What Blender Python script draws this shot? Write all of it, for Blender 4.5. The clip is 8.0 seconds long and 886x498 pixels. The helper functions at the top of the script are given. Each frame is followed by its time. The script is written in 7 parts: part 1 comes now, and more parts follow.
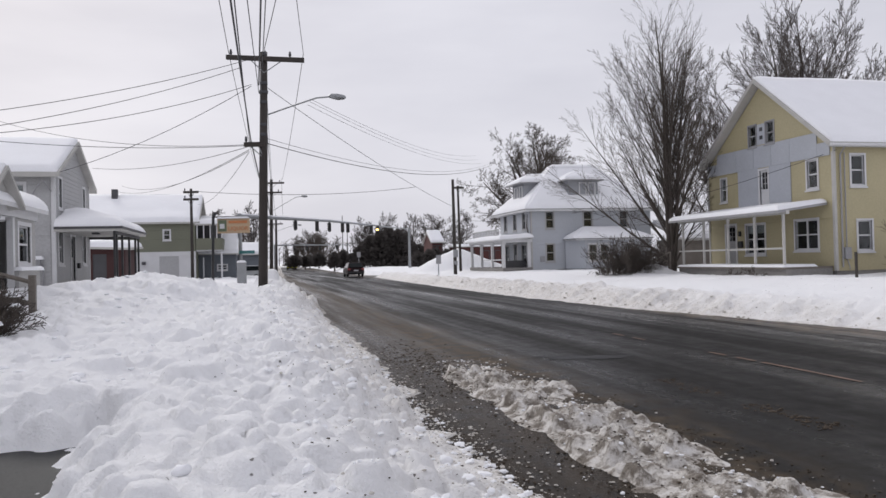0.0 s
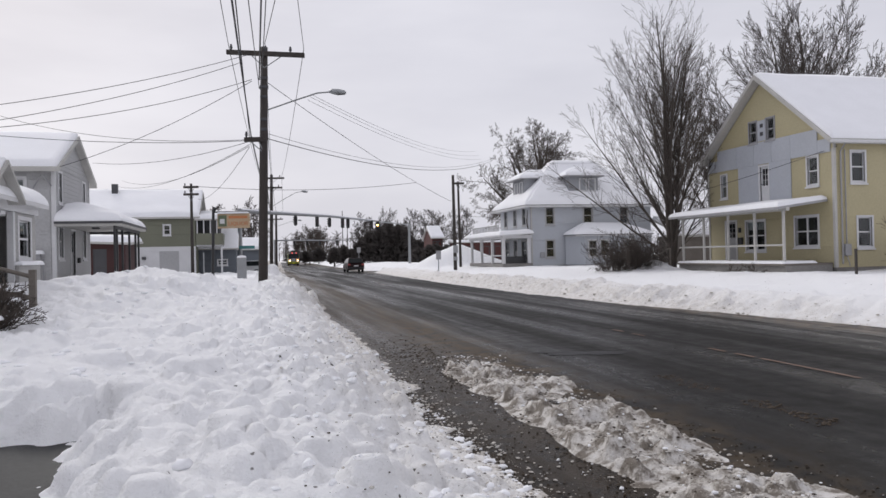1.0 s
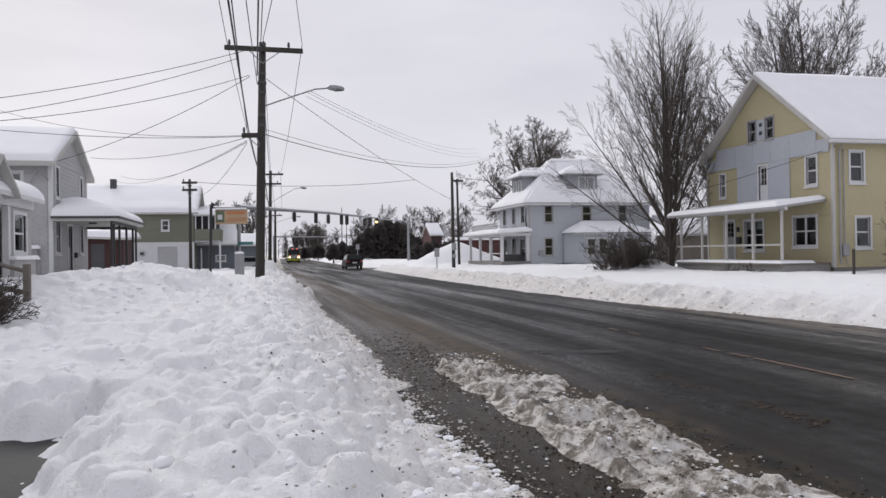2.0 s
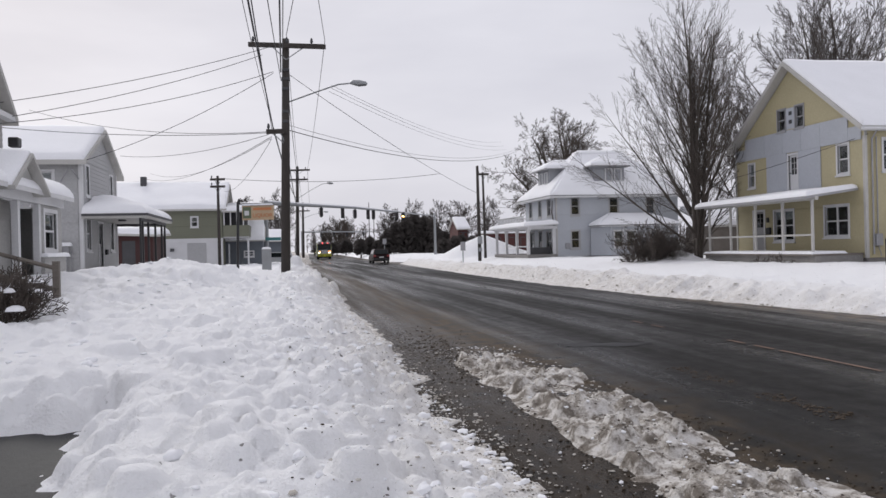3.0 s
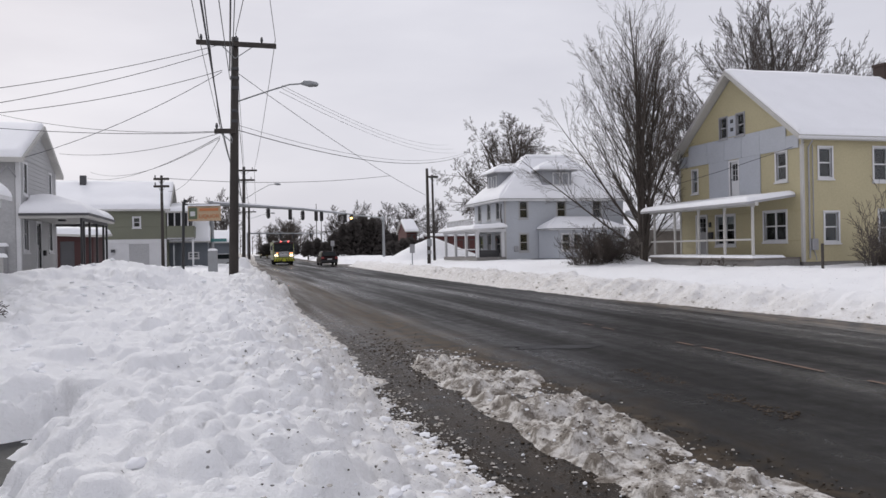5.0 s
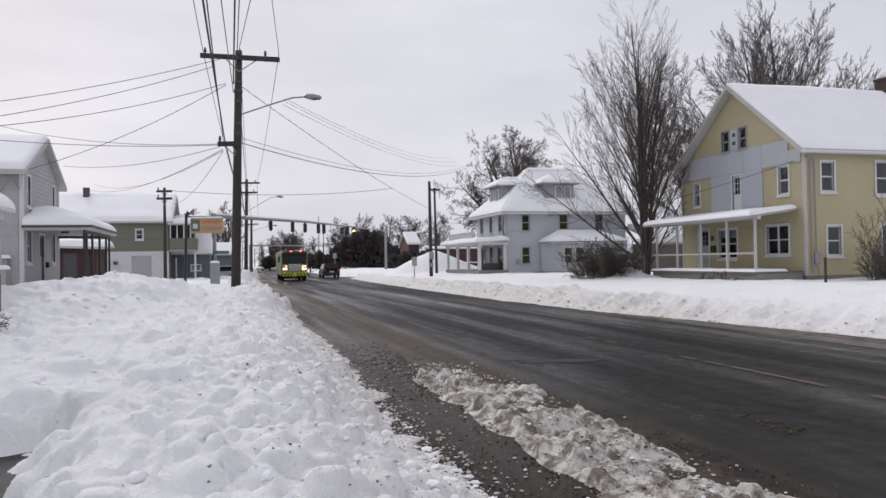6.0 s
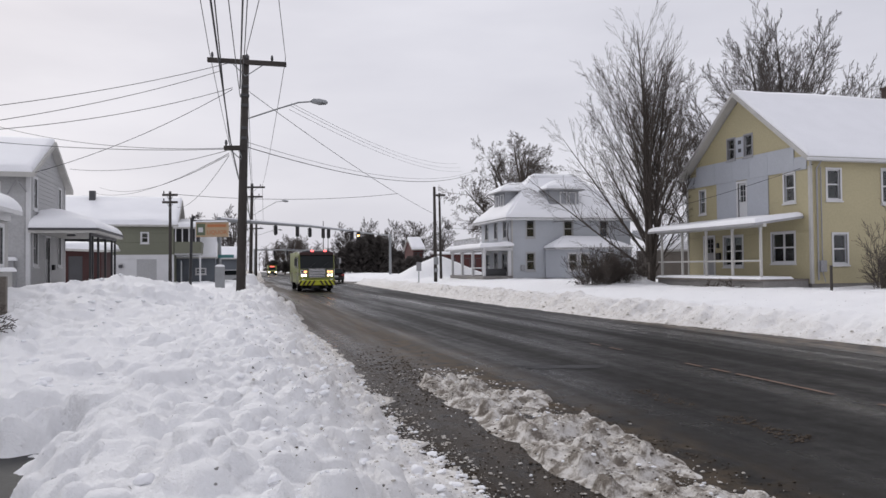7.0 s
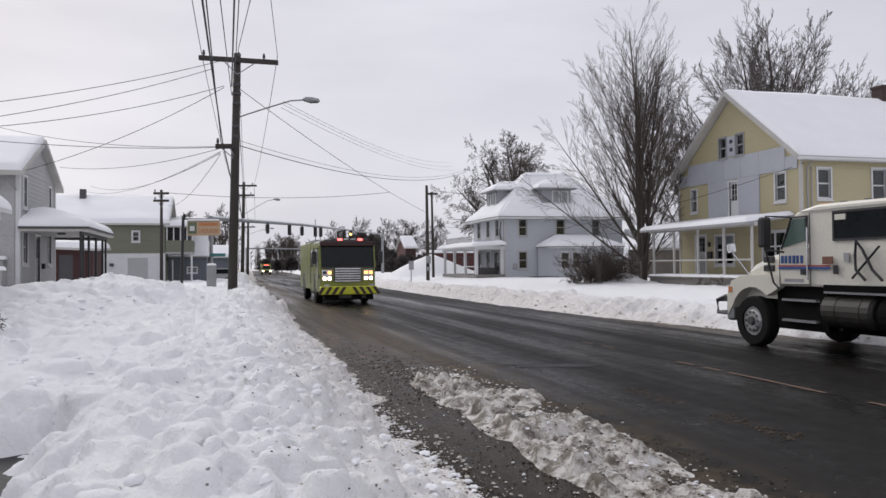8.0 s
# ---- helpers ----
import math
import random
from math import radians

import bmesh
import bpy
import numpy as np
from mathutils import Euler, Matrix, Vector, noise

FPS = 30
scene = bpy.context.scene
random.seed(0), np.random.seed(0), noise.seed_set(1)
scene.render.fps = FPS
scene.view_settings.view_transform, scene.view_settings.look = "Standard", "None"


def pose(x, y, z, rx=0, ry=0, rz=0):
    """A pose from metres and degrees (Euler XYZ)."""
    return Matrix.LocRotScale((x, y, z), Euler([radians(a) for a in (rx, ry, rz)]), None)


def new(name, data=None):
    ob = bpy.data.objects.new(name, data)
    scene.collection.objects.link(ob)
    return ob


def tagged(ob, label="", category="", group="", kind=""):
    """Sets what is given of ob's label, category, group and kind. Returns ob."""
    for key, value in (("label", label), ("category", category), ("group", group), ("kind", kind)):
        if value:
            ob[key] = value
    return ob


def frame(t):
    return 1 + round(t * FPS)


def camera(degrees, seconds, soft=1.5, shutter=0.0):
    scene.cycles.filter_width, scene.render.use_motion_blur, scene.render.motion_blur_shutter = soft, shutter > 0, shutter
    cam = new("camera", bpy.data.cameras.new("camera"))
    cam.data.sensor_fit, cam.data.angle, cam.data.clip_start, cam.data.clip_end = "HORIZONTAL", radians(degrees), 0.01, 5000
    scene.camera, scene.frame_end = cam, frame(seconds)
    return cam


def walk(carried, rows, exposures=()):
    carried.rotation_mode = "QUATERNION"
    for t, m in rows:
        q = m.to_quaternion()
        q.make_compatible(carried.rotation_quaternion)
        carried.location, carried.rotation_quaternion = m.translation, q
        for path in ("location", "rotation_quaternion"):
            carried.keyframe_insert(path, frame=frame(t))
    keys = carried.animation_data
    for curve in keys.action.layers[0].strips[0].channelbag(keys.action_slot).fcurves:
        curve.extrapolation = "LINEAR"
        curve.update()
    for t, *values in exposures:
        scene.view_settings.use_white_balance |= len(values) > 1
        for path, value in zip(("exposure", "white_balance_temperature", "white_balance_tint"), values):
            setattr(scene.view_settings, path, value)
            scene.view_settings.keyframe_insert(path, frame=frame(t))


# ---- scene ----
# ---------------------------------------------------------------- camera
cam = camera(61.0, 8.0, soft=1.5)
walk(cam, [
    (0, pose(0.004, 0.010, 1.751, 90.789, 1.409, -14.038)),
    (0.5, pose(-0.007, -0.004, 1.748, 90.598, 1.096, -14.095)),
    (1, pose(-0.001, 0.000, 1.750, 90.458, 1.261, -14.040)),
    (1.5, pose(0.003, 0.011, 1.748, 90.435, 1.203, -14.107)),
    (2.8, pose(0.271, 0.048, 1.746, 89.891, 0.055, -13.605)),
    (3, pose(0.240, 0.019, 1.738, 89.833, 1.397, -11.960)),
    (3.5, pose(0.199, 0.023, 1.746, 90.065, 1.057, -11.704)),
    (4, pose(0.125, 0.019, 1.754, 90.355, 1.336, -14.640)),
    (4.5, pose(0.098, 0.038, 1.751, 89.790, 1.233, -15.831)),
    (6, pose(0.094, 0.046, 1.761, 90.893, 0.962, -15.798)),
    (6.5, pose(0.076, 0.053, 1.757, 91.452, 0.752, -15.298)),
    (7, pose(0.069, 0.046, 1.754, 91.317, 0.561, -15.481)),
    (7.5, pose(0.059, 0.052, 1.762, 91.307, 0.578, -15.194)),
    (8, pose(0.070, 0.060, 1.757, 91.208, 0.567, -16.065)),
])

# ---------------------------------------------------------------- world and light (overcast winter day)
EXPOSURE = 0.0
scene.view_settings.exposure = EXPOSURE
SUN_EL, SUN_AZ = radians(32), radians(-22)
world = bpy.data.worlds.new("overcast_sky")
scene.world = world
world.use_nodes = True
wn, wl = world.node_tree.nodes, world.node_tree.links
wn.clear()
w_out = wn.new("ShaderNodeOutputWorld")
w_bg = wn.new("ShaderNodeBackground")
w_sky = wn.new("ShaderNodeTexSky")
w_sky.sky_type, w_sky.sun_disc = "NISHITA", False
w_sky.sun_elevation, w_sky.sun_rotation = SUN_EL, SUN_AZ
w_sky.dust_density = 4.0
w_co = wn.new("ShaderNodeTexCoord")
w_map = wn.new("ShaderNodeMapping")
w_map.inputs["Scale"].default_value = (1.2, 1.2, 4.5)
w_noise = wn.new("ShaderNodeTexNoise")
w_noise.inputs["Scale"].default_value, w_noise.inputs["Detail"].default_value = 1.6, 5.0
w_noise.inputs["Roughness"].default_value = 0.5
w_ramp = wn.new("ShaderNodeValToRGB")
w_ramp.color_ramp.elements[0].position, w_ramp.color_ramp.elements[0].color = 0.32, (6.45, 6.45, 7.2, 1)
w_ramp.color_ramp.elements[1].position, w_ramp.color_ramp.elements[1].color = 0.68, (8.1, 8.05, 8.75, 1)
w_mix = wn.new("ShaderNodeMix")
w_mix.data_type = "RGBA"
w_mix.inputs["Factor"].default_value = 0.95
wl.new(w_co.outputs["Generated"], w_map.inputs["Vector"])
wl.new(w_map.outputs["Vector"], w_noise.inputs["Vector"])
wl.new(w_noise.outputs["Fac"], w_ramp.inputs["Fac"])
wl.new(w_sky.outputs["Color"], w_mix.inputs["A"])
wl.new(w_ramp.outputs["Color"], w_mix.inputs["B"])
wl.new(w_mix.outputs["Result"], w_bg.inputs["Color"])
w_bg.inputs["Strength"].default_value = 0.1
wl.new(w_bg.outputs["Background"], w_out.inputs["Surface"])

sun_data = bpy.data.lights.new("sun", "SUN")
sun_data.energy, sun_data.angle, sun_data.color = 1.25, radians(25), (1.0, 0.97, 0.93)
sun = new("sun", sun_data)
sun.matrix_world = pose(0, 0, 60, 90 - 32, 0, 202)


# ---------------------------------------------------------------- materials
def material(name, colour, rough=0.7, metal=0.0, vary=0.15, scale=6.0, bump=0.0, bump_scale=40.0, spec=0.5, colour2=None, emit=None, emit_power=0.0):
    """A surface with variation at two scales: broad stains and fine grain."""
    m = bpy.data.materials.new(name)
    m.use_nodes = True
    n, l = m.node_tree.nodes, m.node_tree.links
    b = n["Principled BSDF"]
    b.inputs["Metallic"].default_value = metal
    b.inputs["Specular IOR Level"].default_value = spec
    co = n.new("ShaderNodeTexCoord")
    big, fine = n.new("ShaderNodeTexNoise"), n.new("ShaderNodeTexNoise")
    big.inputs["Scale"].default_value, big.inputs["Detail"].default_value = scale * 0.25, 4
    fine.inputs["Scale"].default_value, fine.inputs["Detail"].default_value = scale * 6, 3
    l.new(co.outputs["Object"], big.inputs["Vector"])
    l.new(co.outputs["Object"], fine.inputs["Vector"])
    add = n.new("ShaderNodeMath")
    add.operation = "ADD"
    l.new(big.outputs["Fac"], add.inputs[0])
    l.new(fine.outputs["Fac"], add.inputs[1])
    ramp = n.new("ShaderNodeMapRange")
    ramp.inputs["From Min"].default_value, ramp.inputs["From Max"].default_value = 0.65, 1.35
    l.new(add.outputs[0], ramp.inputs["Value"])
    mix = n.new("ShaderNodeMix")
    mix.data_type = "RGBA"
    c2 = colour2 or tuple(min(1.0, c * (1 + vary)) for c in colour)
    c1 = colour if colour2 else tuple(c * (1 - vary) for c in colour)
    mix.inputs["A"].default_value, mix.inputs["B"].default_value = (*c1, 1), (*c2, 1)
    l.new(ramp.outputs["Result"], mix.inputs["Factor"])
    l.new(mix.outputs["Result"], b.inputs["Base Color"])
    rr = n.new("ShaderNodeMapRange")
    rr.inputs["To Min"].default_value, rr.inputs["To Max"].default_value = max(0.02, rough - 0.1), min(1, rough + 0.1)
    l.new(big.outputs["Fac"], rr.inputs["Value"])
    l.new(rr.outputs["Result"], b.inputs["Roughness"])
    if bump:
        bn = n.new("ShaderNodeTexNoise")
        bn.inputs["Scale"].default_value, bn.inputs["Detail"].default_value = bump_scale, 4
        l.new(co.outputs["Object"], bn.inputs["Vector"])
        bp = n.new("ShaderNodeBump")
        bp.inputs["Strength"].default_value, bp.inputs["Distance"].default_value = bump, 0.02
        l.new(bn.outputs["Fac"], bp.inputs["Height"])
        l.new(bp.outputs["Normal"], b.inputs["Normal"])
    if emit:
        b.inputs["Emission Color"].default_value = (*emit, 1)
        b.inputs["Emission Strength"].default_value = emit_power
    return m


def glass_material(name, tint=(0.75, 0.8, 0.82), rough=0.02):
    m = bpy.data.materials.new(name)
    m.use_nodes = True
    b = m.node_tree.nodes["Principled BSDF"]
    b.inputs["Base Color"].default_value = (*tint, 1)
    b.inputs["Roughness"].default_value = rough
    b.inputs["Transmission Weight"].default_value = 1.0
    b.inputs["IOR"].default_value = 1.45
    return m


def lines(n, l, value, lo, hi, a=0.0, b=1.0):
    r = n.new("ShaderNodeMapRange")
    r.interpolation_type = "SMOOTHSTEP"
    r.inputs["From Min"].default_value, r.inputs["From Max"].default_value = lo, hi
    r.inputs["To Min"].default_value, r.inputs["To Max"].default_value = a, b
    l.new(value, r.inputs["Value"])
    return r.outputs["Result"]


def maths(n, l, op, a, b):
    m = n.new("ShaderNodeMath")
    m.operation = op
    for i, v in enumerate((a, b)):
        if isinstance(v, (int, float)):
            m.inputs[i].default_value = v
        else:
            l.new(v, m.inputs[i])
    return m.outputs[0]


def tex(n, l, co, scale, detail=4, rough=0.55, stretch=None):
    t = n.new("ShaderNodeTexNoise")
    t.inputs["Scale"].default_value, t.inputs["Detail"].default_value, t.inputs["Roughness"].default_value = scale, detail, rough
    if stretch:
        mp = n.new("ShaderNodeMapping")
        mp.inputs["Scale"].default_value = stretch
        l.new(co, mp.inputs["Vector"])
        co = mp.outputs["Vector"]
    l.new(co, t.inputs["Vector"])
    return t.outputs["Fac"]


def blend(n, l, fac, a, b):
    m = n.new("ShaderNodeMix")
    m.data_type = "RGBA"
    l.new(fac, m.inputs["Factor"])
    for key, v in (("A", a), ("B", b)):
        if isinstance(v, tuple):
            m.inputs[key].default_value = (*v, 1)
        else:
            l.new(v, m.inputs[key])
    return m.outputs["Result"]


def ground_snow():
    """Snow: clean in the yards, sandy and gritty where the plough threw it up beside the road."""
    m = bpy.data.materials.new("plough_snow")
    m.use_nodes = True
    n, l = m.node_tree.nodes, m.node_tree.links
    b = n["Principled BSDF"]
    geo = n.new("ShaderNodeNewGeometry")
    sep = n.new("ShaderNodeSeparateXYZ")
    l.new(geo.outputs["Position"], sep.inputs[0])
    pos, x = geo.outputs["Position"], sep.outputs["X"]
    broad = tex(n, l, pos, 0.55, 4)
    wob = maths(n, l, "ADD", x, maths(n, l, "MULTIPLY", maths(n, l, "SUBTRACT", broad, 0.5), 1.6))
    left = lines(n, l, wob, 0.2, 2.3)
    right = lines(n, l, wob, 14.6, 12.0)
    left = maths(n, l, "MULTIPLY", left, lines(n, l, x, 8.0, 7.0))
    right = maths(n, l, "MULTIPLY", right, lines(n, l, x, 7.0, 8.0))
    edge = maths(n, l, "MAXIMUM", left, right)
    mid = tex(n, l, pos, 5.0, 6, 0.7)
    fine = tex(n, l, pos, 24.0, 5, 0.7)
    film = maths(n, l, "MULTIPLY", edge, lines(n, l, mid, 0.25, 0.7, 0.35, 1.0))
    slushy = maths(n, l, "MULTIPLY", lines(n, l, x, 1.7, 2.3), lines(n, l, x, 8.0, 7.0))
    c = blend(n, l, maths(n, l, "MULTIPLY", film, maths(n, l, "ADD", maths(n, l, "MULTIPLY", slushy, 0.3), 0.58)), (0.925, 0.927, 0.94), (0.50, 0.44, 0.36))
    # dark grit and gravel in the plough line
    grit = maths(n, l, "MULTIPLY", lines(n, l, fine, 0.53, 0.66), lines(n, l, edge, 0.2, 0.9))
    grit = maths(n, l, "MULTIPLY", grit, lines(n, l, mid, 0.42, 0.6))
    c = blend(n, l, maths(n, l, "MULTIPLY", grit, 0.85), c, (0.10, 0.085, 0.07))
    # the slush ridge beside the wheel groove
    slush = maths(n, l, "MULTIPLY", lines(n, l, x, 1.9, 2.4), lines(n, l, x, 8.0, 7.0))
    brown = maths(n, l, "MULTIPLY", slush, lines(n, l, mid, 0.42, 0.60))
    c = blend(n, l, maths(n, l, "MULTIPLY", brown, 0.82), c, (0.12, 0.098, 0.078))
    specks = maths(n, l, "MULTIPLY", lines(n, l, tex(n, l, pos, 11.0, 2), 0.70, 0.75), lines(n, l, x, -3.0, 0.8))
    c = blend(n, l, specks, c, (0.12, 0.11, 0.10))
    l.new(c, b.inputs["Base Color"])
    b.inputs["Roughness"].default_value = 0.75
    b.inputs["Specular IOR Level"].default_value = 0.3
    bp = n.new("ShaderNodeBump")
    bp.inputs["Strength"].default_value, bp.inputs["Distance"].default_value = 0.7, 0.07
    l.new(maths(n, l, "ADD", mid, maths(n, l, "MULTIPLY", fine, 0.8)), bp.inputs["Height"])
    l.new(bp.outputs["Normal"], b.inputs["Normal"])
    return m


def wet_asphalt():
    m = bpy.data.materials.new("wet_asphalt")
    m.use_nodes = True
    n, l = m.node_tree.nodes, m.node_tree.links
    b = n["Principled BSDF"]
    geo = n.new("ShaderNodeNewGeometry")
    sep = n.new("ShaderNodeSeparateXYZ")
    l.new(geo.outputs["Position"], sep.inputs[0])
    pos, x, y = geo.outputs["Position"], sep.outputs["X"], sep.outputs["Y"]
    streak = tex(n, l, pos, 1.0, 4, 0.55, (0.9, 0.035, 1))
    patch = tex(n, l, pos, 0.35, 4, 0.5, (1.0, 0.3, 1))
    grain = tex(n, l, pos, 90.0, 3, 0.6)
    mid = tex(n, l, pos, 3.0, 6, 0.7)
    c = blend(n, l, lines(n, l, streak, 0.35, 0.68), (0.006, 0.0055, 0.005), (0.014, 0.013, 0.012))
    c = blend(n, l, lines(n, l, patch, 0.5, 0.62, 0.0, 0.4), c, (0.020, 0.0185, 0.017))
    c = blend(n, l, lines(n, l, grain, 0.35, 0.75, 0.0, 0.3), c, (0.026, 0.0235, 0.021))
    # sand and road dirt on the shoulder and thin sand over the lane
    wob = maths(n, l, "ADD", x, maths(n, l, "MULTIPLY", maths(n, l, "SUBTRACT", tex(n, l, pos, 0.8, 5), 0.5), 1.4))
    sand = maths(n, l, "MULTIPLY", lines(n, l, wob, 5.0, 3.6), lines(n, l, mid, 0.36, 0.62))
    sand = maths(n, l, "MULTIPLY", sand, maths(n, l, "MAXIMUM", lines(n, l, wob, 2.2, 3.4, 0.55, 1.0), lines(n, l, y, 12.0, 20.0)))
    sand = maths(n, l, "MULTIPLY", sand, lines(n, l, y, 6.0, 16.0, 0.7, 1.0))
    c = blend(n, l, maths(n, l, "MULTIPLY", sand, 0.85), c, (0.125, 0.092, 0.058))
    mud = maths(n, l, "MULTIPLY", lines(n, l, wob, 3.6, 2.8), lines(n, l, tex(n, l, pos, 6.0, 5, 0.7), 0.3, 0.6))
    c = blend(n, l, maths(n, l, "MULTIPLY", mud, 0.8), c, (0.034, 0.026, 0.019))
    far_edge = maths(n, l, "MULTIPLY", lines(n, l, wob, 11.2, 12.1), lines(n, l, mid, 0.4, 0.6))
    c = blend(n, l, maths(n, l, "MULTIPLY", far_edge, 0.7), c, (0.22, 0.18, 0.14))
    l.new(c, b.inputs["Base Color"])
    wet = maths(n, l, "ADD", lines(n, l, streak, 0.3, 0.7, 0.12, 0.55), lines(n, l, mid, 0.3, 0.7, 0.0, 0.14))
    l.new(wet, b.inputs["Roughness"])
    b.inputs["Specular IOR Level"].default_value = 0.055
    bp = n.new("ShaderNodeBump")
    bp.inputs["Strength"].default_value, bp.inputs["Distance"].default_value = 0.35, 0.01
    l.new(maths(n, l, "ADD", grain, mid), bp.inputs["Height"])
    l.new(bp.outputs["Normal"], b.inputs["Normal"])
    return m


M_SNOW_GROUND = ground_snow()
M_ROAD = wet_asphalt()
M_SNOW = material("fresh_snow", (0.85, 0.855, 0.88), 0.75, vary=0.04, scale=3, bump=0.35, bump_scale=9, spec=0.3)
M_DIRTY = material("dirty_snow", (0.36, 0.32, 0.27), 0.8, vary=0.3, scale=9, bump=0.6, bump_scale=25, spec=0.3, colour2=(0.66, 0.645, 0.62))
M_DARKCLOD = material("brown_slush", (0.062, 0.048, 0.036), 0.75, vary=0.4, scale=10, bump=0.5, bump_scale=40, spec=0.15)
M_DRIVE = material("damp_asphalt_drive", (0.034, 0.034, 0.035), 0.55, vary=0.45, scale=5, bump=0.4, bump_scale=80, spec=0.12)
M_YELLOW = material("pale_yellow_siding", (0.43, 0.38, 0.235), 0.6, vary=0.10, scale=2, bump=0.05)
M_GREYPANEL = material("pale_grey_panel", (0.42, 0.44, 0.48), 0.6, vary=0.08, scale=2)
M_WHITE = material("white_paint", (0.60, 0.60, 0.61), 0.55, vary=0.08, scale=4)
M_WHITESIDING = material("white_siding", (0.39, 0.39, 0.395), 0.6, vary=0.14, scale=2)
M_BLUEWHITE = material("blue_white_siding", (0.44, 0.46, 0.495), 0.6, vary=0.06, scale=2)
M_CREAMSIDING = material("weathered_cream_siding", (0.38, 0.375, 0.365), 0.65, vary=0.16, scale=3)
M_BLUEGREYPALE = material("pale_shingle_grey", (0.30, 0.31, 0.33), 0.7, vary=0.12, scale=4)
M_OLDWHITE = material("weathered_white_paint", (0.44, 0.43, 0.41), 0.65, vary=0.15, scale=5)
M_TRIMGREY = material("grey_trim", (0.30, 0.30, 0.31), 0.6, vary=0.15)
M_DARKTRIM = material("dark_trim", (0.06, 0.06, 0.065), 0.6, vary=0.2)
M_GREEN = material("olive_green_siding", (0.165, 0.17, 0.125), 0.65, vary=0.1, scale=2)
M_BLUEGREY = material("blue_grey_siding", (0.12, 0.135, 0.155), 0.65, vary=0.12, scale=2)
# dark maroon, with the shadow over the garage put into the base colour
M_DARKRED = material("shadowed_maroon_siding", (0.05, 0.016, 0.015), 0.7, vary=0.2)
M_BRICK = material("red_brick", (0.075, 0.024, 0.021), 0.8, vary=0.25, scale=8, bump=0.2)
M_BROWNBRICK = material("dark_brown_brick", (0.045, 0.028, 0.024), 0.85, vary=0.3, scale=8, bump=0.2)
M_CONCRETE = material("stained_concrete", (0.22, 0.21, 0.20), 0.8, vary=0.25, scale=3, bump=0.2)
M_SHINGLE = material("dark_shingle", (0.07, 0.07, 0.075), 0.85, vary=0.2)
M_GLASS = glass_material("window_glass")
# near-black colour that stands in for the darkness of unlit rooms
M_ROOM = material("room_darkness", (0.05, 0.05, 0.055), 0.9, vary=0.3)
M_BLIND = material("window_blind", (0.45, 0.45, 0.44), 0.8, vary=0.1)
M_POLE = material("creosoted_pole", (0.045, 0.038, 0.034), 0.85, vary=0.3, scale=5, bump=0.3, bump_scale=30)
M_WIRE = material("black_cable", (0.035, 0.035, 0.04), 0.6, vary=0.2)
M_STEEL = material("galvanised_steel", (0.30, 0.31, 0.32), 0.45, metal=0.7, vary=0.15)
M_BLACK = material("black_paint", (0.02, 0.02, 0.022), 0.45, vary=0.25)
M_BARK = material("grey_brown_bark", (0.085, 0.072, 0.062), 0.9, vary=0.35, scale=8, bump=0.4, bump_scale=30)
M_TWIG = material("twig_bark", (0.085, 0.070, 0.060), 0.9, vary=0.3, scale=8)
# slightly paler and bluer than the near twigs, in place of haze
M_FARTWIG = material("haze_paled_twigs", (0.085, 0.073, 0.068), 0.9, vary=0.25, scale=3)
# conifer base colour lightened to stand in for distance haze
M_CONIFER = material("hazed_conifer", (0.065, 0.057, 0.052), 0.9, vary=0.4, scale=3)
M_OLDWOOD = material("weathered_wood", (0.17, 0.15, 0.13), 0.8, vary=0.25, scale=6, bump=0.2)


# ---------------------------------------------------------------- building helpers
ORIGIN = {}


def thing(name, loc, label, category, group="", kind=""):
    ob = new(name)
    ob.empty_display_size = 0.3
    ob.location = loc
    ORIGIN[ob.name] = Vector(loc)
    return tagged(ob, label, category, group, kind)


def finish(bm, name, mat, smooth=False, shift=None):
    if shift is not None:
        bmesh.ops.translate(bm, verts=bm.verts, vec=-shift)
    me = bpy.data.meshes.new(name)
    bm.to_mesh(me)
    bm.free()
    for mt in (mat if isinstance(mat, (list, tuple)) else [mat]):
        me.materials.append(mt)
    if smooth:
        me.polygons.foreach_set("use_smooth", [True] * len(me.polygons))
    return me


def part(name, bm, mat, parent, label="", smooth=False):
    """One mesh under a thing or a part; its verts are given in the space of the whole build."""
    o = ORIGIN[parent.name]
    ob = new(name, finish(bm, name, mat, smooth, o))
    ob.parent = parent
    ORIGIN[ob.name] = o
    return tagged(ob, label)


def lone(name, bm, mat, label, category, group="", kind="", smooth=False):
    """A thing of one mesh, its origin at the foot of its bounds."""
    lo = Vector([min(v.co[i] for v in bm.verts) for i in range(3)])
    hi = Vector([max(v.co[i] for v in bm.verts) for i in range(3)])
    foot = Vector(((lo.x + hi.x) / 2, (lo.y + hi.y) / 2, lo.z))
    ob = new(name, finish(bm, name, mat, smooth, foot))
    ob.location = foot
    ORIGIN[ob.name] = foot
    return tagged(ob, label, category, group, kind)


def box(bm, x0, x1, y0, y1, z0, z1):
    v = [bm.verts.new((x, y, z)) for z in (z0, z1) for x, y in ((x0, y0), (x1, y0), (x1, y1), (x0, y1))]
    for f in ((3, 2, 1, 0), (4, 5, 6, 7), (0, 1, 5, 4), (1, 2, 6, 5), (2, 3, 7, 6), (3, 0, 4, 7)):
        bm.faces.new([v[i] for i in f])
    return bm


def bevel(bm, w, n=1):
    bmesh.ops.bevel(bm, geom=list(bm.edges), offset=w, segments=n, affect="EDGES", profile=0.5)
    return bm


def boxes(*rows, w=0.0):
    bm = bmesh.new()
    for r in rows:
        box(bm, *r)
    return bevel(bm, w) if w else bm


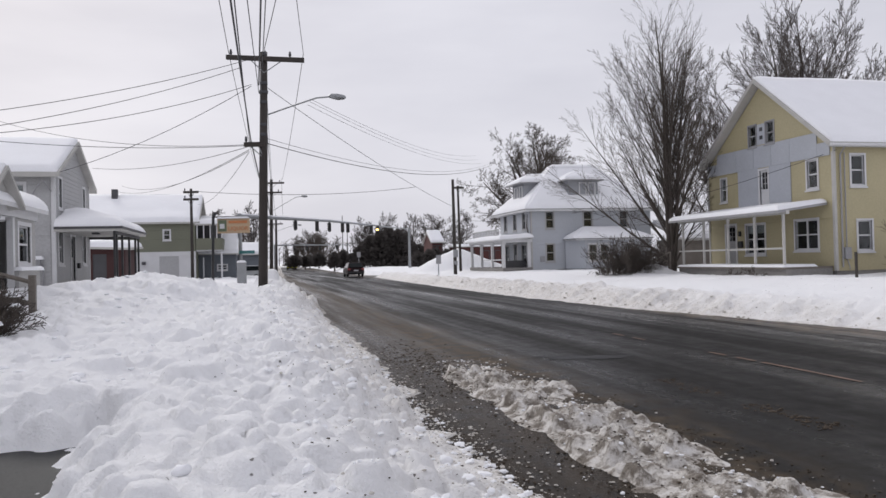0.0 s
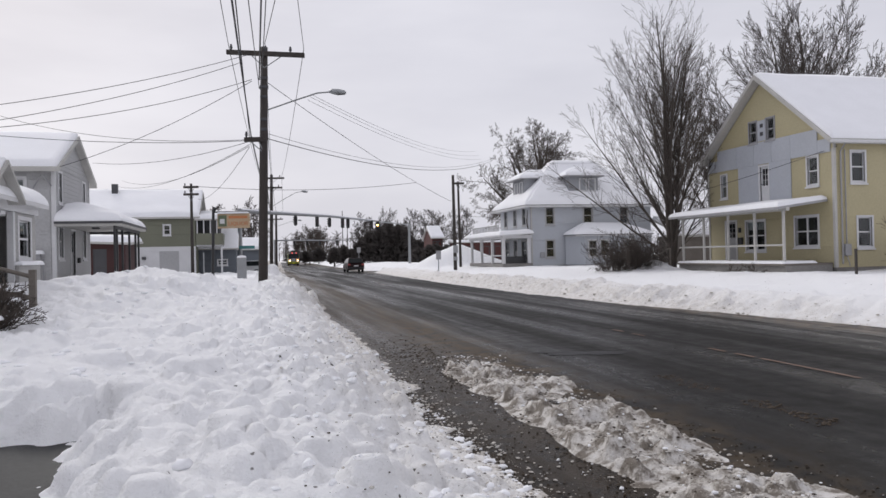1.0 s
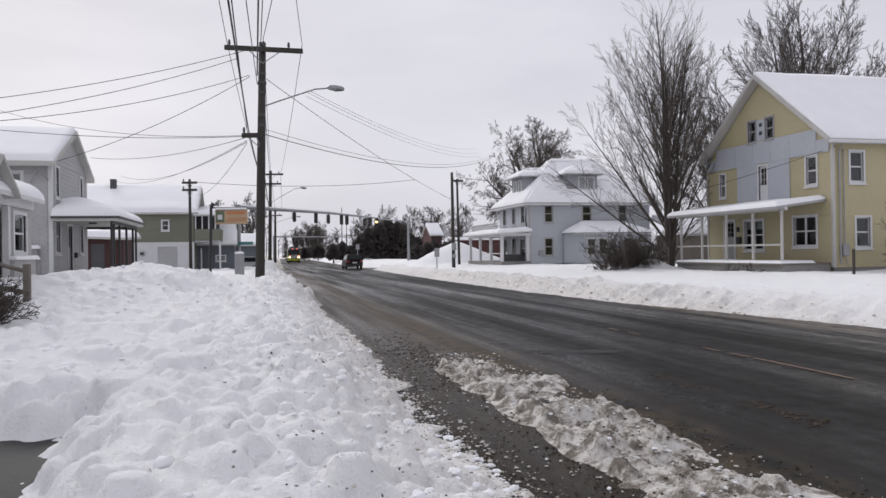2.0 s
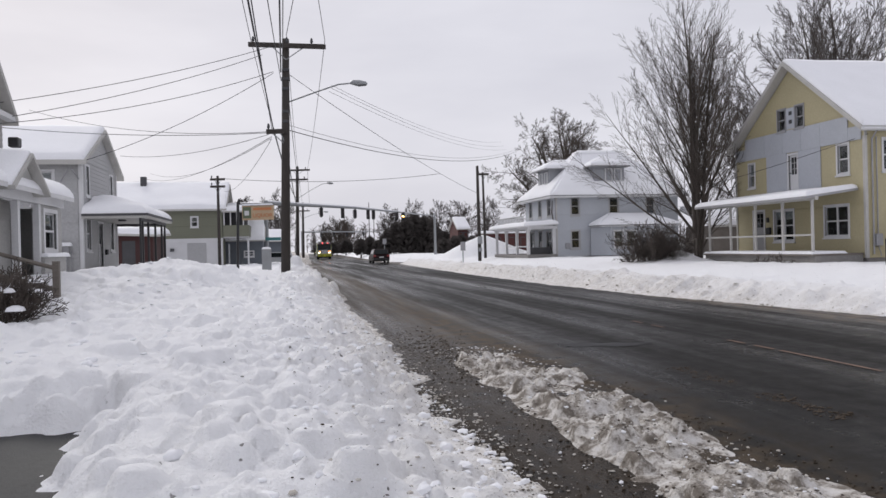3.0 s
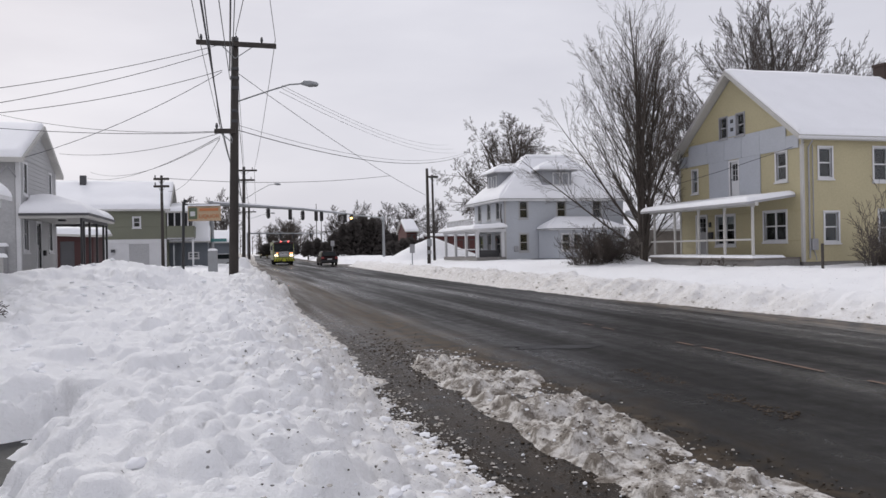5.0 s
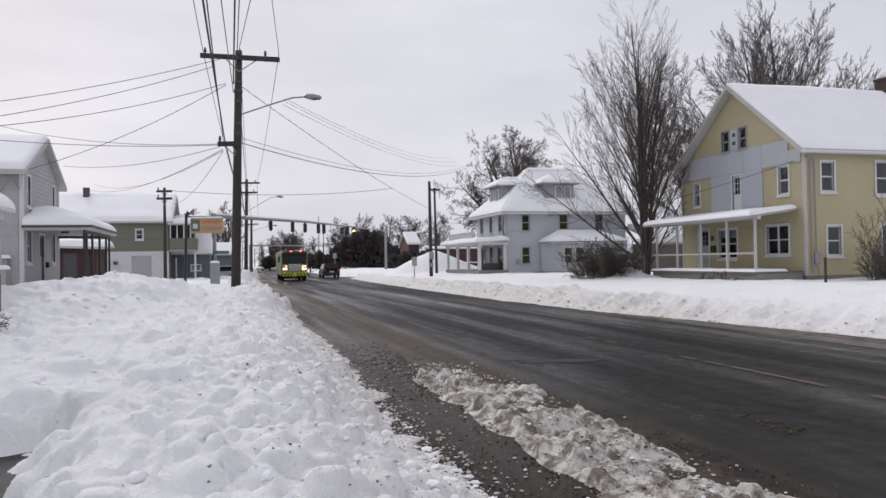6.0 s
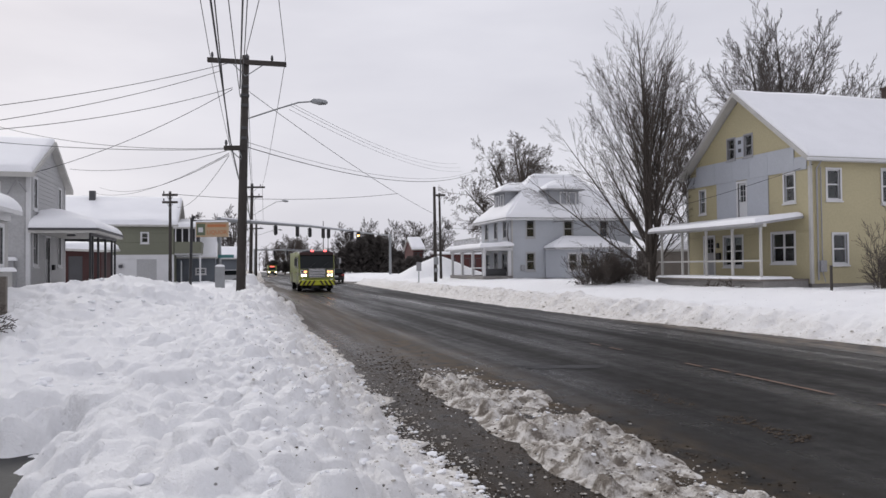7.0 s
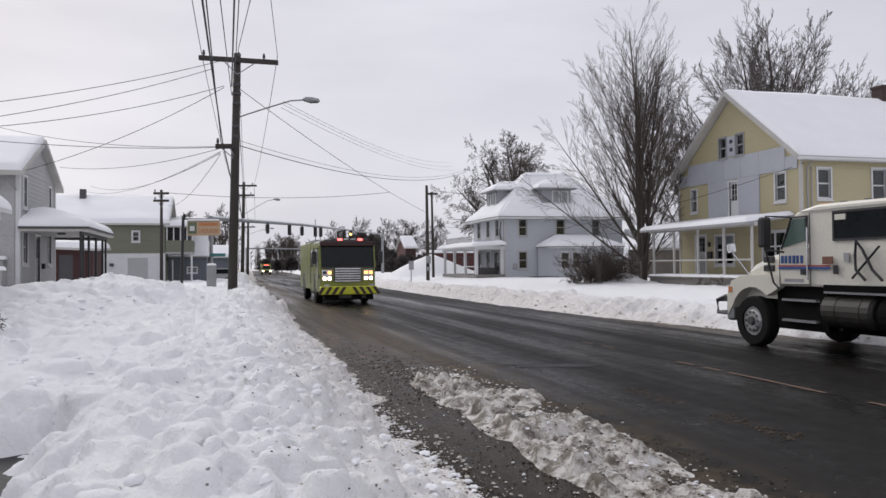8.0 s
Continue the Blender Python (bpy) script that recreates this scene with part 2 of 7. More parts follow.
def prism(bm, pts, vec):
    """A flat outline swept along vec."""
    vec = Vector(vec)
    a = [bm.verts.new(p) for p in pts]
    b = [bm.verts.new(Vector(p) + vec) for p in pts]
    bm.faces.new(a)
    bm.faces.new(b[::-1])
    for i in range(len(a)):
        j = (i + 1) % len(a)
        bm.faces.new((a[j], a[i], b[i], b[j]))
    bmesh.ops.recalc_face_normals(bm, faces=bm.faces)
    return bm


def tube(bm, pts, radii, sides=8, cap=True):
    """A round bar through pts."""
    pts = [Vector(p) for p in pts]
    if isinstance(radii, (int, float)):
        radii = [radii] * len(pts)
    rings = []
    for i, p in enumerate(pts):
        d = (pts[min(i + 1, len(pts) - 1)] - pts[max(i - 1, 0)]).normalized()
        u = d.cross(Vector((0.013, 0.03, 1)) if abs(d.z) < 0.95 else Vector((1, 0.02, 0))).normalized()
        w = d.cross(u)
        rings.append([bm.verts.new(p + (u * math.cos(a) + w * math.sin(a)) * radii[i]) for a in (2 * math.pi * k / sides for k in range(sides))])
    for a, b in zip(rings, rings[1:]):
        for k in range(sides):
            bm.faces.new((a[k], a[(k + 1) % sides], b[(k + 1) % sides], b[k]))
    if cap:
        bm.faces.new(rings[0][::-1])
        bm.faces.new(rings[-1])
    return bm


def tubes(*rows, sides=8):
    bm = bmesh.new()
    for pts, r in rows:
        tube(bm, pts, r, sides)
    return bm


def sag(p, q, drop, n=14):
    p, q = Vector(p), Vector(q)
    return [p.lerp(q, i / n) - Vector((0, 0, drop * 4 * (i / n) * (1 - i / n))) for i in range(n + 1)]


def lattice(seed):
    return np.random.RandomState(seed).rand(64, 64, 1)[:, :, 0]


LAT = [lattice(s) for s in range(8)]


def vnoise(x, y, k=0):
    """Smooth value noise on a grid of 1, from -0.5 to 0.5, for arrays."""
    xi, yi = np.floor(x).astype(int), np.floor(y).astype(int)
    fx, fy = x - xi, y - yi
    fx, fy = fx * fx * (3 - 2 * fx), fy * fy * (3 - 2 * fy)
    L = LAT[k % 8]
    a, b = L[xi % 64, yi % 64], L[(xi + 1) % 64, yi % 64]
    c, d = L[xi % 64, (yi + 1) % 64], L[(xi + 1) % 64, (yi + 1) % 64]
    return (a * (1 - fx) + b * fx) * (1 - fy) + (c * (1 - fx) + d * fx) * fy - 0.5


def fbm(x, y, octaves=4, gain=0.5, k=0):
    out, amp = 0, 1.0
    for i in range(octaves):
        out = out + amp * vnoise(x * 2 ** i + 17.3 * i, y * 2 ** i + 5.1 * i, k + i)
        amp *= gain
    return out


def grid_mesh(name, X, Y, Z, mat, smooth=True):
    ny, nx = X.shape
    co = np.stack([X, Y, Z], -1).reshape(-1, 3)
    idx = np.arange(ny * nx).reshape(ny, nx)
    f = np.stack([idx[:-1, :-1], idx[:-1, 1:], idx[1:, 1:], idx[1:, :-1]], -1).reshape(-1, 4)
    me = bpy.data.meshes.new(name)
    me.vertices.add(len(co))
    me.vertices.foreach_set("co", co.ravel().astype(np.float32))
    me.loops.add(f.size)
    me.loops.foreach_set("vertex_index", f.ravel().astype(np.int32))
    me.polygons.add(len(f))
    me.polygons.foreach_set("loop_start", np.arange(0, f.size, 4, dtype=np.int32))
    me.update(calc_edges=True)
    me.materials.append(mat)
    if smooth:
        me.polygons.foreach_set("use_smooth", [True] * len(me.polygons))
    return me


# ---------------------------------------------------------------- ground, snow banks, road
def smooth01(t):
    t = np.clip(t, 0, 1)
    return t * t * (3 - 2 * t)


def bend(y):
    return 0.03 * np.maximum(0, y - 45)


ROAD_L, ROAD_R, CENTRE = 2.1, 11.3, 7.62


def snow_height(x, y):
    """Height of the snow over the road's level."""
    off = bend(y)
    jag = 0.45 * fbm(x * 0.3, y * 0.9, 3, 0.55, 1) + 0.22 * fbm(x * 1.5, y * 3.1, 3, 0.6, 2)
    near = np.clip((20 - y) / 12, 0, 1)
    e = ROAD_L - 0.2 * np.clip((15 - y) / 6, 0, 1) + off + jag * (0.45 + 0.55 * near) - x
    ridge = np.interp(y, [-10, 3, 6, 10, 15, 22, 29, 35, 42, 60, 90], [0.25, 0.32, 0.42, 0.52, 0.66, 0.84, 0.94, 0.92, 0.8, 0.6, 0.4])
    width = np.interp(y, [0, 8, 20, 40], [2.1, 2.0, 1.5, 1.3])
    yard = np.interp(y, [-10, 5, 12, 20, 40, 70], [0.3, 0.42, 0.45, 0.55, 0.6, 0.5])
    z = ridge * smooth01(e / width) ** 0.8
    back = smooth01((e - width - np.interp(y, [12, 20], [0.2, 0.0])) / np.interp(y, [12, 20], [2.2, 1.1]))
    z = z * (1 - back) + yard * back
    z = z + (e > 0) * (0.88 * np.exp(-((x + 3.5) / 2.9) ** 2 - ((y - 26.5) / 4.2) ** 2) + 0.45 * np.exp(-((x + 6.2) / 2.2) ** 2 - ((y - 22.5) / 3.0) ** 2))
    # the trodden dip in front of the pole
    z = z - (e > 0) * 0.38 * np.exp(-((x - 0.2) / 0.75) ** 2 - ((y - 27.5) / 4.5) ** 2)
    # right side: kerb bank, then the rising yard
    er = x - (ROAD_R + np.interp(y, [0, 14, 22, 30], [1.9, 1.7, 0.5, 0.0]) + off + 0.35 * jag)
    rz = 0.42 * smooth01(er / 1.3) + 0.28 * smooth01((er - 1.0) / 8)
    rz = rz + (er > 0) * 0.10 * np.exp(-((er - 1.4) / 0.8) ** 2)
    z = np.where(x > CENTRE + off, rz, z)
    # snow shovelled beside the porch steps
    z = z + (er > 0) * 0.55 * np.exp(-((x - 20.4) / 0.9) ** 2 - ((y - 35.9) / 1.0) ** 2)
    # the ploughed heap on the corner lot
    r2 = ((x - 20.2) / 4.9) ** 2 + ((y - 74.5) / 3.6) ** 2
    z = z + 2.2 * np.maximum(0, 1 - r2 ** 0.5) ** 0.8
    # the cleared drive
    rag = 0.35 * fbm(x * 2.6, y * 2.6, 3, 0.6, 7)
    dx = smooth01((-0.72 + rag + 0.3 * jag - 0.1 * (y - 5) - x) / 0.85)
    dy = smooth01((8.5 + 1.2 * rag + 0.7 * jag - y) / 0.5)
    cut = dx * dy * smooth01((x + 9.3) / 0.6) * smooth01((y + 5.3) / 0.6)
    z = z * (1 - cut) - 0.06 * cut
    # a side street to the left and right at the lights
    side = np.exp(-((y - 88) / 6.0) ** 4)
    z = z * (1 - side) - 0.08 * side
    under = ((e < 0) & (er < 0))
    # slush ridge left between the wheel groove and the lane
    sl = np.exp(-((x - 3.36 - 0.11 * jag) / 0.76) ** 4) * smooth01((14.5 - y) / 4.0)
    slush = -0.10 + 0.17 * sl * (0.85 + 0.7 * fbm(x * 2.1, y * 1.3, 3, 0.6, 4))
    return np.where(under, slush, z)


def axis_steps(*spans):
    out = []
    for a, b, s in spans:
        out.append(np.arange(a, b, s))
    return np.concatenate(out)


gx = axis_steps((-1500, -100, 200), (-100, -30, 10), (-30, -9, 0.6), (-9, -5, 0.14), (-5, 4.6, 0.042), (4.6, 11.2, 0.5), (11.2, 16, 0.07), (16, 24, 0.25), (24, 60, 2), (60, 200, 20), (200, 1601, 200))
gy = axis_steps((-200, -20, 20), (-20, 1, 1.5), (1, 4, 0.12), (4, 13, 0.045), (13, 24, 0.09), (24, 45, 0.2), (45, 110, 0.6), (110, 300, 10), (300, 2301, 200))
GX, GY = np.meshgrid(gx, gy)
GZ = snow_height(GX, GY)
rng = np.random.RandomState(3)
bare = GZ
onbank = np.clip(bare / 0.25, 0, 1) * np.clip((300 - GY) / 100, 0, 1)
rough = 0.26 * fbm(GX * 0.8, GY * 0.8, 3, 0.5, 3) + 0.13 * fbm(GX * 2.7, GY * 2.7, 5, 0.6, 5)
calm = np.clip(1.15 - np.exp(-((GX + 3.4) / 2.0) ** 2 - ((GY - 11.2) / 2.2) ** 2), 0.15, 1)
calm = np.where(GX > 13.5, 0.35, calm)
GZ = GZ + rough * onbank * calm * (np.abs(GX) < 60)


def lumps(count, x0, x1, y0, y1, r0, r1, sink):
    """Clods thrown up by the plough, pressed into the snow's surface."""
    for _ in range(count):
        cx, cy = rng.uniform(x0, x1), rng.uniform(y0, y1)
        r = r0 + (r1 - r0) * rng.rand() ** 3
        i0, i1 = np.searchsorted(gx, (cx - r, cx + r))
        j0, j1 = np.searchsorted(gy, (cy - r, cy + r))
        if i1 - i0 < 2 or j1 - j0 < 2:
            continue
        sx, sy = GX[j0:j1, i0:i1], GY[j0:j1, i0:i1]
        base = GZ[j0:j1, i0:i1]
        mid = base[base.shape[0] // 2, base.shape[1] // 2]
        if mid < 0.03:
            continue
        sq = 1 + 0.5 * rng.rand()
        d2 = (((sx - cx) * sq) ** 2 + (sy - cy) ** 2 / sq) / r ** 2
        d2 = d2 * (1 + 1.3 * vnoise(sx / r * 1.3 + 9 * cx, sy / r * 1.3 + 7 * cy, 2)) + 0.25 * np.abs(vnoise(sx / r * 3 + cx, sy / r * 3, 4))
        cap = mid + r * (np.sqrt(np.maximum(0, 1 - d2)) - sink)
        lift = np.minimum(np.maximum(cap - base, 0), r * np.sqrt(np.maximum(0, 1 - d2)))
        GZ[j0:j1, i0:i1] = base + lift


lumps(60, -5.0, 0.6, 4.2, 16, 0.12, 0.36, 0.68)
lumps(240, -1.6, 1.9, 3.5, 24, 0.06, 0.24, 0.62)
lumps(420, 0.2, 1.9, 3.5, 14, 0.07, 0.19, 0.58)
lumps(1800, -0.9, 1.95, 3.5, 24, 0.05, 0.14, 0.4)
lumps(500, -6.0, 0.6, 4.0, 32, 0.08, 0.30, 0.6)
lumps(900, 0.2, 4.3, 24, 45, 0.15, 0.4, 0.5)
lumps(1700, 2.65, 4.0, 3.5, 13.5, 0.045, 0.12, 0.5)
lumps(1300, 11.2, 14.8, 4, 60, 0.10, 0.26, 0.66)


def boulder(cx, cy, r, up):
    """One large clod, standing up out of the bank."""
    i0, i1 = np.searchsorted(gx, (cx - r, cx + r))
    j0, j1 = np.searchsorted(gy, (cy - r, cy + r))
    sx, sy = GX[j0:j1, i0:i1], GY[j0:j1, i0:i1]
    base = GZ[j0:j1, i0:i1]
    d2 = ((sx - cx) ** 2 + (sy - cy) ** 2) / r ** 2
    d2 = d2 * (1 + 0.9 * vnoise(sx / r * 1.7 + cx, sy / r * 1.7 + cy, 3))
    cap = base.mean() + up * r * np.clip(2.2 * (1 - d2), 0, 1) ** 0.5 - 0.25 * r * np.clip(d2, 0, 1)
    GZ[j0:j1, i0:i1] = np.where(d2 < 1, np.maximum(base, cap), base)


for cx, cy, r, up in ((-0.17, 5.5, 0.19, 0.75), (-0.81, 9.0, 0.3, 0.6), (-0.55, 9.15, 0.2, 0.6), (0.98, 4.2, 0.13, 0.8), (1.13, 5.9, 0.16, 0.7), (-0.62, 4.6, 0.16, 0.7), (1.12, 6.8, 0.13, 0.7), (0.62, 4.5, 0.15, 0.7), (0.35, 5.2, 0.12, 0.7), (0.72, 5.3, 0.13, 0.7), (-0.3, 6.9, 0.16, 0.5), (0.25, 7.6, 0.2, 0.5), (-1.9, 10.5, 0.3, 0.45), (0.3, 10.4, 0.24, 0.45), (-1.2, 8.2, 0.24, 0.5)):
    boulder(cx, cy, r, up)
near = np.clip((30 - GY) / 12, 0, 1) * (GX > -9) * (GX < 4)
crumb = 1 - 2.2 * np.abs(fbm(GX * 4.3, GY * 4.3, 3, 0.6, 6))
GZ = GZ + np.clip(GZ / 0.12, 0, 1) * near * calm * (0.055 * crumb + 0.10 * (0.5 - 2.0 * np.abs(fbm(GX * 1.6 + 3, GY * 1.9, 3, 0.6, 2)))) * np.clip(0.35 + 2.0 * fbm(GX * 0.5, GY * 0.5, 2, 0.5, 1), 0.1, 1.3)
ground = new("ground", grid_mesh("ground", GX, GY, GZ, M_SNOW_GROUND))
tagged(ground, "snow-covered ground with ploughed, sand-stained banks beside the road", "snow", kind="structure")

rx = np.concatenate([np.arange(-0.2, 14.81, 0.25)])
ry = axis_steps((-150, 0, 10), (0, 40, 0.5), (40, 120, 2), (120, 1001, 20))
RX, RY = np.meshgrid(rx, ry)
crown = 0.05 * (1 - ((RX - 7.3) / 7.5) ** 2) - 0.02 + 0.012 * fbm(RX * 0.7, RY * 0.25, 2, 0.5, 6)
road = new("road", grid_mesh("road", RX + bend(RY), RY, crown - 0.012, M_ROAD))
tagged(road, "wet dark asphalt road with sandy slush on its shoulder", "road", kind="structure")
bm = bmesh.new()
box(bm, -120, 1.0, 83.5, 93.5, -0.05, -0.02)
box(bm, 13.8, 120, 83.5, 93.5, -0.05, -0.02)
cross = lone("side_road", bm, M_ROAD, "wet asphalt side street crossing at the lights", "road", kind="structure")
bm = boxes((-9.5, -0.9, -5.6, 8.9, -0.12, -0.004))
drive = lone("driveway", bm, M_DRIVE, "cleared damp asphalt driveway between cut snow banks", "driveway", kind="structure")
M_LINE = material("faded_orange_line", (0.15, 0.085, 0.055), 0.6, vary=0.35, scale=10)
M_EDGELINE = material("worn_white_line", (0.13, 0.127, 0.12), 0.6, vary=0.4, scale=10)


def crown_z(x):
    return 0.05 * (1 - ((x - 7.3) / 7.5) ** 2) - 0.032


def marking(x0, x1, y0, y1, mat, label):
    bm = bmesh.new()
    ys = np.arange(y0, y1 + 0.01, 0.5)
    XX, YY = np.meshgrid([x0, x1], ys)
    ZZ = crown_z(XX) + 0.012 + 0.012 * fbm(XX * 0.7, YY * 0.25, 2, 0.5, 6)
    ob = new("road_marking", grid_mesh("road_marking", XX + bend(YY), YY, ZZ, mat))
    bm.free()
    tagged(ob, label, "road marking", kind="structure")


for y0, y1 in ((6.5, 7.9), (8.2, 10.2), (10.35, 11.0), (11.1, 11.6), (13.8, 14.4), (14.7, 15.2)):
    marking(CENTRE - 0.035, CENTRE + 0.035, y0, y1, M_LINE, "faded orange centre line on wet asphalt")
for y0, y1 in ((5.0, 8.0), (8.6, 13.5), (15, 18)):
    marking(11.55, 11.65, y0, y1, M_EDGELINE, "worn white edge line on wet asphalt")

def hollow(cx, cy, rx_, ry_, skew):
    """A shallow wet patch that follows the road's surface."""
    ang = np.linspace(0, 2 * math.pi, 40, endpoint=False)
    made = bmesh.new()
    rings = []
    for k in (0.2, 0.45, 0.72, 1.0):
        px = cx + k * rx_ * np.cos(ang) * (1 + 0.25 * np.sin(3 * ang + 1) + 0.12 * np.sin(7 * ang))
        py = cy + k * (ry_ * np.sin(ang) * (1 + 0.3 * np.cos(2 * ang) + 0.15 * np.sin(9 * ang)) + skew * np.cos(ang))
        pz = crown_z(px) + 0.012 * fbm(px * 0.7, py * 0.25, 2, 0.5, 6) + 0.006
        rings.append([made.verts.new(p) for p in zip(px.tolist(), py.tolist(), pz.tolist())])
    made.faces.new(rings[0])
    for a, b in zip(rings, rings[1:]):
        for q in range(40):
            made.faces.new((a[q], b[q], b[(q + 1) % 40], a[(q + 1) % 40]))
    return made


bm = hollow(5.35, 11.95, 0.75, 0.32, -0.22)
lone("puddle", bm, material("dark_wet_patch", (0.019, 0.019, 0.020), 0.4, vary=0.3, spec=0.05), "dark wet hollow in the asphalt", "puddle", kind="structure")


# ---------------------------------------------------------------- house parts
def clad(axis, c, out, lo, hi, z0, z1, openings=(), gable=None, pitch=0.2, thick=0.16, lap=0.022):
    """A wall of lapped boards with its openings cut through. axis: the way that it faces; out: +1 or -1."""
    bm = bmesh.new()
    top = gable[1] if gable else z1
    cuts = {z0, top}
    if gable:
        cuts.add(z1)
    for a, b, p, q in openings:
        cuts |= {max(z0, p), min(top, q)}
    z = z0 + pitch
    while z < top:
        if min(abs(z - k) for k in cuts) > 0.03:
            cuts.add(z)
        z += pitch
    cuts = sorted(cuts)

    def ends(zz):
        if not gable or zz <= z1:
            return lo, hi
        k = (zz - z1) / (gable[1] - z1)
        return lo + (gable[0] - lo) * k, hi + (gable[0] - hi) * k

    def place(u, w, zz):
        return (c + out * w, u, zz) if axis == "x" else (u, c + out * w, zz)

    for za, zb in zip(cuts, cuts[1:]):
        l0, r0 = ends(za)
        l1, r1 = ends(zb)
        zm = (za + zb) / 2
        gaps = sorted((a, b) for a, b, p, q in openings if p < zm < q)
        row, a0, a1 = [], l0, l1
        for a, b in gaps:
            row.append((a0, a1, a, a))
            a0 = a1 = b
        row.append((a0, a1, r0, r1))
        edges = sorted({u for a, b, p, q in openings for u in (a, b)})
        split = []
        for p0, p1, q0, q1 in row:
            for u in edges:
                if max(p0, p1) + 0.01 < u < min(q0, q1) - 0.01:
                    split.append((p0, p1, u, u))
                    p0 = p1 = u
            split.append((p0, p1, q0, q1))
        for p0, p1, q0, q1 in split:
            if q0 - p0 < 0.01:
                continue
            v = [bm.verts.new(place(*k)) for k in ((p0, lap, za), (q0, lap, za), (q1, 0.004, zb), (p1, 0.004, zb), (p0, -thick, za), (q0, -thick, za), (q1, -thick, zb), (p1, -thick, zb))]
            for f in ((0, 1, 2, 3), (5, 4, 7, 6), (1, 0, 4, 5), (3, 2, 6, 7), (0, 3, 7, 4), (2, 1, 5, 6)):
                bm.faces.new([v[i] for i in f])
    bmesh.ops.remove_doubles(bm, verts=bm.verts, dist=0.0005)
    bmesh.ops.recalc_face_normals(bm, faces=bm.faces)
    return bm


def face_box(bm, axis, c, out, u0, u1, z0, z1, w0, w1):
    a, b = sorted((c + out * w0, c + out * w1))
    if axis == "x":
        box(bm, a, b, u0, u1, z0, z1)
    else:
        box(bm, u0, u1, a, b, z0, z1)


def window(house, axis, c, out, u0, u1, z0, z1, frame_mat, trim=0.10, blind=0.0, lights=1, name="window"):
    """A sash window in an opening: trim, sashes with a meeting rail, two panes, perhaps a blind."""
    bm = bmesh.new()
    for a, b, p, q in ((u0 - trim, u0, z0 - trim, z1 + trim), (u1, u1 + trim, z0 - trim, z1 + trim), (u0, u1, z1, z1 + trim), (u0, u1, z0 - trim, z0)):
        face_box(bm, axis, c, out, a, b, p, q, -0.12, 0.045)
    win = part(name, bm, frame_mat, house)
    bm = bmesh.new()
    face_box(bm, axis, c, out, u0 - trim - 0.03, u1 + trim + 0.03, z0 - trim - 0.06, z0 - trim, -0.05, 0.09)
    part("sill", bm, frame_mat, win)
    step = (u1 - u0) / lights
    zm = (z0 + z1) / 2
    for k in range(lights):
        a, b = u0 + k * step, u0 + (k + 1) * step
        bm = bmesh.new()
        s = 0.045
        for p, q, r, t in ((a, a + s, z0, z1), (b - s, b, z0, z1), (a + s, b - s, z0, z0 + s), (a + s, b - s, z1 - s, z1), (a + s, b - s, zm - 0.03, zm + 0.03)):
            face_box(bm, axis, c, out, p, q, r, t, -0.09, -0.03)
        part("sash", bm, frame_mat, win)
        for p, q in ((z0 + s, zm - 0.03), (zm + 0.03, z1 - s)):
            bm = bmesh.new()
            face_box(bm, axis, c, out, a + s, b - s, p, q, -0.066, -0.056)
            pane = part("pane", bm, M_GLASS, win)
            pane.visible_shadow = False
        if blind:
            bm = bmesh.new()
            face_box(bm, axis, c, out, a + 0.02, b - 0.02, z1 - (z1 - z0) * blind, z1, -0.13, -0.115)
            part("blind", bm, M_BLIND, win, "pale lowered blind")
    return win


def house_door(house, axis, c, out, u0, u1, z0, z1, mat, frame_mat, glazed=0.45):
    bm = bmesh.new()
    t = 0.1
    for a, b, p, q in ((u0 - t, u0, z0, z1 + t), (u1, u1 + t, z0, z1 + t), (u0, u1, z1, z1 + t)):
        face_box(bm, axis, c, out, a, b, p, q, -0.12, 0.045)
    frm = part("door_frame", bm, frame_mat, house)
    zg = z1 - (z1 - z0) * glazed
    s = 0.1
    bm = bmesh.new()
    for a, b, p, q in ((u0, u0 + s, z0, z1), (u1 - s, u1, z0, z1), (u0 + s, u1 - s, z1 - s, z1), (u0 + s, u1 - s, z0, zg)):
        face_box(bm, axis, c, out, a, b, p, q, -0.09, -0.04)
    um = (u0 + u1) / 2
    face_box(bm, axis, c, out, um - 0.012, um + 0.012, zg, z1 - s, -0.085, -0.05)
    for k in (1, 2):
        zz = zg + (z1 - s - zg) * k / 3
        face_box(bm, axis, c, out, u0 + s, u1 - s, zz - 0.012, zz + 0.012, -0.084, -0.051)
    dr = part("door", bm, mat, house)
    bm = bmesh.new()
    face_box(bm, axis, c, out, u0 + s, u1 - s, zg, z1 - s, -0.07, -0.06)
    part("pane", bm, M_GLASS, dr).visible_shadow = False
    bm = bmesh.new()
    face_box(bm, axis, c, out, u1 - 0.09, u1 - 0.03, z0 + 0.95, z0 + 1.02, -0.04, 0.02)
    part("door_handle", bm, M_STEEL, dr)


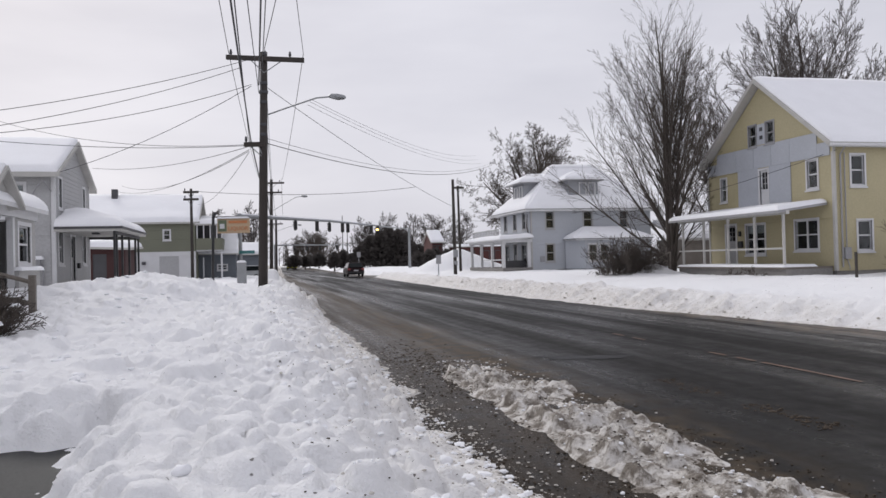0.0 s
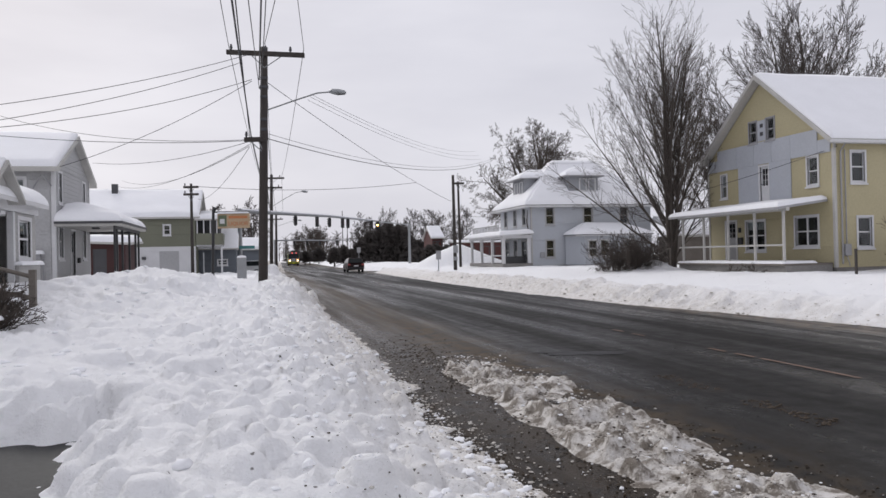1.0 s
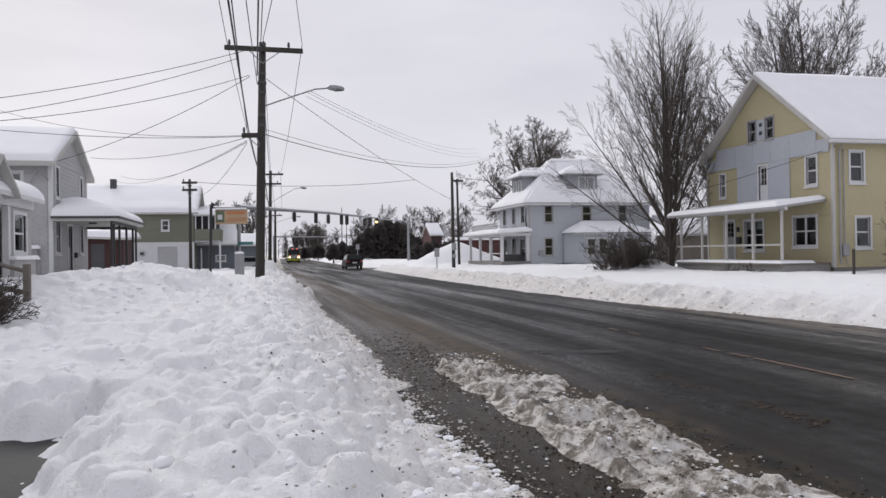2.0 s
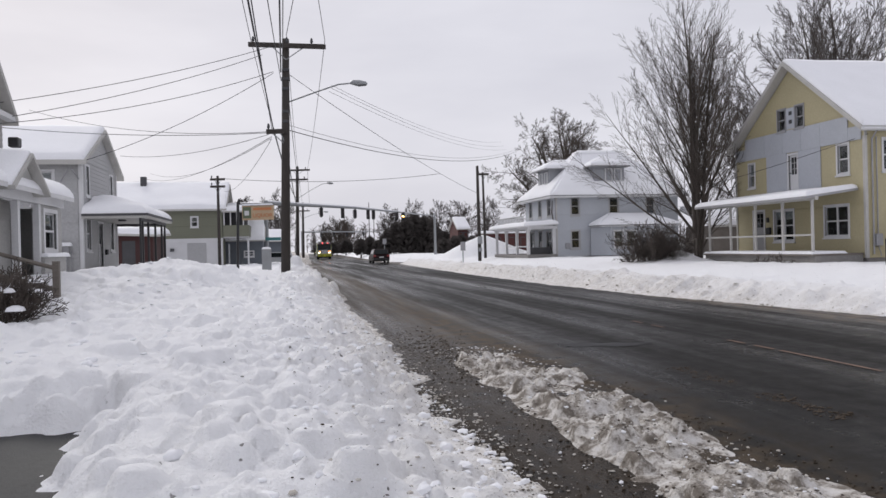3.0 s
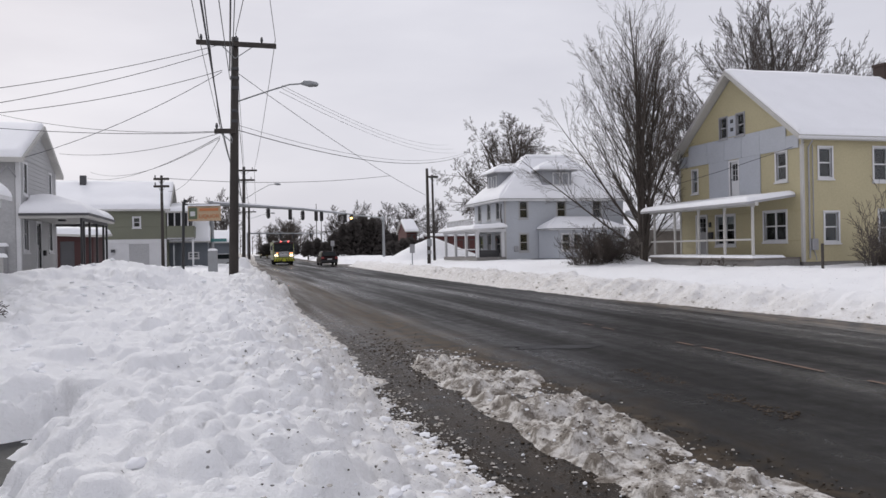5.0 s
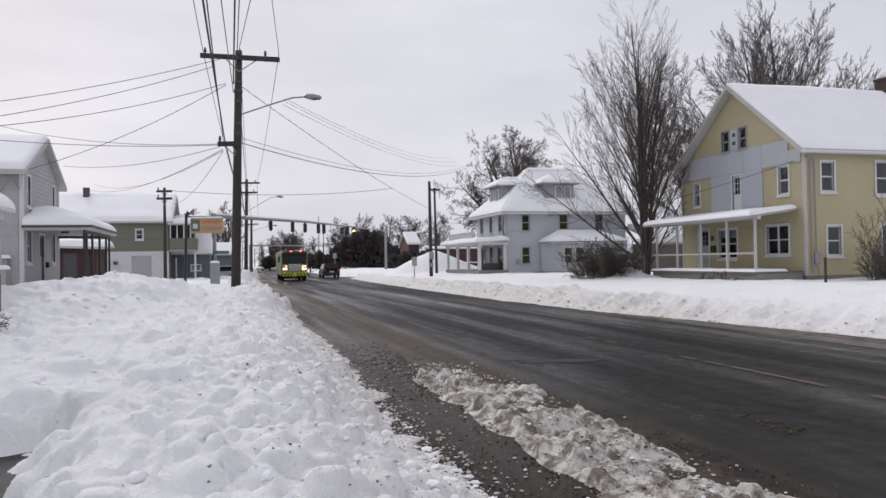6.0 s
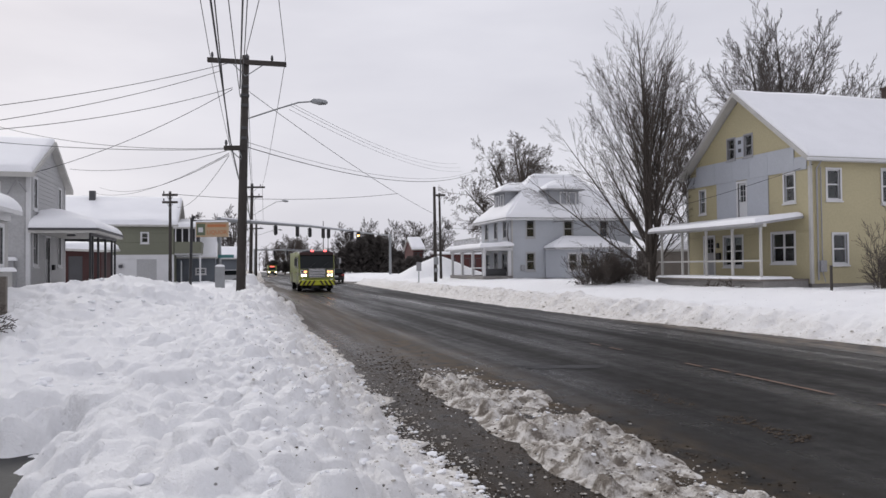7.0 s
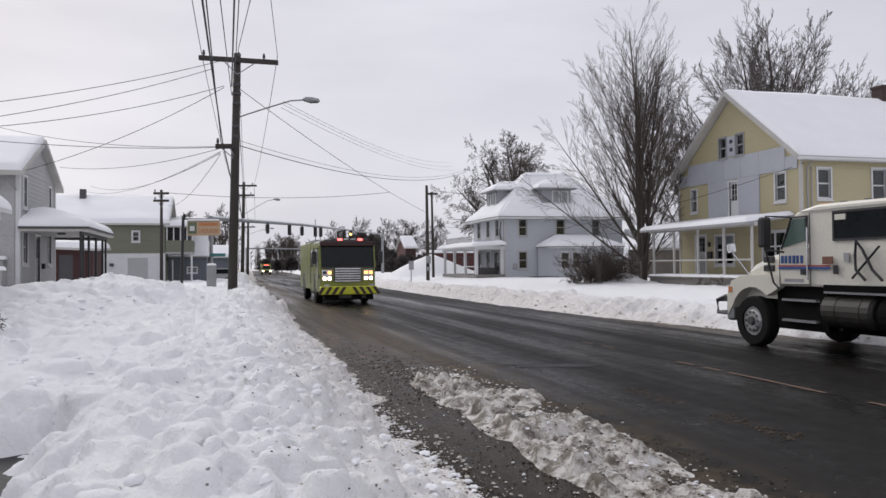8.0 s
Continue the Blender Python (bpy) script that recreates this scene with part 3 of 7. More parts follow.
def snow_sheet(p00, p10, p11, p01, thick, nu=26, nv=14, rim=0.35, seed=0, hip=0.0):
    """Snow lying on a sloping quad, rounded at its rim, with its underside closed. hip: the rise of a roof hipped on three sides under it, its last long side against a wall."""
    p00, p10, p11, p01 = [np.array(p, float) for p in (p00, p10, p11, p01)]
    lu = (np.linalg.norm(p10 - p00) + np.linalg.norm(p11 - p01)) / 2
    lv = (np.linalg.norm(p01 - p00) + np.linalg.norm(p11 - p10)) / 2
    us = (1 - np.cos(np.linspace(0, math.pi, nu))) / 2
    vs = (1 - np.cos(np.linspace(0, math.pi, nv))) / 2
    U, V = np.meshgrid(us, vs)
    P = ((1 - U) * (1 - V))[..., None] * p00 + (U * (1 - V))[..., None] * p10 + (U * V)[..., None] * p11 + ((1 - U) * V)[..., None] * p01
    d = np.minimum(np.minimum(U, 1 - U) * lu, np.minimum(V, 1 - V) * lv)
    if hip:
        d = np.minimum(np.minimum(U, 1 - U) * lu, V * lv)
    h = hip * np.minimum(d, 2.2) + thick * np.sqrt(np.clip(1 - (1 - np.clip(d / rim, 0, 1)) ** 2, 0, 1))
    h = h * (1 + 0.35 * fbm(P[..., 0] * 0.7 + seed, P[..., 1] * 0.7 + P[..., 2] * 0.4, 3, 0.5, seed)) + 0.02
    T = P.copy()
    T[..., 2] += h
    bm = bmesh.new()
    top = [[bm.verts.new(T[j, i]) for i in range(nu)] for j in range(nv)]
    low = [[bm.verts.new(P[j, i]) for i in range(nu)] for j in range(nv)]
    for j in range(nv - 1):
        for i in range(nu - 1):
            bm.faces.new((top[j][i], top[j][i + 1], top[j + 1][i + 1], top[j + 1][i]))
    ring = [(0, i) for i in range(nu)] + [(j, nu - 1) for j in range(1, nv)] + [(nv - 1, i) for i in range(nu - 2, -1, -1)] + [(j, 0) for j in range(nv - 2, 0, -1)]
    for (a, b), (c, d2) in zip(ring, ring[1:] + ring[:1]):
        bm.faces.new((top[a][b], low[a][b], low[c][d2], top[c][d2]))
    bm.faces.new([low[a][b] for a, b in ring])
    for v in [v for v in bm.verts if not v.link_faces]:
        bm.verts.remove(v)
    bmesh.ops.recalc_face_normals(bm, faces=bm.faces)
    return bm


def slab(p00, p10, p11, p01, thick):
    bm = bmesh.new()
    lo = [bm.verts.new(Vector(p) - Vector((0, 0, thick))) for p in (p00, p10, p11, p01)]
    hi = [bm.verts.new(p) for p in (p00, p10, p11, p01)]
    bm.faces.new(lo[::-1])
    bm.faces.new(hi)
    for i in range(4):
        j = (i + 1) % 4
        bm.faces.new((lo[i], lo[j], hi[j], hi[i]))
    bmesh.ops.recalc_face_normals(bm, faces=bm.faces)
    return bm


def roof_plane(house, quad, mat, thick=0.16, snow=0.22, seed=0, rim=0.14, trim=M_OLDWHITE):
    r = part("roof", slab(*quad, thick), trim, house)
    if snow:
        a, b, c, d = [Vector(p) for p in quad]
        k = min(0.2, 0.07 / max(0.1, (b - a).length))
        inner = (a.lerp(b, k), b.lerp(a, k), c.lerp(d, k), d.lerp(c, k))
        part("roof_snow", snow_sheet(*inner, snow, seed=seed, rim=rim), M_SNOW, r, "thick smooth snow", smooth=True)
    return r


# ---------------------------------------------------------------- yellow house across the road
def yellow_house():
    h = thing("house", (29, 31.5, 0.3), "pale yellow two-storey gabled house with grey patch panels and snowy roof", "house")
    X, Y0, Y1, E, A, B = 24.0, 27.0, 36.1, 6.3, 9.85, 0.85
    X2 = 37.0
    attic = (30.7, 32.54, 6.95, 7.95)
    front = [attic, (34.48, 34.94, 4.42, 5.6), (31.2, 31.8, 3.85, 5.68), (27.93, 28.55, 4.5, 5.72), (28.0, 29.42, 1.8, 3.1), (33.8, 34.6, 1.12, 3.12), (31.55, 32.96, 1.65, 3.08)]
    part("wall", clad("x", X, -1, Y0, Y1, B, E, front, (31.55, A), 0.115, lap=0.011), M_YELLOW, h)
    side = [(24.88, 25.55, 4.52, 5.8), (25.14, 25.85, 1.72, 2.98), (27.85, 28.6, 4.4, 5.85), (28.1, 28.8, 1.55, 3.05), (31, 31.7, 4.4, 5.85)]
    part("wall", clad("y", Y0, -1, X + 0.16, X2, B, E, side, None, 0.115, lap=0.011), M_YELLOW, h)
    part("wall", clad("y", Y1, 1, X + 0.16, X2, B, E, (), None, 0.115), M_YELLOW, h)
    part("wall", clad("x", X2, 1, Y0, Y1, B, E, (), (31.55, A), 0.3), M_YELLOW, h)
    # added near-black sheets and floors: interior darkness put into their colour
    part("dark_backing", boxes((24.9, 25.0, 27.3, 35.8, 1.0, 6.0), (24.3, 36, 28.2, 28.3, 1.0, 6.0)), M_ROOM, h, "near-black sheet standing in for the unlit rooms behind the windows")
    # added grey sheet, so the attic panes read grey instead of black
    part("attic_backing", boxes((24.45, 24.5, 30.4, 32.9, 6.7, 8.2)), M_TRIMGREY, h, "grey sheet added behind the attic panes to set their tone")
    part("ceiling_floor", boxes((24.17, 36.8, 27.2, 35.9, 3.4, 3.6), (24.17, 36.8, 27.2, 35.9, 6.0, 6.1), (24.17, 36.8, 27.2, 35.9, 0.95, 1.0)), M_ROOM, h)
    part("foundation", boxes((X + 0.03, X2, Y0 + 0.03, Y1 - 0.03, 0.0, B)), M_CONCRETE, h, "stained concrete foundation")
    # grey panels where the upper porch once stood
    segs = [(Y0 + 0.15, 27.9), (27.9, 29.6), (29.6, 30.9), (30.9, 32.2), (32.2, 33.6), (33.6, 35.2), (35.2, Y1 - 0.05)]
    for a, b in segs:
        part("grey_panel", boxes((X - 0.05, X - 0.015, a + 0.006, b - 0.006, 5.82, 6.9 if 27.85 < a and b < 35.3 else 6.4)), M_GREYPANEL, h, "pale grey panel")
    for a, b in ((29.6, 31.08), (31.92, 33.46)):
        part("grey_panel", boxes((X - 0.05, X - 0.015, a, b, 3.6, 5.815)), M_GREYPANEL, h)
    window(h, "x", X, -1, 30.7, 31.25, 6.95, 7.95, M_TRIMGREY, 0.07, name="window")
    window(h, "x", X, -1, 31.99, 32.54, 6.95, 7.95, M_TRIMGREY, 0.07, name="window")
    bm = bmesh.new()
    face_box(bm, "x", X, -1, 31.33, 31.91, 6.95, 7.95, -0.06, 0.02)
    p = part("attic_panel", bm, M_GREYPANEL, h, "weathered grey panel between the attic windows")
    for z in (7.2, 7.6):
        part("vent", boxes((X - 0.03, X - 0.015, 31.5, 31.72, z, z + 0.18)), M_DARKTRIM, p)
    window(h, "x", X, -1, 34.48, 34.94, 4.42, 5.6, M_WHITE, 0.07, 0.5)
    window(h, "x", X, -1, 27.93, 28.55, 4.5, 5.72, M_WHITE, 0.085, 0.0)
    window(h, "x", X, -1, 28.0, 29.42, 1.8, 3.1, M_WHITE, 0.085, 0.0, lights=2)
    window(h, "x", X, -1, 31.55, 32.96, 1.65, 3.08, M_WHITE, 0.085, 0.3, lights=2)
    house_door(h, "x", X, -1, 31.2, 31.8, 3.85, 5.68, M_WHITE, M_WHITE, 0.5)
    house_door(h, "x", X, -1, 33.8, 34.6, 1.12, 3.12, M_TRIMGREY, M_WHITE, 0.4)
    for k, (a, b, p, q) in enumerate(side):
        window(h, "y", Y0, -1, a, b, p, q, M_WHITE, 0.085)
    for yy, s in ((Y0, -1), (Y1, 1)):
        part("corner_board", boxes((X - 0.035, X + 0.09, min(yy, yy + s * 0.035), max(yy, yy + s * 0.035), B, E)), M_OLDWHITE, h)
        part("corner_board", boxes((X - 0.036, X - 0.003, min(yy - s * 0.09, yy - s * 0.001), max(yy - s * 0.09, yy - s * 0.001), B, 5.95)), M_OLDWHITE, h)
    # roof: ridge runs away from the road
    OX, OY, OL = 23.55, 0.35, 0.12
    k = (A - E) / (31.55 - Y0)
    zr, ze, zl = A + 0.28, E + 0.28 - k * OY, E + 0.28 - k * OL
    roof_plane(h, ((OX, Y0 - OY, ze), (X2 + 0.4, Y0 - OY, ze), (X2 + 0.4, 31.55, zr), (OX, 31.55, zr)), M_SHINGLE, 0.22, 0.17, 1)
    roof_plane(h, ((OX, 31.55, zr), (X2 + 0.4, 31.55, zr), (X2 + 0.4, Y1 + OL, zl), (OX, Y1 + OL, zl)), M_SHINGLE, 0.22, 0.17, 2)
    part("gutter", tubes(([(OX, Y0 - OY - 0.05, ze - 0.12), (X2 + 0.3, Y0 - OY - 0.05, ze - 0.12)], 0.07)), M_WHITE, h)
    part("downpipe", tubes(([(X + 0.28, Y0 - 0.4, ze - 0.15), (X + 0.28, Y0 - 0.08, ze - 0.5), (X + 0.28, Y0 - 0.08, 1.0)], 0.035)), M_TRIMGREY, h)
    mb = part("meter_box", boxes((X + 0.35, X + 0.65, Y0 - 0.18, Y0 - 0.03, 1.35, 1.85), w=0.02), M_TRIMGREY, h)
    part("conduit", tubes(([(X + 0.5, Y0 - 0.07, 1.85), (X + 0.5, Y0 - 0.07, 5.9)], 0.025), ([(X + 0.5, Y0 - 0.07, 1.35), (X + 0.6, Y0 - 0.1, 1.0), (X + 0.6, Y0 - 0.1, 0.9)], 0.02)), M_TRIMGREY, mb)
    ch = part("chimney", boxes((32.97, 33.67, 31.2, 31.9, 9.6, 10.8), (32.92, 33.72, 31.15, 31.95, 10.8, 10.92)), M_BROWNBRICK, h, "dark brown brick chimney")
    # porch
    PX, P0, P1 = 21.6, 27.1, 35.3
    part("porch_floor", boxes((PX - 0.12, X - 0.03, P0 + 0.05, P1, 0.98, 1.06)), M_OLDWOOD, h)
    part("porch_base", boxes((PX, X - 0.1, P0, P1, 0.0, 0.975)), M_CONCRETE, h, "dark stained porch base")
    part("porch_snow", snow_sheet((PX - 0.12, P0 + 0.05, 1.06), (PX + 1.6, P0 + 0.05, 1.06), (PX + 1.2, P1, 1.06), (PX - 0.12, P1, 1.06), 0.1, 8, 30, 0.12, 3), M_SNOW, h, smooth=True)
    for y in (27.28, 29.17, 31.11, 33.09, 34.95):
        part("porch_post", boxes((PX + 0.01, PX + 0.10, y - 0.045, y + 0.045, 1.06, 3.3), (PX, PX + 0.11, y - 0.055, y + 0.055, 3.2, 3.3)), M_OLDWHITE, h)
    part("porch_rail", boxes((PX + 0.03, PX + 0.09, 27.26, P1, 1.82, 1.9)), M_OLDWHITE, h)
    part("porch_beam", boxes((PX - 0.02, PX + 0.14, P0 - 0.1, P1, 3.3, 3.45)), M_OLDWHITE, h)
    q = ((PX - 0.45, P0 - 0.15, 3.45), (X - 0.06, P0 + 0.25, 3.8), (X - 0.06, P1 + 0.2, 3.8), (PX - 0.45, P1 + 0.2, 3.45))
    r = part("porch_roof", slab(*q, 0.1), M_TRIMGREY, h)
    part("roof_snow", snow_sheet(*q, 0.2, 14, 30, 0.2, 4), M_SNOW, r, smooth=True)
    part("porch_lamp", boxes((X - 0.12, X - 0.03, 33.35, 33.5, 2.55, 2.8), w=0.02), M_BLACK, h)
    part("mailbox", boxes((X - 0.16, X - 0.03, 33.2, 33.5, 1.95, 2.3), w=0.02), M_BLACK, h)
    # handrail of the steps at the far end
    for y in (35.5, 36.5):
        part("stair_rail", tubes(([(PX - 0.4, y, 1.85), (PX - 1.9, y, 1.15)], 0.035), ([(PX - 0.4, y, 1.85), (PX - 0.4, y, 0.4)], 0.045), ([(PX - 1.9, y, 1.15), (PX - 1.9, y, 0.3)], 0.045)), M_OLDWOOD, h)
    return h


# ---------------------------------------------------------------- white house with hipped roof
def white_house():
    h = thing("house", (26.5, 60.2, 0.3), "white two-storey house with snowy hipped roof, dormers and porch", "house")
    X, X2, Y0, Y1, B, E = 21.4, 32.0, 56.5, 64.0, 0.75, 5.55
    side = [(22.72, 23.37, 4.05, 5.4), (26.0, 26.72, 4.05, 5.4), (22.7, 23.36, 1.4, 2.75), (29.2, 29.9, 4.05, 5.4)]
    front = [(57.6, 58.3, 4.05, 5.4), (59.8, 60.5, 4.05, 5.4), (62.2, 62.9, 4.05, 5.4), (57.5, 58.6, 1.2, 2.75), (59.7, 60.6, 0.9, 2.85), (61.8, 62.9, 1.2, 2.75)]
    part("wall", clad("y", Y0, -1, X, X2, B, E, side, None, 0.12), M_BLUEWHITE, h)
    part("wall", clad("x", X, -1, Y0 + 0.16, Y1, B, E, front, None, 0.12), M_BLUEWHITE, h)
    part("wall", clad("y", Y1, 1, X, X2, B, E, (), None, 0.3), M_BLUEWHITE, h)
    part("wall", clad("x", X2, 1, Y0 + 0.16, Y1 - 0.16, B, E, (), None, 0.3), M_BLUEWHITE, h)
    # near-black sheets give the panes an unlit interior by colour
    part("dark_backing", boxes((22.4, 22.5, 57.5, 63.8, 0.9, 5.5), (22.55, 31.7, 57.5, 57.6, 0.9, 5.5), (21.6, 31.8, 56.7, 63.8, 3.2, 3.4)), M_ROOM, h, "near-black sheet standing in for the unlit rooms behind the windows")
    part("foundation", boxes((X + 0.03, X2, Y0 + 0.03, Y1, 0.0, B)), M_CONCRETE, h)
    for k, (a, b, p, q) in enumerate(side):
        window(h, "y", Y0, -1, a, b, p, q, M_WHITESIDING, 0.1, 0.0)
    for a, b, p, q in front[:4] + front[5:]:
        window(h, "x", X, -1, a, b, p, q, M_WHITESIDING, 0.1)
    house_door(h, "x", X, -1, 59.7, 60.6, 0.9, 2.85, M_TRIMGREY, M_WHITE)
    part("corner_board", boxes((X - 0.03, X + 0.12, Y0 - 0.035, Y0 - 0.024, B, E)), M_OLDWHITE, h)
    part("downpipe", tubes(([(X - 0.05, Y0 - 0.05, E - 0.1), (X - 0.05, Y0 - 0.05, 0.9)], 0.05)), M_TRIMGREY, h)
    part("meter_box", boxes((22.15, 22.5, Y0 - 0.15, Y0 - 0.03, 1.35, 1.8), w=0.02), M_TRIMGREY, h)
    part("vine", tubes(([(X - 0.06, 56.8, 0.8), (X - 0.1, 56.95, 2.0), (X - 0.06, 56.75, 3.2), (X - 0.1, 57.1, 4.2), (X - 0.08, 57.0, 5.2)], [0.09, 0.08, 0.06, 0.05, 0.03])), M_BARK, h, "bare dark climbing vine")
    # hipped roof
    o, ze, zr = 0.65, E + 0.02, 9.55
    a, b, c, d = (X - o, Y0 - o, ze), (X2 + o, Y0 - o, ze), (X2 + o, Y1 + o, ze), (X - o, Y1 + o, ze)
    r0, r1 = (25.0, 60.25, zr), (28.4, 60.25, zr)
    part("soffit", boxes((X - o, X2 + o, Y0 - o, Y1 + o, ze - 0.18, ze - 0.02)), M_WHITE, h)
    for k, q in enumerate(((a, b, r1, r0), (b, c, r1, r1), (c, d, r0, r1), (d, a, r0, r0))):
        if q[2] == q[3]:
            e = Vector(q[2])
            q = (q[0], q[1], e, e - Vector((0.0, 0.02, 0)))
        part("roof", slab(*q, 0.05), M_SHINGLE, h)
        part("roof_snow", snow_sheet(*q, 0.22, 18, 12, 0.3, k), M_SNOW, h, "thick smooth snow", smooth=True)
    part("ridge_snow", snow_sheet((24.5, 59.7, 9.3), (28.9, 59.7, 9.3), (28.9, 60.8, 9.3), (24.5, 60.8, 9.3), 0.35, 12, 8, 0.6, 3), M_SNOW, h, smooth=True)
    # dormer that looks over the side yard
    part("dormer", boxes((24.9, 27.5, 56.9, 60.0, 6.2, 8.05)), M_BLUEGREYPALE, h, "pale grey shingled dormer")
    for x in (25.9, 26.7):
        window(h, "y", 56.88, -1, x, x + 0.5, 6.8, 7.7, M_WHITE, 0.08)
    for q in (((24.5, 56.5, 8.0), (26.2, 58.1, 8.75), (26.2, 60.2, 8.75), (24.5, 60.2, 8.0)), ((26.2, 58.1, 8.75), (27.9, 56.5, 8.0), (27.9, 60.2, 8.0), (26.2, 60.2, 8.75)), ((24.5, 56.5, 8.0), (27.9, 56.5, 8.0), (26.22, 58.1, 8.75), (26.18, 58.1, 8.75))):
        roof_plane(h, q, M_SHINGLE, 0.1, 0.2, 5, 0.3, M_TRIMGREY)
    # dormer that looks over the road
    part("dormer", boxes((21.8, 25.0, 58.9, 61.6, 6.2, 8.0)), M_BLUEGREYPALE, h)
    for y in (59.3, 60.5):
        window(h, "x", 21.78, -1, y, y + 0.6, 6.8, 7.65, M_WHITE, 0.07)
    for q in (((21.3, 58.5, 7.95), (25.3, 58.5, 8.05), (25.3, 60.25, 8.75), (22.8, 60.25, 8.65)), ((22.8, 60.25, 8.65), (25.3, 60.25, 8.75), (25.3, 62.0, 8.05), (21.3, 62.0, 7.95)), ((21.3, 62.0, 7.95), (21.3, 58.5, 7.95), (22.8, 60.23, 8.65), (22.8, 60.27, 8.65))):
        roof_plane(h, q, M_SHINGLE, 0.1, 0.22, 6, 0.3, M_TRIMGREY)
    # single-storey bay on the side
    bx0, bx1, by = 24.4, 30.6, 54.6
    bay_open = [(25.5, 26.2, 1.4, 2.65), (26.5, 27.2, 1.4, 2.65), (28.6, 29.3, 1.4, 2.65)]
    part("wall", clad("y", by, -1, bx0 + 0.9, bx1, B, 3.0, bay_open, None, 0.12), M_BLUEWHITE, h)
    for (xa, ya), (xb, yb) in (((bx0, 56.4), (bx0 + 0.9, by)), ((bx1 + 0.0, by), (bx1, 56.4))):
        bm = bmesh.new()
        n = Vector((yb - ya, -(xb - xa), 0)).normalized() * 0.16
        prism(bm, [(xa, ya, B), (xb, yb, B), Vector((xb, yb, B)) - n * -1, Vector((xa, ya, B)) - n * -1], (0, 0, 2.25))
        part("wall", bm, M_BLUEWHITE, h)
    for a, b, p, q in bay_open:
        window(h, "y", by, -1, a, b, p, q, M_WHITE, 0.09, 0.0)
    win = None
    for k in (0.22, 0.62):
        xa, ya = bx0 + 0.9 * k, 56.4 - 1.8 * k
        xb, yb = xa + 0.9 * 0.24, ya - 1.8 * 0.24
        bm = bmesh.new()
        n = Vector((-0.894, -0.447, 0)) * 0.05
        prism(bm, [(xa, ya, 1.35), (xb, yb, 1.35), (xb, yb, 2.7), (xa, ya, 2.7)], n)
        win = part("window", bm, M_WHITE, h)
        bm = bmesh.new()
        f = Vector((xb - xa, yb - ya, 0)) * 0.17
        m0, m1 = Vector((xa, ya, 0)) + n + f, Vector((xb, yb, 0)) + n - f
        prism(bm, [(m0.x, m0.y, 1.45), (m1.x, m1.y, 1.45), (m1.x, m1.y, 2.6), (m0.x, m0.y, 2.6)], n * 0.3)
        part("pane", bm, M_DARKTRIM, win)
    part("foundation", boxes((bx0 + 0.95, bx1 - 0.05, by + 0.03, 56.5, 0.0, B)), M_CONCRETE, h)
    part("fascia", boxes((bx0 - 0.1, bx1 + 0.3, by - 0.3, 56.45, 2.98, 3.12)), M_WHITE, h)
    quads = (((bx0 - 0.3, by - 0.4, 3.12), (bx1 + 0.4, by - 0.4, 3.12), (bx1 - 1.6, 56.4, 4.0), (bx0 + 1.6, 56.4, 4.0)), ((bx0 - 0.3, 56.4, 3.12), (bx0 - 0.3, by - 0.4, 3.12), (bx0 + 1.6, 56.38, 4.0), (bx0 + 1.6, 56.4, 4.0)))
    for k, q in enumerate(quads):
        part("roof", slab(*q, 0.04), M_SHINGLE, h)
        part("roof_snow", snow_sheet(*q, 0.22, 18, 10, 0.3, k + 2), M_SNOW, h, smooth=True)
    # porch to the road
    px, p0, p1 = 18.9, 56.2, 65.6
    part("porch_floor", boxes((px, X - 0.03, p0, p1, 0.7, 0.95)), M_CONCRETE, h)
    for y in (56.4, 59.3, 62.3, 65.3):
        part("porch_post", boxes((px + 0.05, px + 0.25, y - 0.1, y + 0.1, 0.95, 2.95), (px, px + 0.3, y - 0.14, y + 0.14, 2.8, 2.95)), M_WHITE, h)
    part("porch_post", boxes((X - 0.35, X - 0.1, 56.3, 56.5, 0.95, 2.95)), M_WHITE, h)
    part("porch_beam", boxes((px, X - 0.05, p0 - 0.1, p1 + 0.1, 2.95, 3.2)), M_WHITE, h)
    q = ((px - 0.4, p0 - 0.5, 3.2), (X - 0.05, p0 - 0.5, 3.35), (X - 0.05, p1 + 0.4, 3.35), (px - 0.4, p1 + 0.4, 3.2))
    r = part("porch_roof", slab(*q, 0.08), M_WHITE, h)
    part("roof_snow", snow_sheet(*q, 0.3, 12, 24, 0.35, 2), M_SNOW, r, smooth=True)
    part("porch_rail", boxes((px + 0.1, px + 0.2, 57.0, 61.8, 1.55, 1.63)), M_WHITE, h)
    part("balustrade", boxes((px + 0.3, px + 0.4, p0 + 2, p1, 4.0, 4.08), *[(px + 0.3, px + 0.38, y, y + 0.06, 3.3, 4.0) for y in np.arange(p0 + 2, p1, 0.45)]), M_WHITESIDING, h)
    part("porch_bench", boxes((px + 0.5, X - 0.3, 57.0, 57.8, 0.95, 1.5)), M_DARKTRIM, h)
    return h


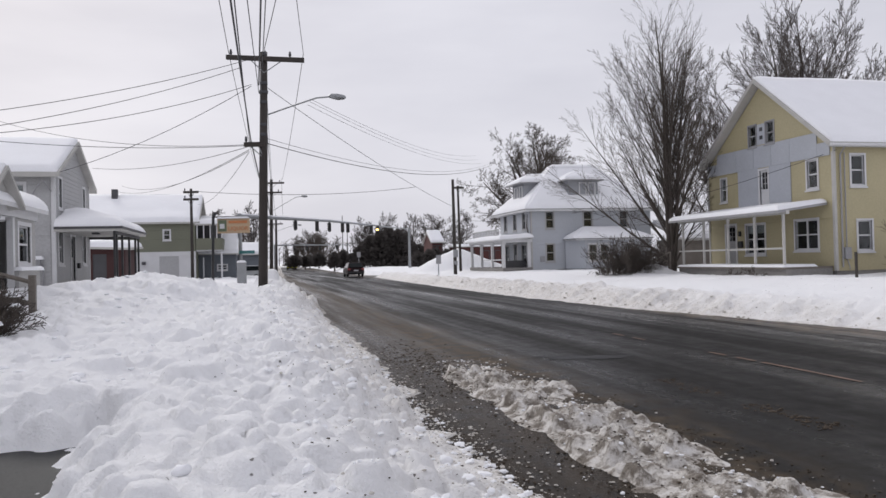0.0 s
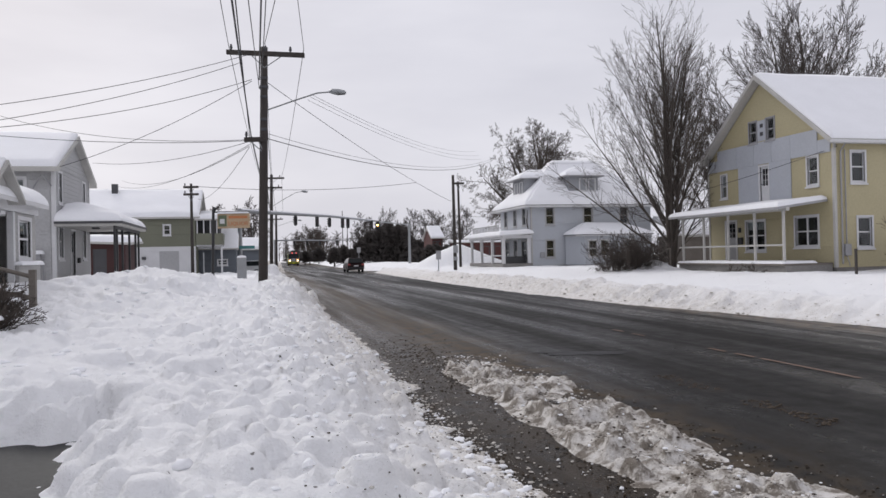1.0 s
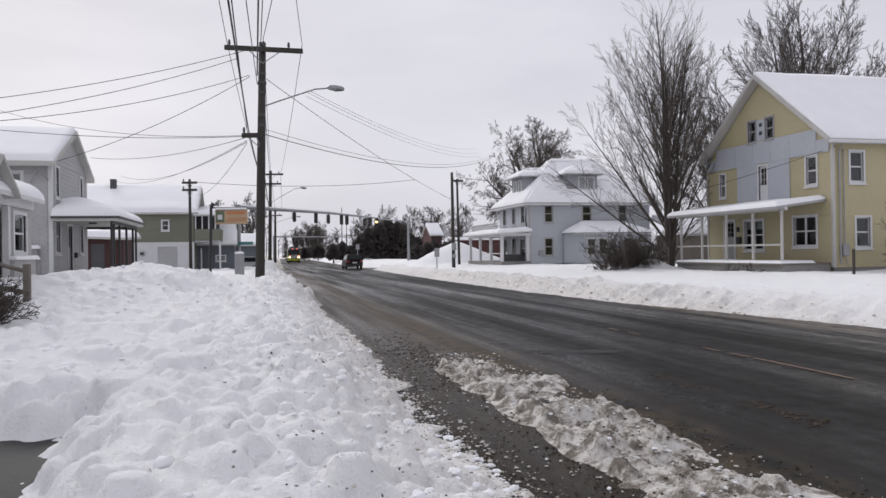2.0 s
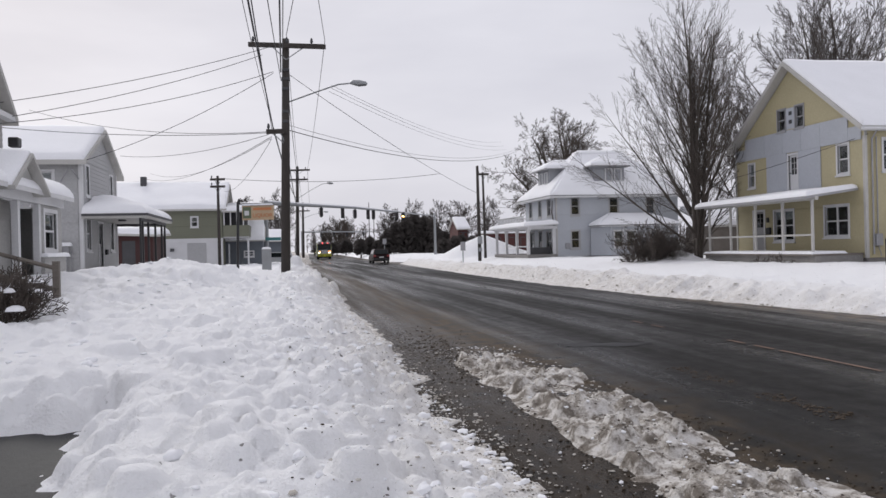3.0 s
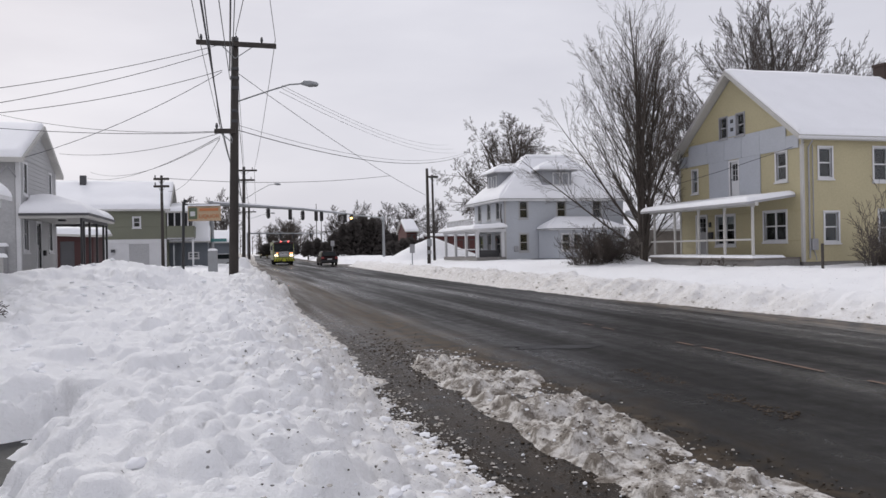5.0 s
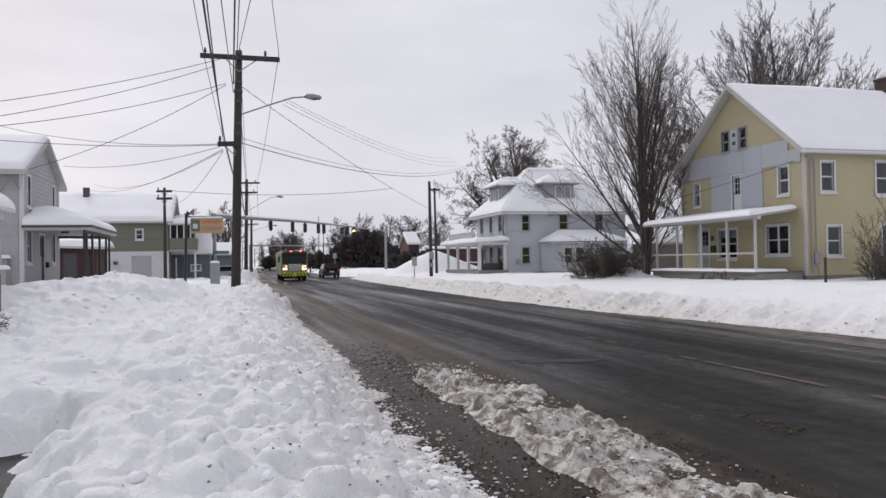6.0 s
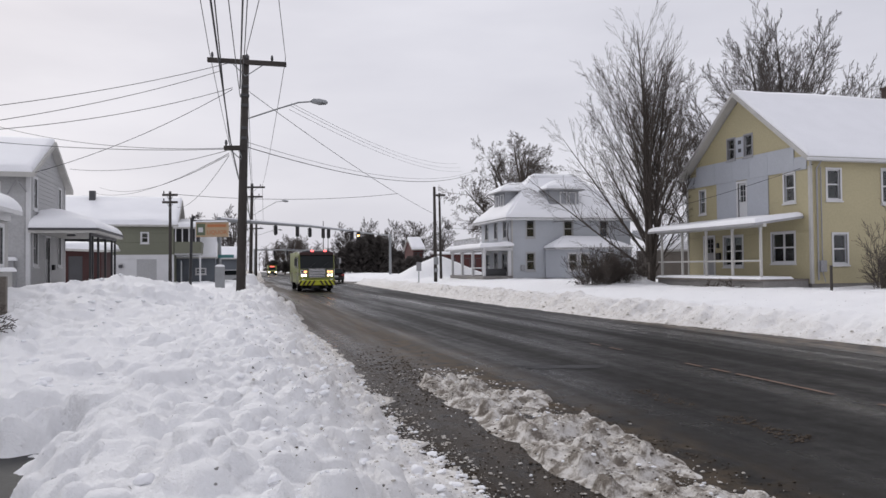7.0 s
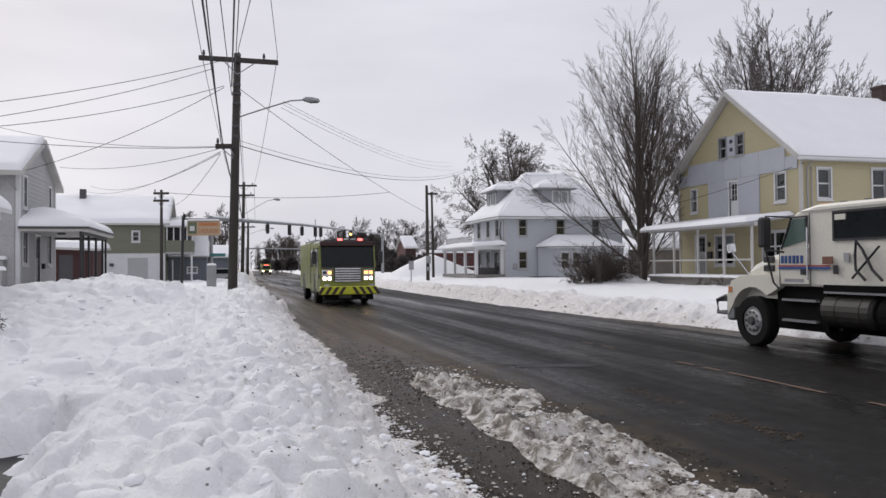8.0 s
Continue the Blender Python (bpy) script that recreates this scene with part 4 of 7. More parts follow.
# ---------------------------------------------------------------- houses on the near side
def gabled_house_b():
    h = thing("house", (-12, 38.2, 0.4), "white clapboard two-storey house with gable to the road", "house")
    X, X2, Y0, Y1, B, E, A = -8.1, -17.0, 34.5, 41.25, 0.7, 5.78, 7.42
    mid = 37.95
    front = [(35.1, 35.64, 4.4, 5.62), (39.72, 40.22, 4.4, 5.62), (35.05, 35.74, 2.0, 3.38), (37.2, 38.0, 1.1, 3.2), (39.62, 40.24, 2.0, 3.38)]
    side = [(-10.0, -9.25, 4.0, 5.3), (-13.5, -12.7, 4.0, 5.3), (-12.2, -11.4, 1.6, 3.1)]
    part("wall", clad("x", X, 1, Y0, Y1, B, E, front, (mid, A), 0.19), M_WHITESIDING, h)
    part("wall", clad("y", Y0, -1, X2, X - 0.16, B, E, side, None, 0.19), M_WHITESIDING, h)
    part("wall", clad("y", Y1, 1, X2, X - 0.16, B, E, (), None, 0.19), M_WHITESIDING, h)
    part("wall", clad("x", X2, -1, Y0, Y1, B, E, (), (mid, A), 0.3), M_WHITESIDING, h)
    # same unseen near-black backing, room darkness held in its colour
    part("dark_backing", boxes((-9.2, -9.1, 35.4, 41.0, 0.8, 5.6), (-16.8, -9.3, 35.5, 35.6, 0.8, 5.6), (-16.8, -8.3, 34.7, 41.0, 3.45, 3.65)), M_ROOM, h, "near-black sheet standing in for the unlit rooms behind the windows")
    part("foundation", boxes((X2, X - 0.03, Y0 + 0.03, Y1 - 0.03, 0.0, B)), M_CONCRETE, h)
    for k, (a, b, p, q) in enumerate(front):
        if k == 3:
            house_door(h, "x", X, 1, a, b, p, q, M_TRIMGREY, M_WHITE)
        else:
            window(h, "x", X, 1, a, b, p, q, M_WHITE, 0.11, 0.5 if k < 2 else 0.0)
    for k, (a, b, p, q) in enumerate(side):
        window(h, "y", Y0, -1, a, b, p, q, M_WHITE, 0.11, 0.9 if k == 0 else 0.0)
    for row in ((X - 0.12, X + 0.035, Y0 - 0.035, Y0 - 0.024, B, E), (X + 0.024, X + 0.035, Y0 - 0.02, Y0 + 0.13, B, E), (X + 0.024, X + 0.035, Y1 - 0.13, Y1, B, E)):
        part("corner_board", boxes(row), M_WHITE, h)
    k = (A - E) / (mid - Y0)
    OX, OY = X + 0.3, 0.5
    zr, ze = A + 0.22, E + 0.22 - k * OY
    roof_plane(h, ((X2 - 0.4, Y0 - OY, ze), (OX, Y0 - OY, ze), (OX, mid, zr), (X2 - 0.4, mid, zr)), M_SHINGLE, 0.2, 0.2, 1)
    roof_plane(h, ((X2 - 0.4, mid, zr), (OX, mid, zr), (OX, Y1 + OY, ze), (X2 - 0.4, Y1 + OY, ze)), M_SHINGLE, 0.2, 0.2, 2)
    # grey material puts the brackets' dark shading into their colour
    part("bracket", tubes(([(-8.9, Y0 - 0.05, 4.9), (-8.5, Y0 - 0.45, 5.4)], 0.025), ([(-8.2, Y0 - 0.05, 5.0), (-8.4, Y0 - 0.45, 5.4)], 0.025)), M_TRIMGREY, h)
    part("lamp", boxes((-9.0, -8.85, Y0 - 0.15, Y0 - 0.03, 4.35, 4.45)), M_DARKTRIM, h)
    for x in (-8.75, -9.05):
        mb = part("meter_box", boxes((x - 0.12, x + 0.12, Y0 - 0.2, Y0 - 0.03, 1.8, 2.15), w=0.02), M_TRIMGREY, h)
        part("conduit", tubes(([(x, Y0 - 0.08, 1.8), (x, Y0 - 0.08, 0.8)], 0.03), ([(x + 0.2, Y0 - 0.08, 1.95), (x + 0.2, Y0 - 0.08, 0.8)], 0.025)), M_TRIMGREY, mb)
    part("meter_snow", snow_sheet((-9.25, Y0 - 0.3, 2.15), (-8.5, Y0 - 0.3, 2.15), (-8.5, Y0 - 0.04, 2.15), (-9.25, Y0 - 0.04, 2.15), 0.14, 10, 6, 0.12, 2), M_SNOW, h, smooth=True)
    # porch with thin black posts
    px, p0, p1, fx = -5.75, 34.4, 41.2, -5.46
    part("porch_floor", boxes((X + 0.03, px + 0.1, p0, p1, 0.6, 0.8)), M_CONCRETE, h)
    q = ((fx, p0 - 0.2, 3.46), (fx, p1 + 0.4, 3.46), (X + 0.03, p1 + 0.4, 3.46), (X + 0.03, p0 - 0.2, 3.46))
    r = part("porch_roof", slab(*q, 0.16), M_OLDWHITE, h)
    part("roof_edge", boxes((X + 0.03, fx + 0.03, p0 - 0.24, p0 - 0.2, 3.4, 3.5), (fx, fx + 0.04, p0 - 0.2, p1 + 0.4, 3.4, 3.5)), M_DARKTRIM, r)
    part("roof_snow", snow_sheet(*q, 0.34, 30, 18, 0.55, 3, hip=0.26), M_SNOW, r, smooth=True)
    part("porch_ceiling_lamp", boxes((-6.9, -6.6, 35.6, 35.9, 3.22, 3.3), w=0.02), M_DARKTRIM, h)
    for x, y in ((px, 34.3), (px, 34.8), (px, 36.2), (px, 38.1), (px, 40.0), (px, 41.0)):
        part("porch_post", boxes((x - 0.045, x + 0.045, y - 0.045, y + 0.045, 0.8, 3.3)), M_BLACK, h)
    part("porch_beam", boxes((px - 0.05, px + 0.05, p0 - 0.1, p1, 3.18, 3.3), (X + 0.03, px - 0.05, p1 - 0.1, p1, 3.18, 3.3)), M_DARKTRIM, h)
    part("mailbox", boxes((X + 0.03, X + 0.15, 38.35, 38.6, 1.75, 2.0), w=0.02), M_BLACK, h)
    part("step_snow", snow_sheet((-7.9, 33.5, 1.0), (-6.6, 33.5, 1.0), (-6.6, 34.35, 1.0), (-7.9, 34.35, 1.0), 0.12, 10, 8, 0.15, 2), M_SNOW, h, smooth=True)
    part("step", boxes((-7.9, -6.6, 33.5, 34.38, 0.3, 1.0)), M_OLDWOOD, h)
    return h


def gabled_house_a():
    h = thing("house", (-12, 21, 0.3), "weathered white house with a snow-capped porch and gable", "house")
    X, X2, Y0, Y1, B, E, A = -8.1, -17.0, 17.5, 25.3, 0.7, 6.3, 10.1
    mid = 21.4
    front = [(23.6, 24.3, 4.3, 5.7), (19.0, 19.7, 4.3, 5.7)]
    part("wall", clad("x", X, 1, Y0, Y1, B, E, front, (mid, A), 0.17), M_CREAMSIDING, h)
    part("wall", clad("y", Y0, -1, X2, X - 0.16, B, E, (), None, 0.17), M_CREAMSIDING, h)
    part("wall", clad("y", Y1, 1, X2, X - 0.16, B, E, (), None, 0.17), M_CREAMSIDING, h)
    part("wall", clad("x", X2, -1, Y0, Y1, B, E, (), (mid, A), 0.3), M_CREAMSIDING, h)
    # near-black sheet in place of the unlit upper room
    part("dark_backing", boxes((-9.3, -9.2, 18, 25, 3.6, 6.0)), M_ROOM, h)
    part("foundation", boxes((X2, X - 0.03, Y0 + 0.03, Y1 - 0.03, 0.0, B)), M_CONCRETE, h)
    for a, b, p, q in front:
        window(h, "x", X, 1, a, b, p, q, M_WHITE, 0.11)
    k = (A - E) / (mid - Y0)
    OX, OY = X + 0.32, 0.5
    zr, ze = A + 0.25, E + 0.25 - k * OY
    roof_plane(h, ((X2 - 0.4, Y0 - OY, ze), (OX, Y0 - OY, ze), (OX, mid, zr), (X2 - 0.4, mid, zr)), M_SHINGLE, 0.22, 0.17, 1)
    roof_plane(h, ((X2 - 0.4, mid, zr), (OX, mid, zr), (OX, Y1 + OY, ze), (X2 - 0.4, Y1 + OY, ze)), M_SHINGLE, 0.22, 0.17, 2)
    part("cornice", boxes((X + 0.03, OX - 0.02, Y1 - 1.7, Y1 + 0.45, E - 0.35, E - 0.2)), M_WHITE, h)
    part("floodlight", boxes((X + 0.1, X + 0.4, Y1 + 0.15, Y1 + 0.5, 5.15, 5.45), w=0.03), M_BLACK, h)
    # enclosed porch
    px, p0, p1 = -6.4, 16.6, 25.1
    op = [(23.4, 24.5, 1.95, 3.0), (17.6, 18.4, 1.55, 2.85), (20.4, 21.3, 0.8, 2.8)]
    part("porch_wall", clad("x", px - 0.75, 1, p0, 22.85, B, 3.3, op[1:], None, 0.17), M_CREAMSIDING, h)
    part("porch_wall", clad("x", px - 0.05, 1, 22.9, p1, B, 3.2, op[:1], None, 0.17), M_CREAMSIDING, h)
    part("porch_wall", clad("y", p1, 1, X, px - 0.22, B, 3.2, (), None, 0.17), M_CREAMSIDING, h)
    # near-black sheet in place of the unlit porch interior
    part("dark_backing", boxes((-8.0, -7.9, 16.8, 24.9, 0.7, 3.3)), M_ROOM, h)
    window(h, "x", px - 0.05, 1, *op[0], M_WHITE, 0.12, 0.35)
    window(h, "x", px - 0.75, 1, *op[1], M_WHITE, 0.12, 0.35)
    house_door(h, "x", px - 0.75, 1, 20.4, 21.3, 0.8, 2.8, M_WHITE, M_WHITE)
    part("porch_floor", boxes((px - 0.73, px + 0.1, p0, p1, 0.55, 0.72)), M_OLDWOOD, h)
    for y in (16.8, 18.9, 21.2, 22.9):
        part("porch_post", boxes((px - 0.16, px, y - 0.09, y + 0.09, 0.72, 3.2)), M_WHITE, h)
    part("porch_parapet", clad("x", px + 0.09, 1, 22.9, 25.0, 0.5, 1.72, (), None, 0.14, 0.08), M_CREAMSIDING, h)
    part("parapet_snow", snow_sheet((px - 0.02, 22.85, 1.72), (px + 0.2, 22.85, 1.72), (px + 0.2, 25.1, 1.72), (px - 0.02, 25.1, 1.72), 0.1, 8, 12, 0.1, 1), M_SNOW, h, smooth=True)
    part("porch_beam", boxes((px - 0.18, px + 0.02, p0 - 0.2, p1 + 0.1, 3.21, 3.5)), M_WHITE, h)
    q = ((X + 0.03, p0 - 0.4, 4.25), (px + 0.3, p0 - 0.4, 3.52), (px + 0.3, p1 + 0.2, 3.52), (X + 0.03, p1 + 0.2, 4.25))
    r = part("porch_roof", slab(*q, 0.12), M_WHITE, h)
    part("roof_snow", snow_sheet(*q, 0.28, 16, 26, 0.4, 3), M_SNOW, r, smooth=True)
    # small gable over the steps
    g0, g1, gz = 19.8, 22.1, 3.5
    bm = bmesh.new()
    prism(bm, [(px + 0.2, g0, gz), (px + 0.2, g1, gz), (px + 0.2, (g0 + g1) / 2, gz + 0.75)], (-0.1, 0, 0))
    part("porch_gable", bm, M_CREAMSIDING, h)
    gm = (g0 + g1) / 2
    for q in (((X + 0.4, g0 - 0.25, gz - 0.05), (px + 0.45, g0 - 0.25, gz - 0.05), (px + 0.45, gm, gz + 0.88), (X + 0.4, gm, gz + 0.88)), ((X + 0.4, gm, gz + 0.88), (px + 0.45, gm, gz + 0.88), (px + 0.45, g1 + 0.25, gz - 0.05), (X + 0.4, g1 + 0.25, gz - 0.05))):
        roof_plane(h, q, M_SHINGLE, 0.1, 0.18, 4, 0.25)
    # steps rail
    part("stair_rail", tubes(([(px + 0.1, 19.2, 1.85), (px + 1.4, 19.2, 1.45)], 0.05), ([(px + 0.1, 19.2, 1.35), (px + 1.4, 19.2, 0.95)], 0.05)), M_OLDWOOD, h, "weathered wooden handrail")
    for x, z in ((px + 0.1, 2.0), (px + 1.4, 1.62)):
        part("stair_post", boxes((x - 0.07, x + 0.07, 19.13, 19.27, 0.2, z)), M_OLDWOOD, h)
    for k in range(3):
        part("step", boxes((px + 0.1 + 0.4 * k, px + 0.5 + 0.4 * k, 19.25, 20.9, 0.1, 0.72 - 0.18 * k)), M_OLDWOOD, h)
    return h


yellow_house()
white_house()
gabled_house_b()
gabled_house_a()


# ---------------------------------------------------------------- poles, lamps, wires
def insulator(parent, p):
    part("insulator", tubes(([p, Vector(p) + Vector((0, 0, 0.1)), Vector(p) + Vector((0, 0, 0.24))], [0.02, 0.06, 0.035])), M_DARKTRIM, parent)


def utility_pole(x, y, z0, top, lean=(0, 0), arms=(), r=0.16, lamp=None, label="tall weathered wooden utility pole with crossarms"):
    h = thing("utility_pole", (x, y, z0), label, "utility pole", "utility poles")
    tx, ty = x + lean[0], y + lean[1]
    part("pole", tubes(([(x, y, z0), ((x + tx) / 2, (y + ty) / 2, (z0 + top) / 2), (tx, ty, top)], [r, r * 0.88, r * 0.72]), sides=12), M_POLE, h, smooth=True)
    for z, a, b, dy, tilt in arms:
        k = (z - z0) / (top - z0)
        ax, ay = x + lean[0] * k, y + lean[1] * k - 0.16
        bm = bmesh.new()
        p, q = Vector((ax + a, ay - dy * a, z + tilt)), Vector((ax + b, ay - dy * b, z - tilt))
        d = (q - p).normalized()
        n = d.cross(Vector((0, 0, 1))) * 0.06
        prism(bm, [p + n + Vector((0, 0, -0.09)), p - n + Vector((0, 0, -0.09)), p - n + Vector((0, 0, 0.09)), p + n + Vector((0, 0, 0.09))], q - p)
        arm = part("crossarm", bm, M_POLE, h)
        for t in (0.06, 0.5, 0.82) if b - a > 2 else (0.1,):
            insulator(arm, p.lerp(q, t) + Vector((0, 0, 0.08)))
        part("brace", tubes(([p.lerp(q, 0.32 if a < -0.5 else 0.3) - Vector((0, 0, 0.09)), (ax, ay + 0.03, z - 0.55)], 0.02), ([p.lerp(q, 0.7) - Vector((0, 0, 0.09)), (ax, ay + 0.03, z - 0.55)], 0.02)), M_STEEL, arm)
    if lamp:
        zl, dx, dz, reach = lamp
        k = (zl - z0) / (top - z0)
        ax, ay = x + lean[0] * k, y + lean[1] * k
        pts = [(ax, ay, zl), (ax + reach * 0.4, ay - 0.1, zl + dz * 0.55), (ax + reach * 0.7, ay - 0.2, zl + dz * 0.93), (ax + reach * 0.88, ay - 0.24, zl + dz)]
        la = part("lamp_arm", tubes((pts, 0.03)), M_STEEL, h)
        bm = bmesh.new()
        tip = Vector((ax + reach * 0.86, ay - 0.24, zl + dz))
        tube(bm, [tip, tip + Vector((0.1, -0.02, 0.02)), tip + Vector((0.35, -0.04, -0.01)), tip + Vector((0.62, -0.08, -0.03)), tip + Vector((0.68, -0.08, -0.03))], [0.05, 0.1, 0.13, 0.09, 0.03], 10)
        part("lamp_head", bm, M_STEEL, la, "grey cobra-head lamp", smooth=True)
    return h


main_pole = utility_pole(0.28, 30.86, 0.0, 10.2, (0.24, -0.1), ((9.9, -1.45, 1.55, 0.25, 0.1), (6.5, -0.75, 0.05, 0.25, 0.0)), 0.19, (7.65, 0, 0.8, 3.0))
for z, w in ((8.95, 0.3), (8.6, 0.34), (8.2, 0.3), (7.3, 0.26), (6.9, 0.24)):
    kx = 0.28 + 0.24 * z / 10.2
    part("bracket", boxes((kx - w / 2, kx + w / 2, 30.62, 30.9, z - 0.06, z + 0.06), w=0.02), M_DARKTRIM, main_pole)
utility_pole(1.65, 81, 0.0, 10.6, (0.2, 0), ((10.2, -1.2, 1.3, 0.2, 0), (9.2, -1.0, 1.1, 0.2, 0)), 0.2, (7.2, 0, 1.6, 3.6))
utility_pole(3.4, 126, 0.0, 9.6, (0.1, 0), ((9.2, -1.3, 1.3, 0.2, 0), (8.2, -1.1, 1.1, 0.2, 0)), 0.22, (7.0, 0, 1.0, 4.0))
utility_pole(-5.0, 65.2, 0.0, 8.1, (0, 0), ((7.8, -0.6, 0.6, 0.2, 0), (7.2, -0.6, 0.6, 0.2, 0)), 0.14)
p_r = utility_pole(15.48, 57.9, 0.0, 8.1, (-0.05, 0), (), 0.15, label="plain dark wooden pole beside a snow bank")
utility_pole(18.1, 65.8, 0.0, 8.4, (-0.1, 0), ((8.2, -0.5, 0.5, 0.2, 0),), 0.13)

TOP = Vector((0.52, 30.6, 10.1))


def wire(pts, r=0.012, label="thin black overhead wire"):
    lone("overhead_wire", tubes((pts, r), sides=5), M_WIRE, label, "wire", "overhead wires")


# lines along the road, overhead and on to the next pole
for a, b, r in (((-0.85, 31.0, 10.25), (-1.33, -12, 10.0), 0.014), ((0.55, 30.7, 10.35), (2.4, -12, 10.1), 0.014), ((2.05, 30.35, 10.1), (-1.87, -12, 9.9), 0.012),
                ((0.3, 30.8, 8.9), (0.28, -12, 8.9), 0.028), ((0.3, 30.8, 8.55), (-0.98, -12, 8.5), 0.014), ((0.35, 30.8, 8.2), (0.43, -12, 8.2), 0.014), ((-0.05, 30.8, 6.65), (-0.77, -12, 7.2), 0.022), ((-0.1, 30.8, 6.6), (-0.52, -12, 7.3), 0.014)):
    wire(sag(a, b, 0.3, 20), r)
for a, b, r in (((-0.85, 31.0, 10.25), (0.7, 81, 10.4), 0.014), ((0.55, 30.7, 10.35), (1.9, 81, 10.4), 0.014), ((2.05, 30.35, 10.1), (2.9, 81, 10.4), 0.014), ((0.5, 30.9, 8.9), (1.9, 81, 9.3), 0.02), ((-0.05, 30.8, 6.65), (1.7, 81, 7.2), 0.03), ((0.4, 30.9, 6.4), (1.7, 81, 6.6), 0.03),
                ((1.9, 81, 10.4), (3.5, 126, 9.4), 0.02), ((2.9, 81, 10.4), (4.6, 126, 9.4), 0.02), ((1.7, 81, 7.2), (3.4, 126, 7.0), 0.03)):
    wire(sag(a, b, 0.5, 20), r)
# service drops on the near side
for a, b, d in (((0.15, 30.8, 9.97), (-8.22, 25.0, 6.39), 0.2), ((-0.41, 30.8, 9.56), (-8.22, 25.0, 5.91), 0.22), ((0.01, 30.8, 8.9), (-8.22, 25.0, 5.77), 0.3), ((0.01, 30.8, 8.84), (-7.9, 34.2, 5.75), 0.3),
                ((-0.21, 30.8, 6.5), (-13.2, 45, 9.78), 0.5), ((-0.21, 30.8, 6.46), (-13.0, 29.2, 6.75), 0.35), ((-0.21, 30.8, 6.4), (-8.6, 45, 7.27), 0.35), ((-0.13, 30.8, 6.3), (-11.2, 69, 8.2), 0.7), ((-0.13, 30.8, 6.24), (-10.9, 69, 8.7), 0.8), ((-0.13, 30.8, 6.2), (-4.75, 69, 7.1), 0.6)):
    wire(sag(a, b, d, 24), 0.012)
# drops across the road
for a, b, d, r in (((0.55, 30.8, 8.85), (15.45, 57.9, 5.9), 0.3, 0.013), ((0.6, 30.8, 6.55), (24.0, 74.2, 11.37), 1.1, 0.018), ((0.6, 30.8, 6.75), (24, 74.2, 11.6), 1.1, 0.010),
                   ((2.3, 30.8, 8.4), (24, 80, 13.2), 0.8, 0.008), ((2.3, 30.8, 8.28), (24, 79, 12.6), 0.8, 0.008), ((2.2, 30.8, 8.15), (24, 78, 12.06), 0.8, 0.008),
                   ((-5.0, 65.2, 7.9), (15.4, 72, 8.9), 0.5, 0.02), ((18.1, 67.5, 5.4), (48, 60, 5.2), 0.6, 0.012), ((24.05, 26.85, 6.0), (21.5, 44.0, 4.2), 0.3, 0.012)):
    wire(sag(a, b, d, 24), r)

# ---------------------------------------------------------------- shop sign
sg = thing("shop_sign", (-2.15, 41.8, 0.5), "cream and orange shop sign hung from a black post", "sign")
part("post", tubes(([(-2.2, 41.8, 0.3), (-2.1, 41.75, 4.4)], 0.075), ([(-2.1, 41.75, 4.3), (-2.0, 41.72, 4.55)], 0.09)), M_BLACK, sg)
part("arm", tubes(([(-2.1, 41.75, 4.3), (-0.25, 41.3, 4.28)], 0.04)), M_BLACK, sg)
M_SIGN = material("cream_sign_face", (0.50, 0.37, 0.24), 0.5, vary=0.08)
M_ORANGE = material("orange_lettering", (0.52, 0.20, 0.08), 0.5, vary=0.1)
M_SIGNGREEN = material("sign_green", (0.12, 0.15, 0.09), 0.5, vary=0.2)
sx = Vector((1.65, -0.41, 0)).normalized()
so = Vector((-1.92, 41.66, 3.42))


def sign_quad(u0, u1, z0, z1, lift):
    n = Vector((sx.y, -sx.x, 0))
    bm = bmesh.new()
    a = so + n * lift
    prism(bm, [a + sx * u0 + Vector((0, 0, z0)), a + sx * u1 + Vector((0, 0, z0)), a + sx * u1 + Vector((0, 0, z1)), a + sx * u0 + Vector((0, 0, z1))], n * 0.03)
    return bm


part("sign_box", sign_quad(0, 1.72, 0, 0.78, -0.12), M_SIGN, sg)
part("sign_board", sign_quad(0.03, 1.69, 0.03, 0.75, -0.085), M_SIGN, sg)
part("emblem", sign_quad(0.06, 0.5, 0.1, 0.7, -0.05), M_SIGNGREEN, sg, "dark green emblem panel")
part("emblem_mark", sign_quad(0.16, 0.4, 0.25, 0.5, -0.015), M_WHITE, sg)
part("name_bar", sign_quad(0.62, 1.6, 0.52, 0.66, -0.05), M_ORANGE, sg, "unreadable orange line")
fc = bpy.data.curves.new("sign_word", "FONT")
fc.body, fc.size, fc.extrude = "LIQUOR", 0.29, 0.01
fc.align_x = "CENTER"
word = new("sign_word", fc)
rot = Matrix((sx, Vector((0, 0, 1)), Vector((sx.y, -sx.x, 0)))).transposed().to_4x4()
word.parent = sg
word.matrix_basis = Matrix.Translation(so + sx * 1.12 + Vector((0, 0, 0.15)) + Vector((sx.y, -sx.x, 0)) * -0.03 - Vector(sg.location)) @ rot
word.data.materials.append(M_ORANGE)
part("sign_snow", snow_sheet(so + Vector((0, 0.13, 0.78)), so + sx * 1.72 + Vector((0, 0.13, 0.78)), so + sx * 1.72 + Vector((0, -0.05, 0.78)), so + Vector((0, -0.05, 0.78)), 0.08, 14, 6, 0.08, 1), M_SNOW, sg, smooth=True)


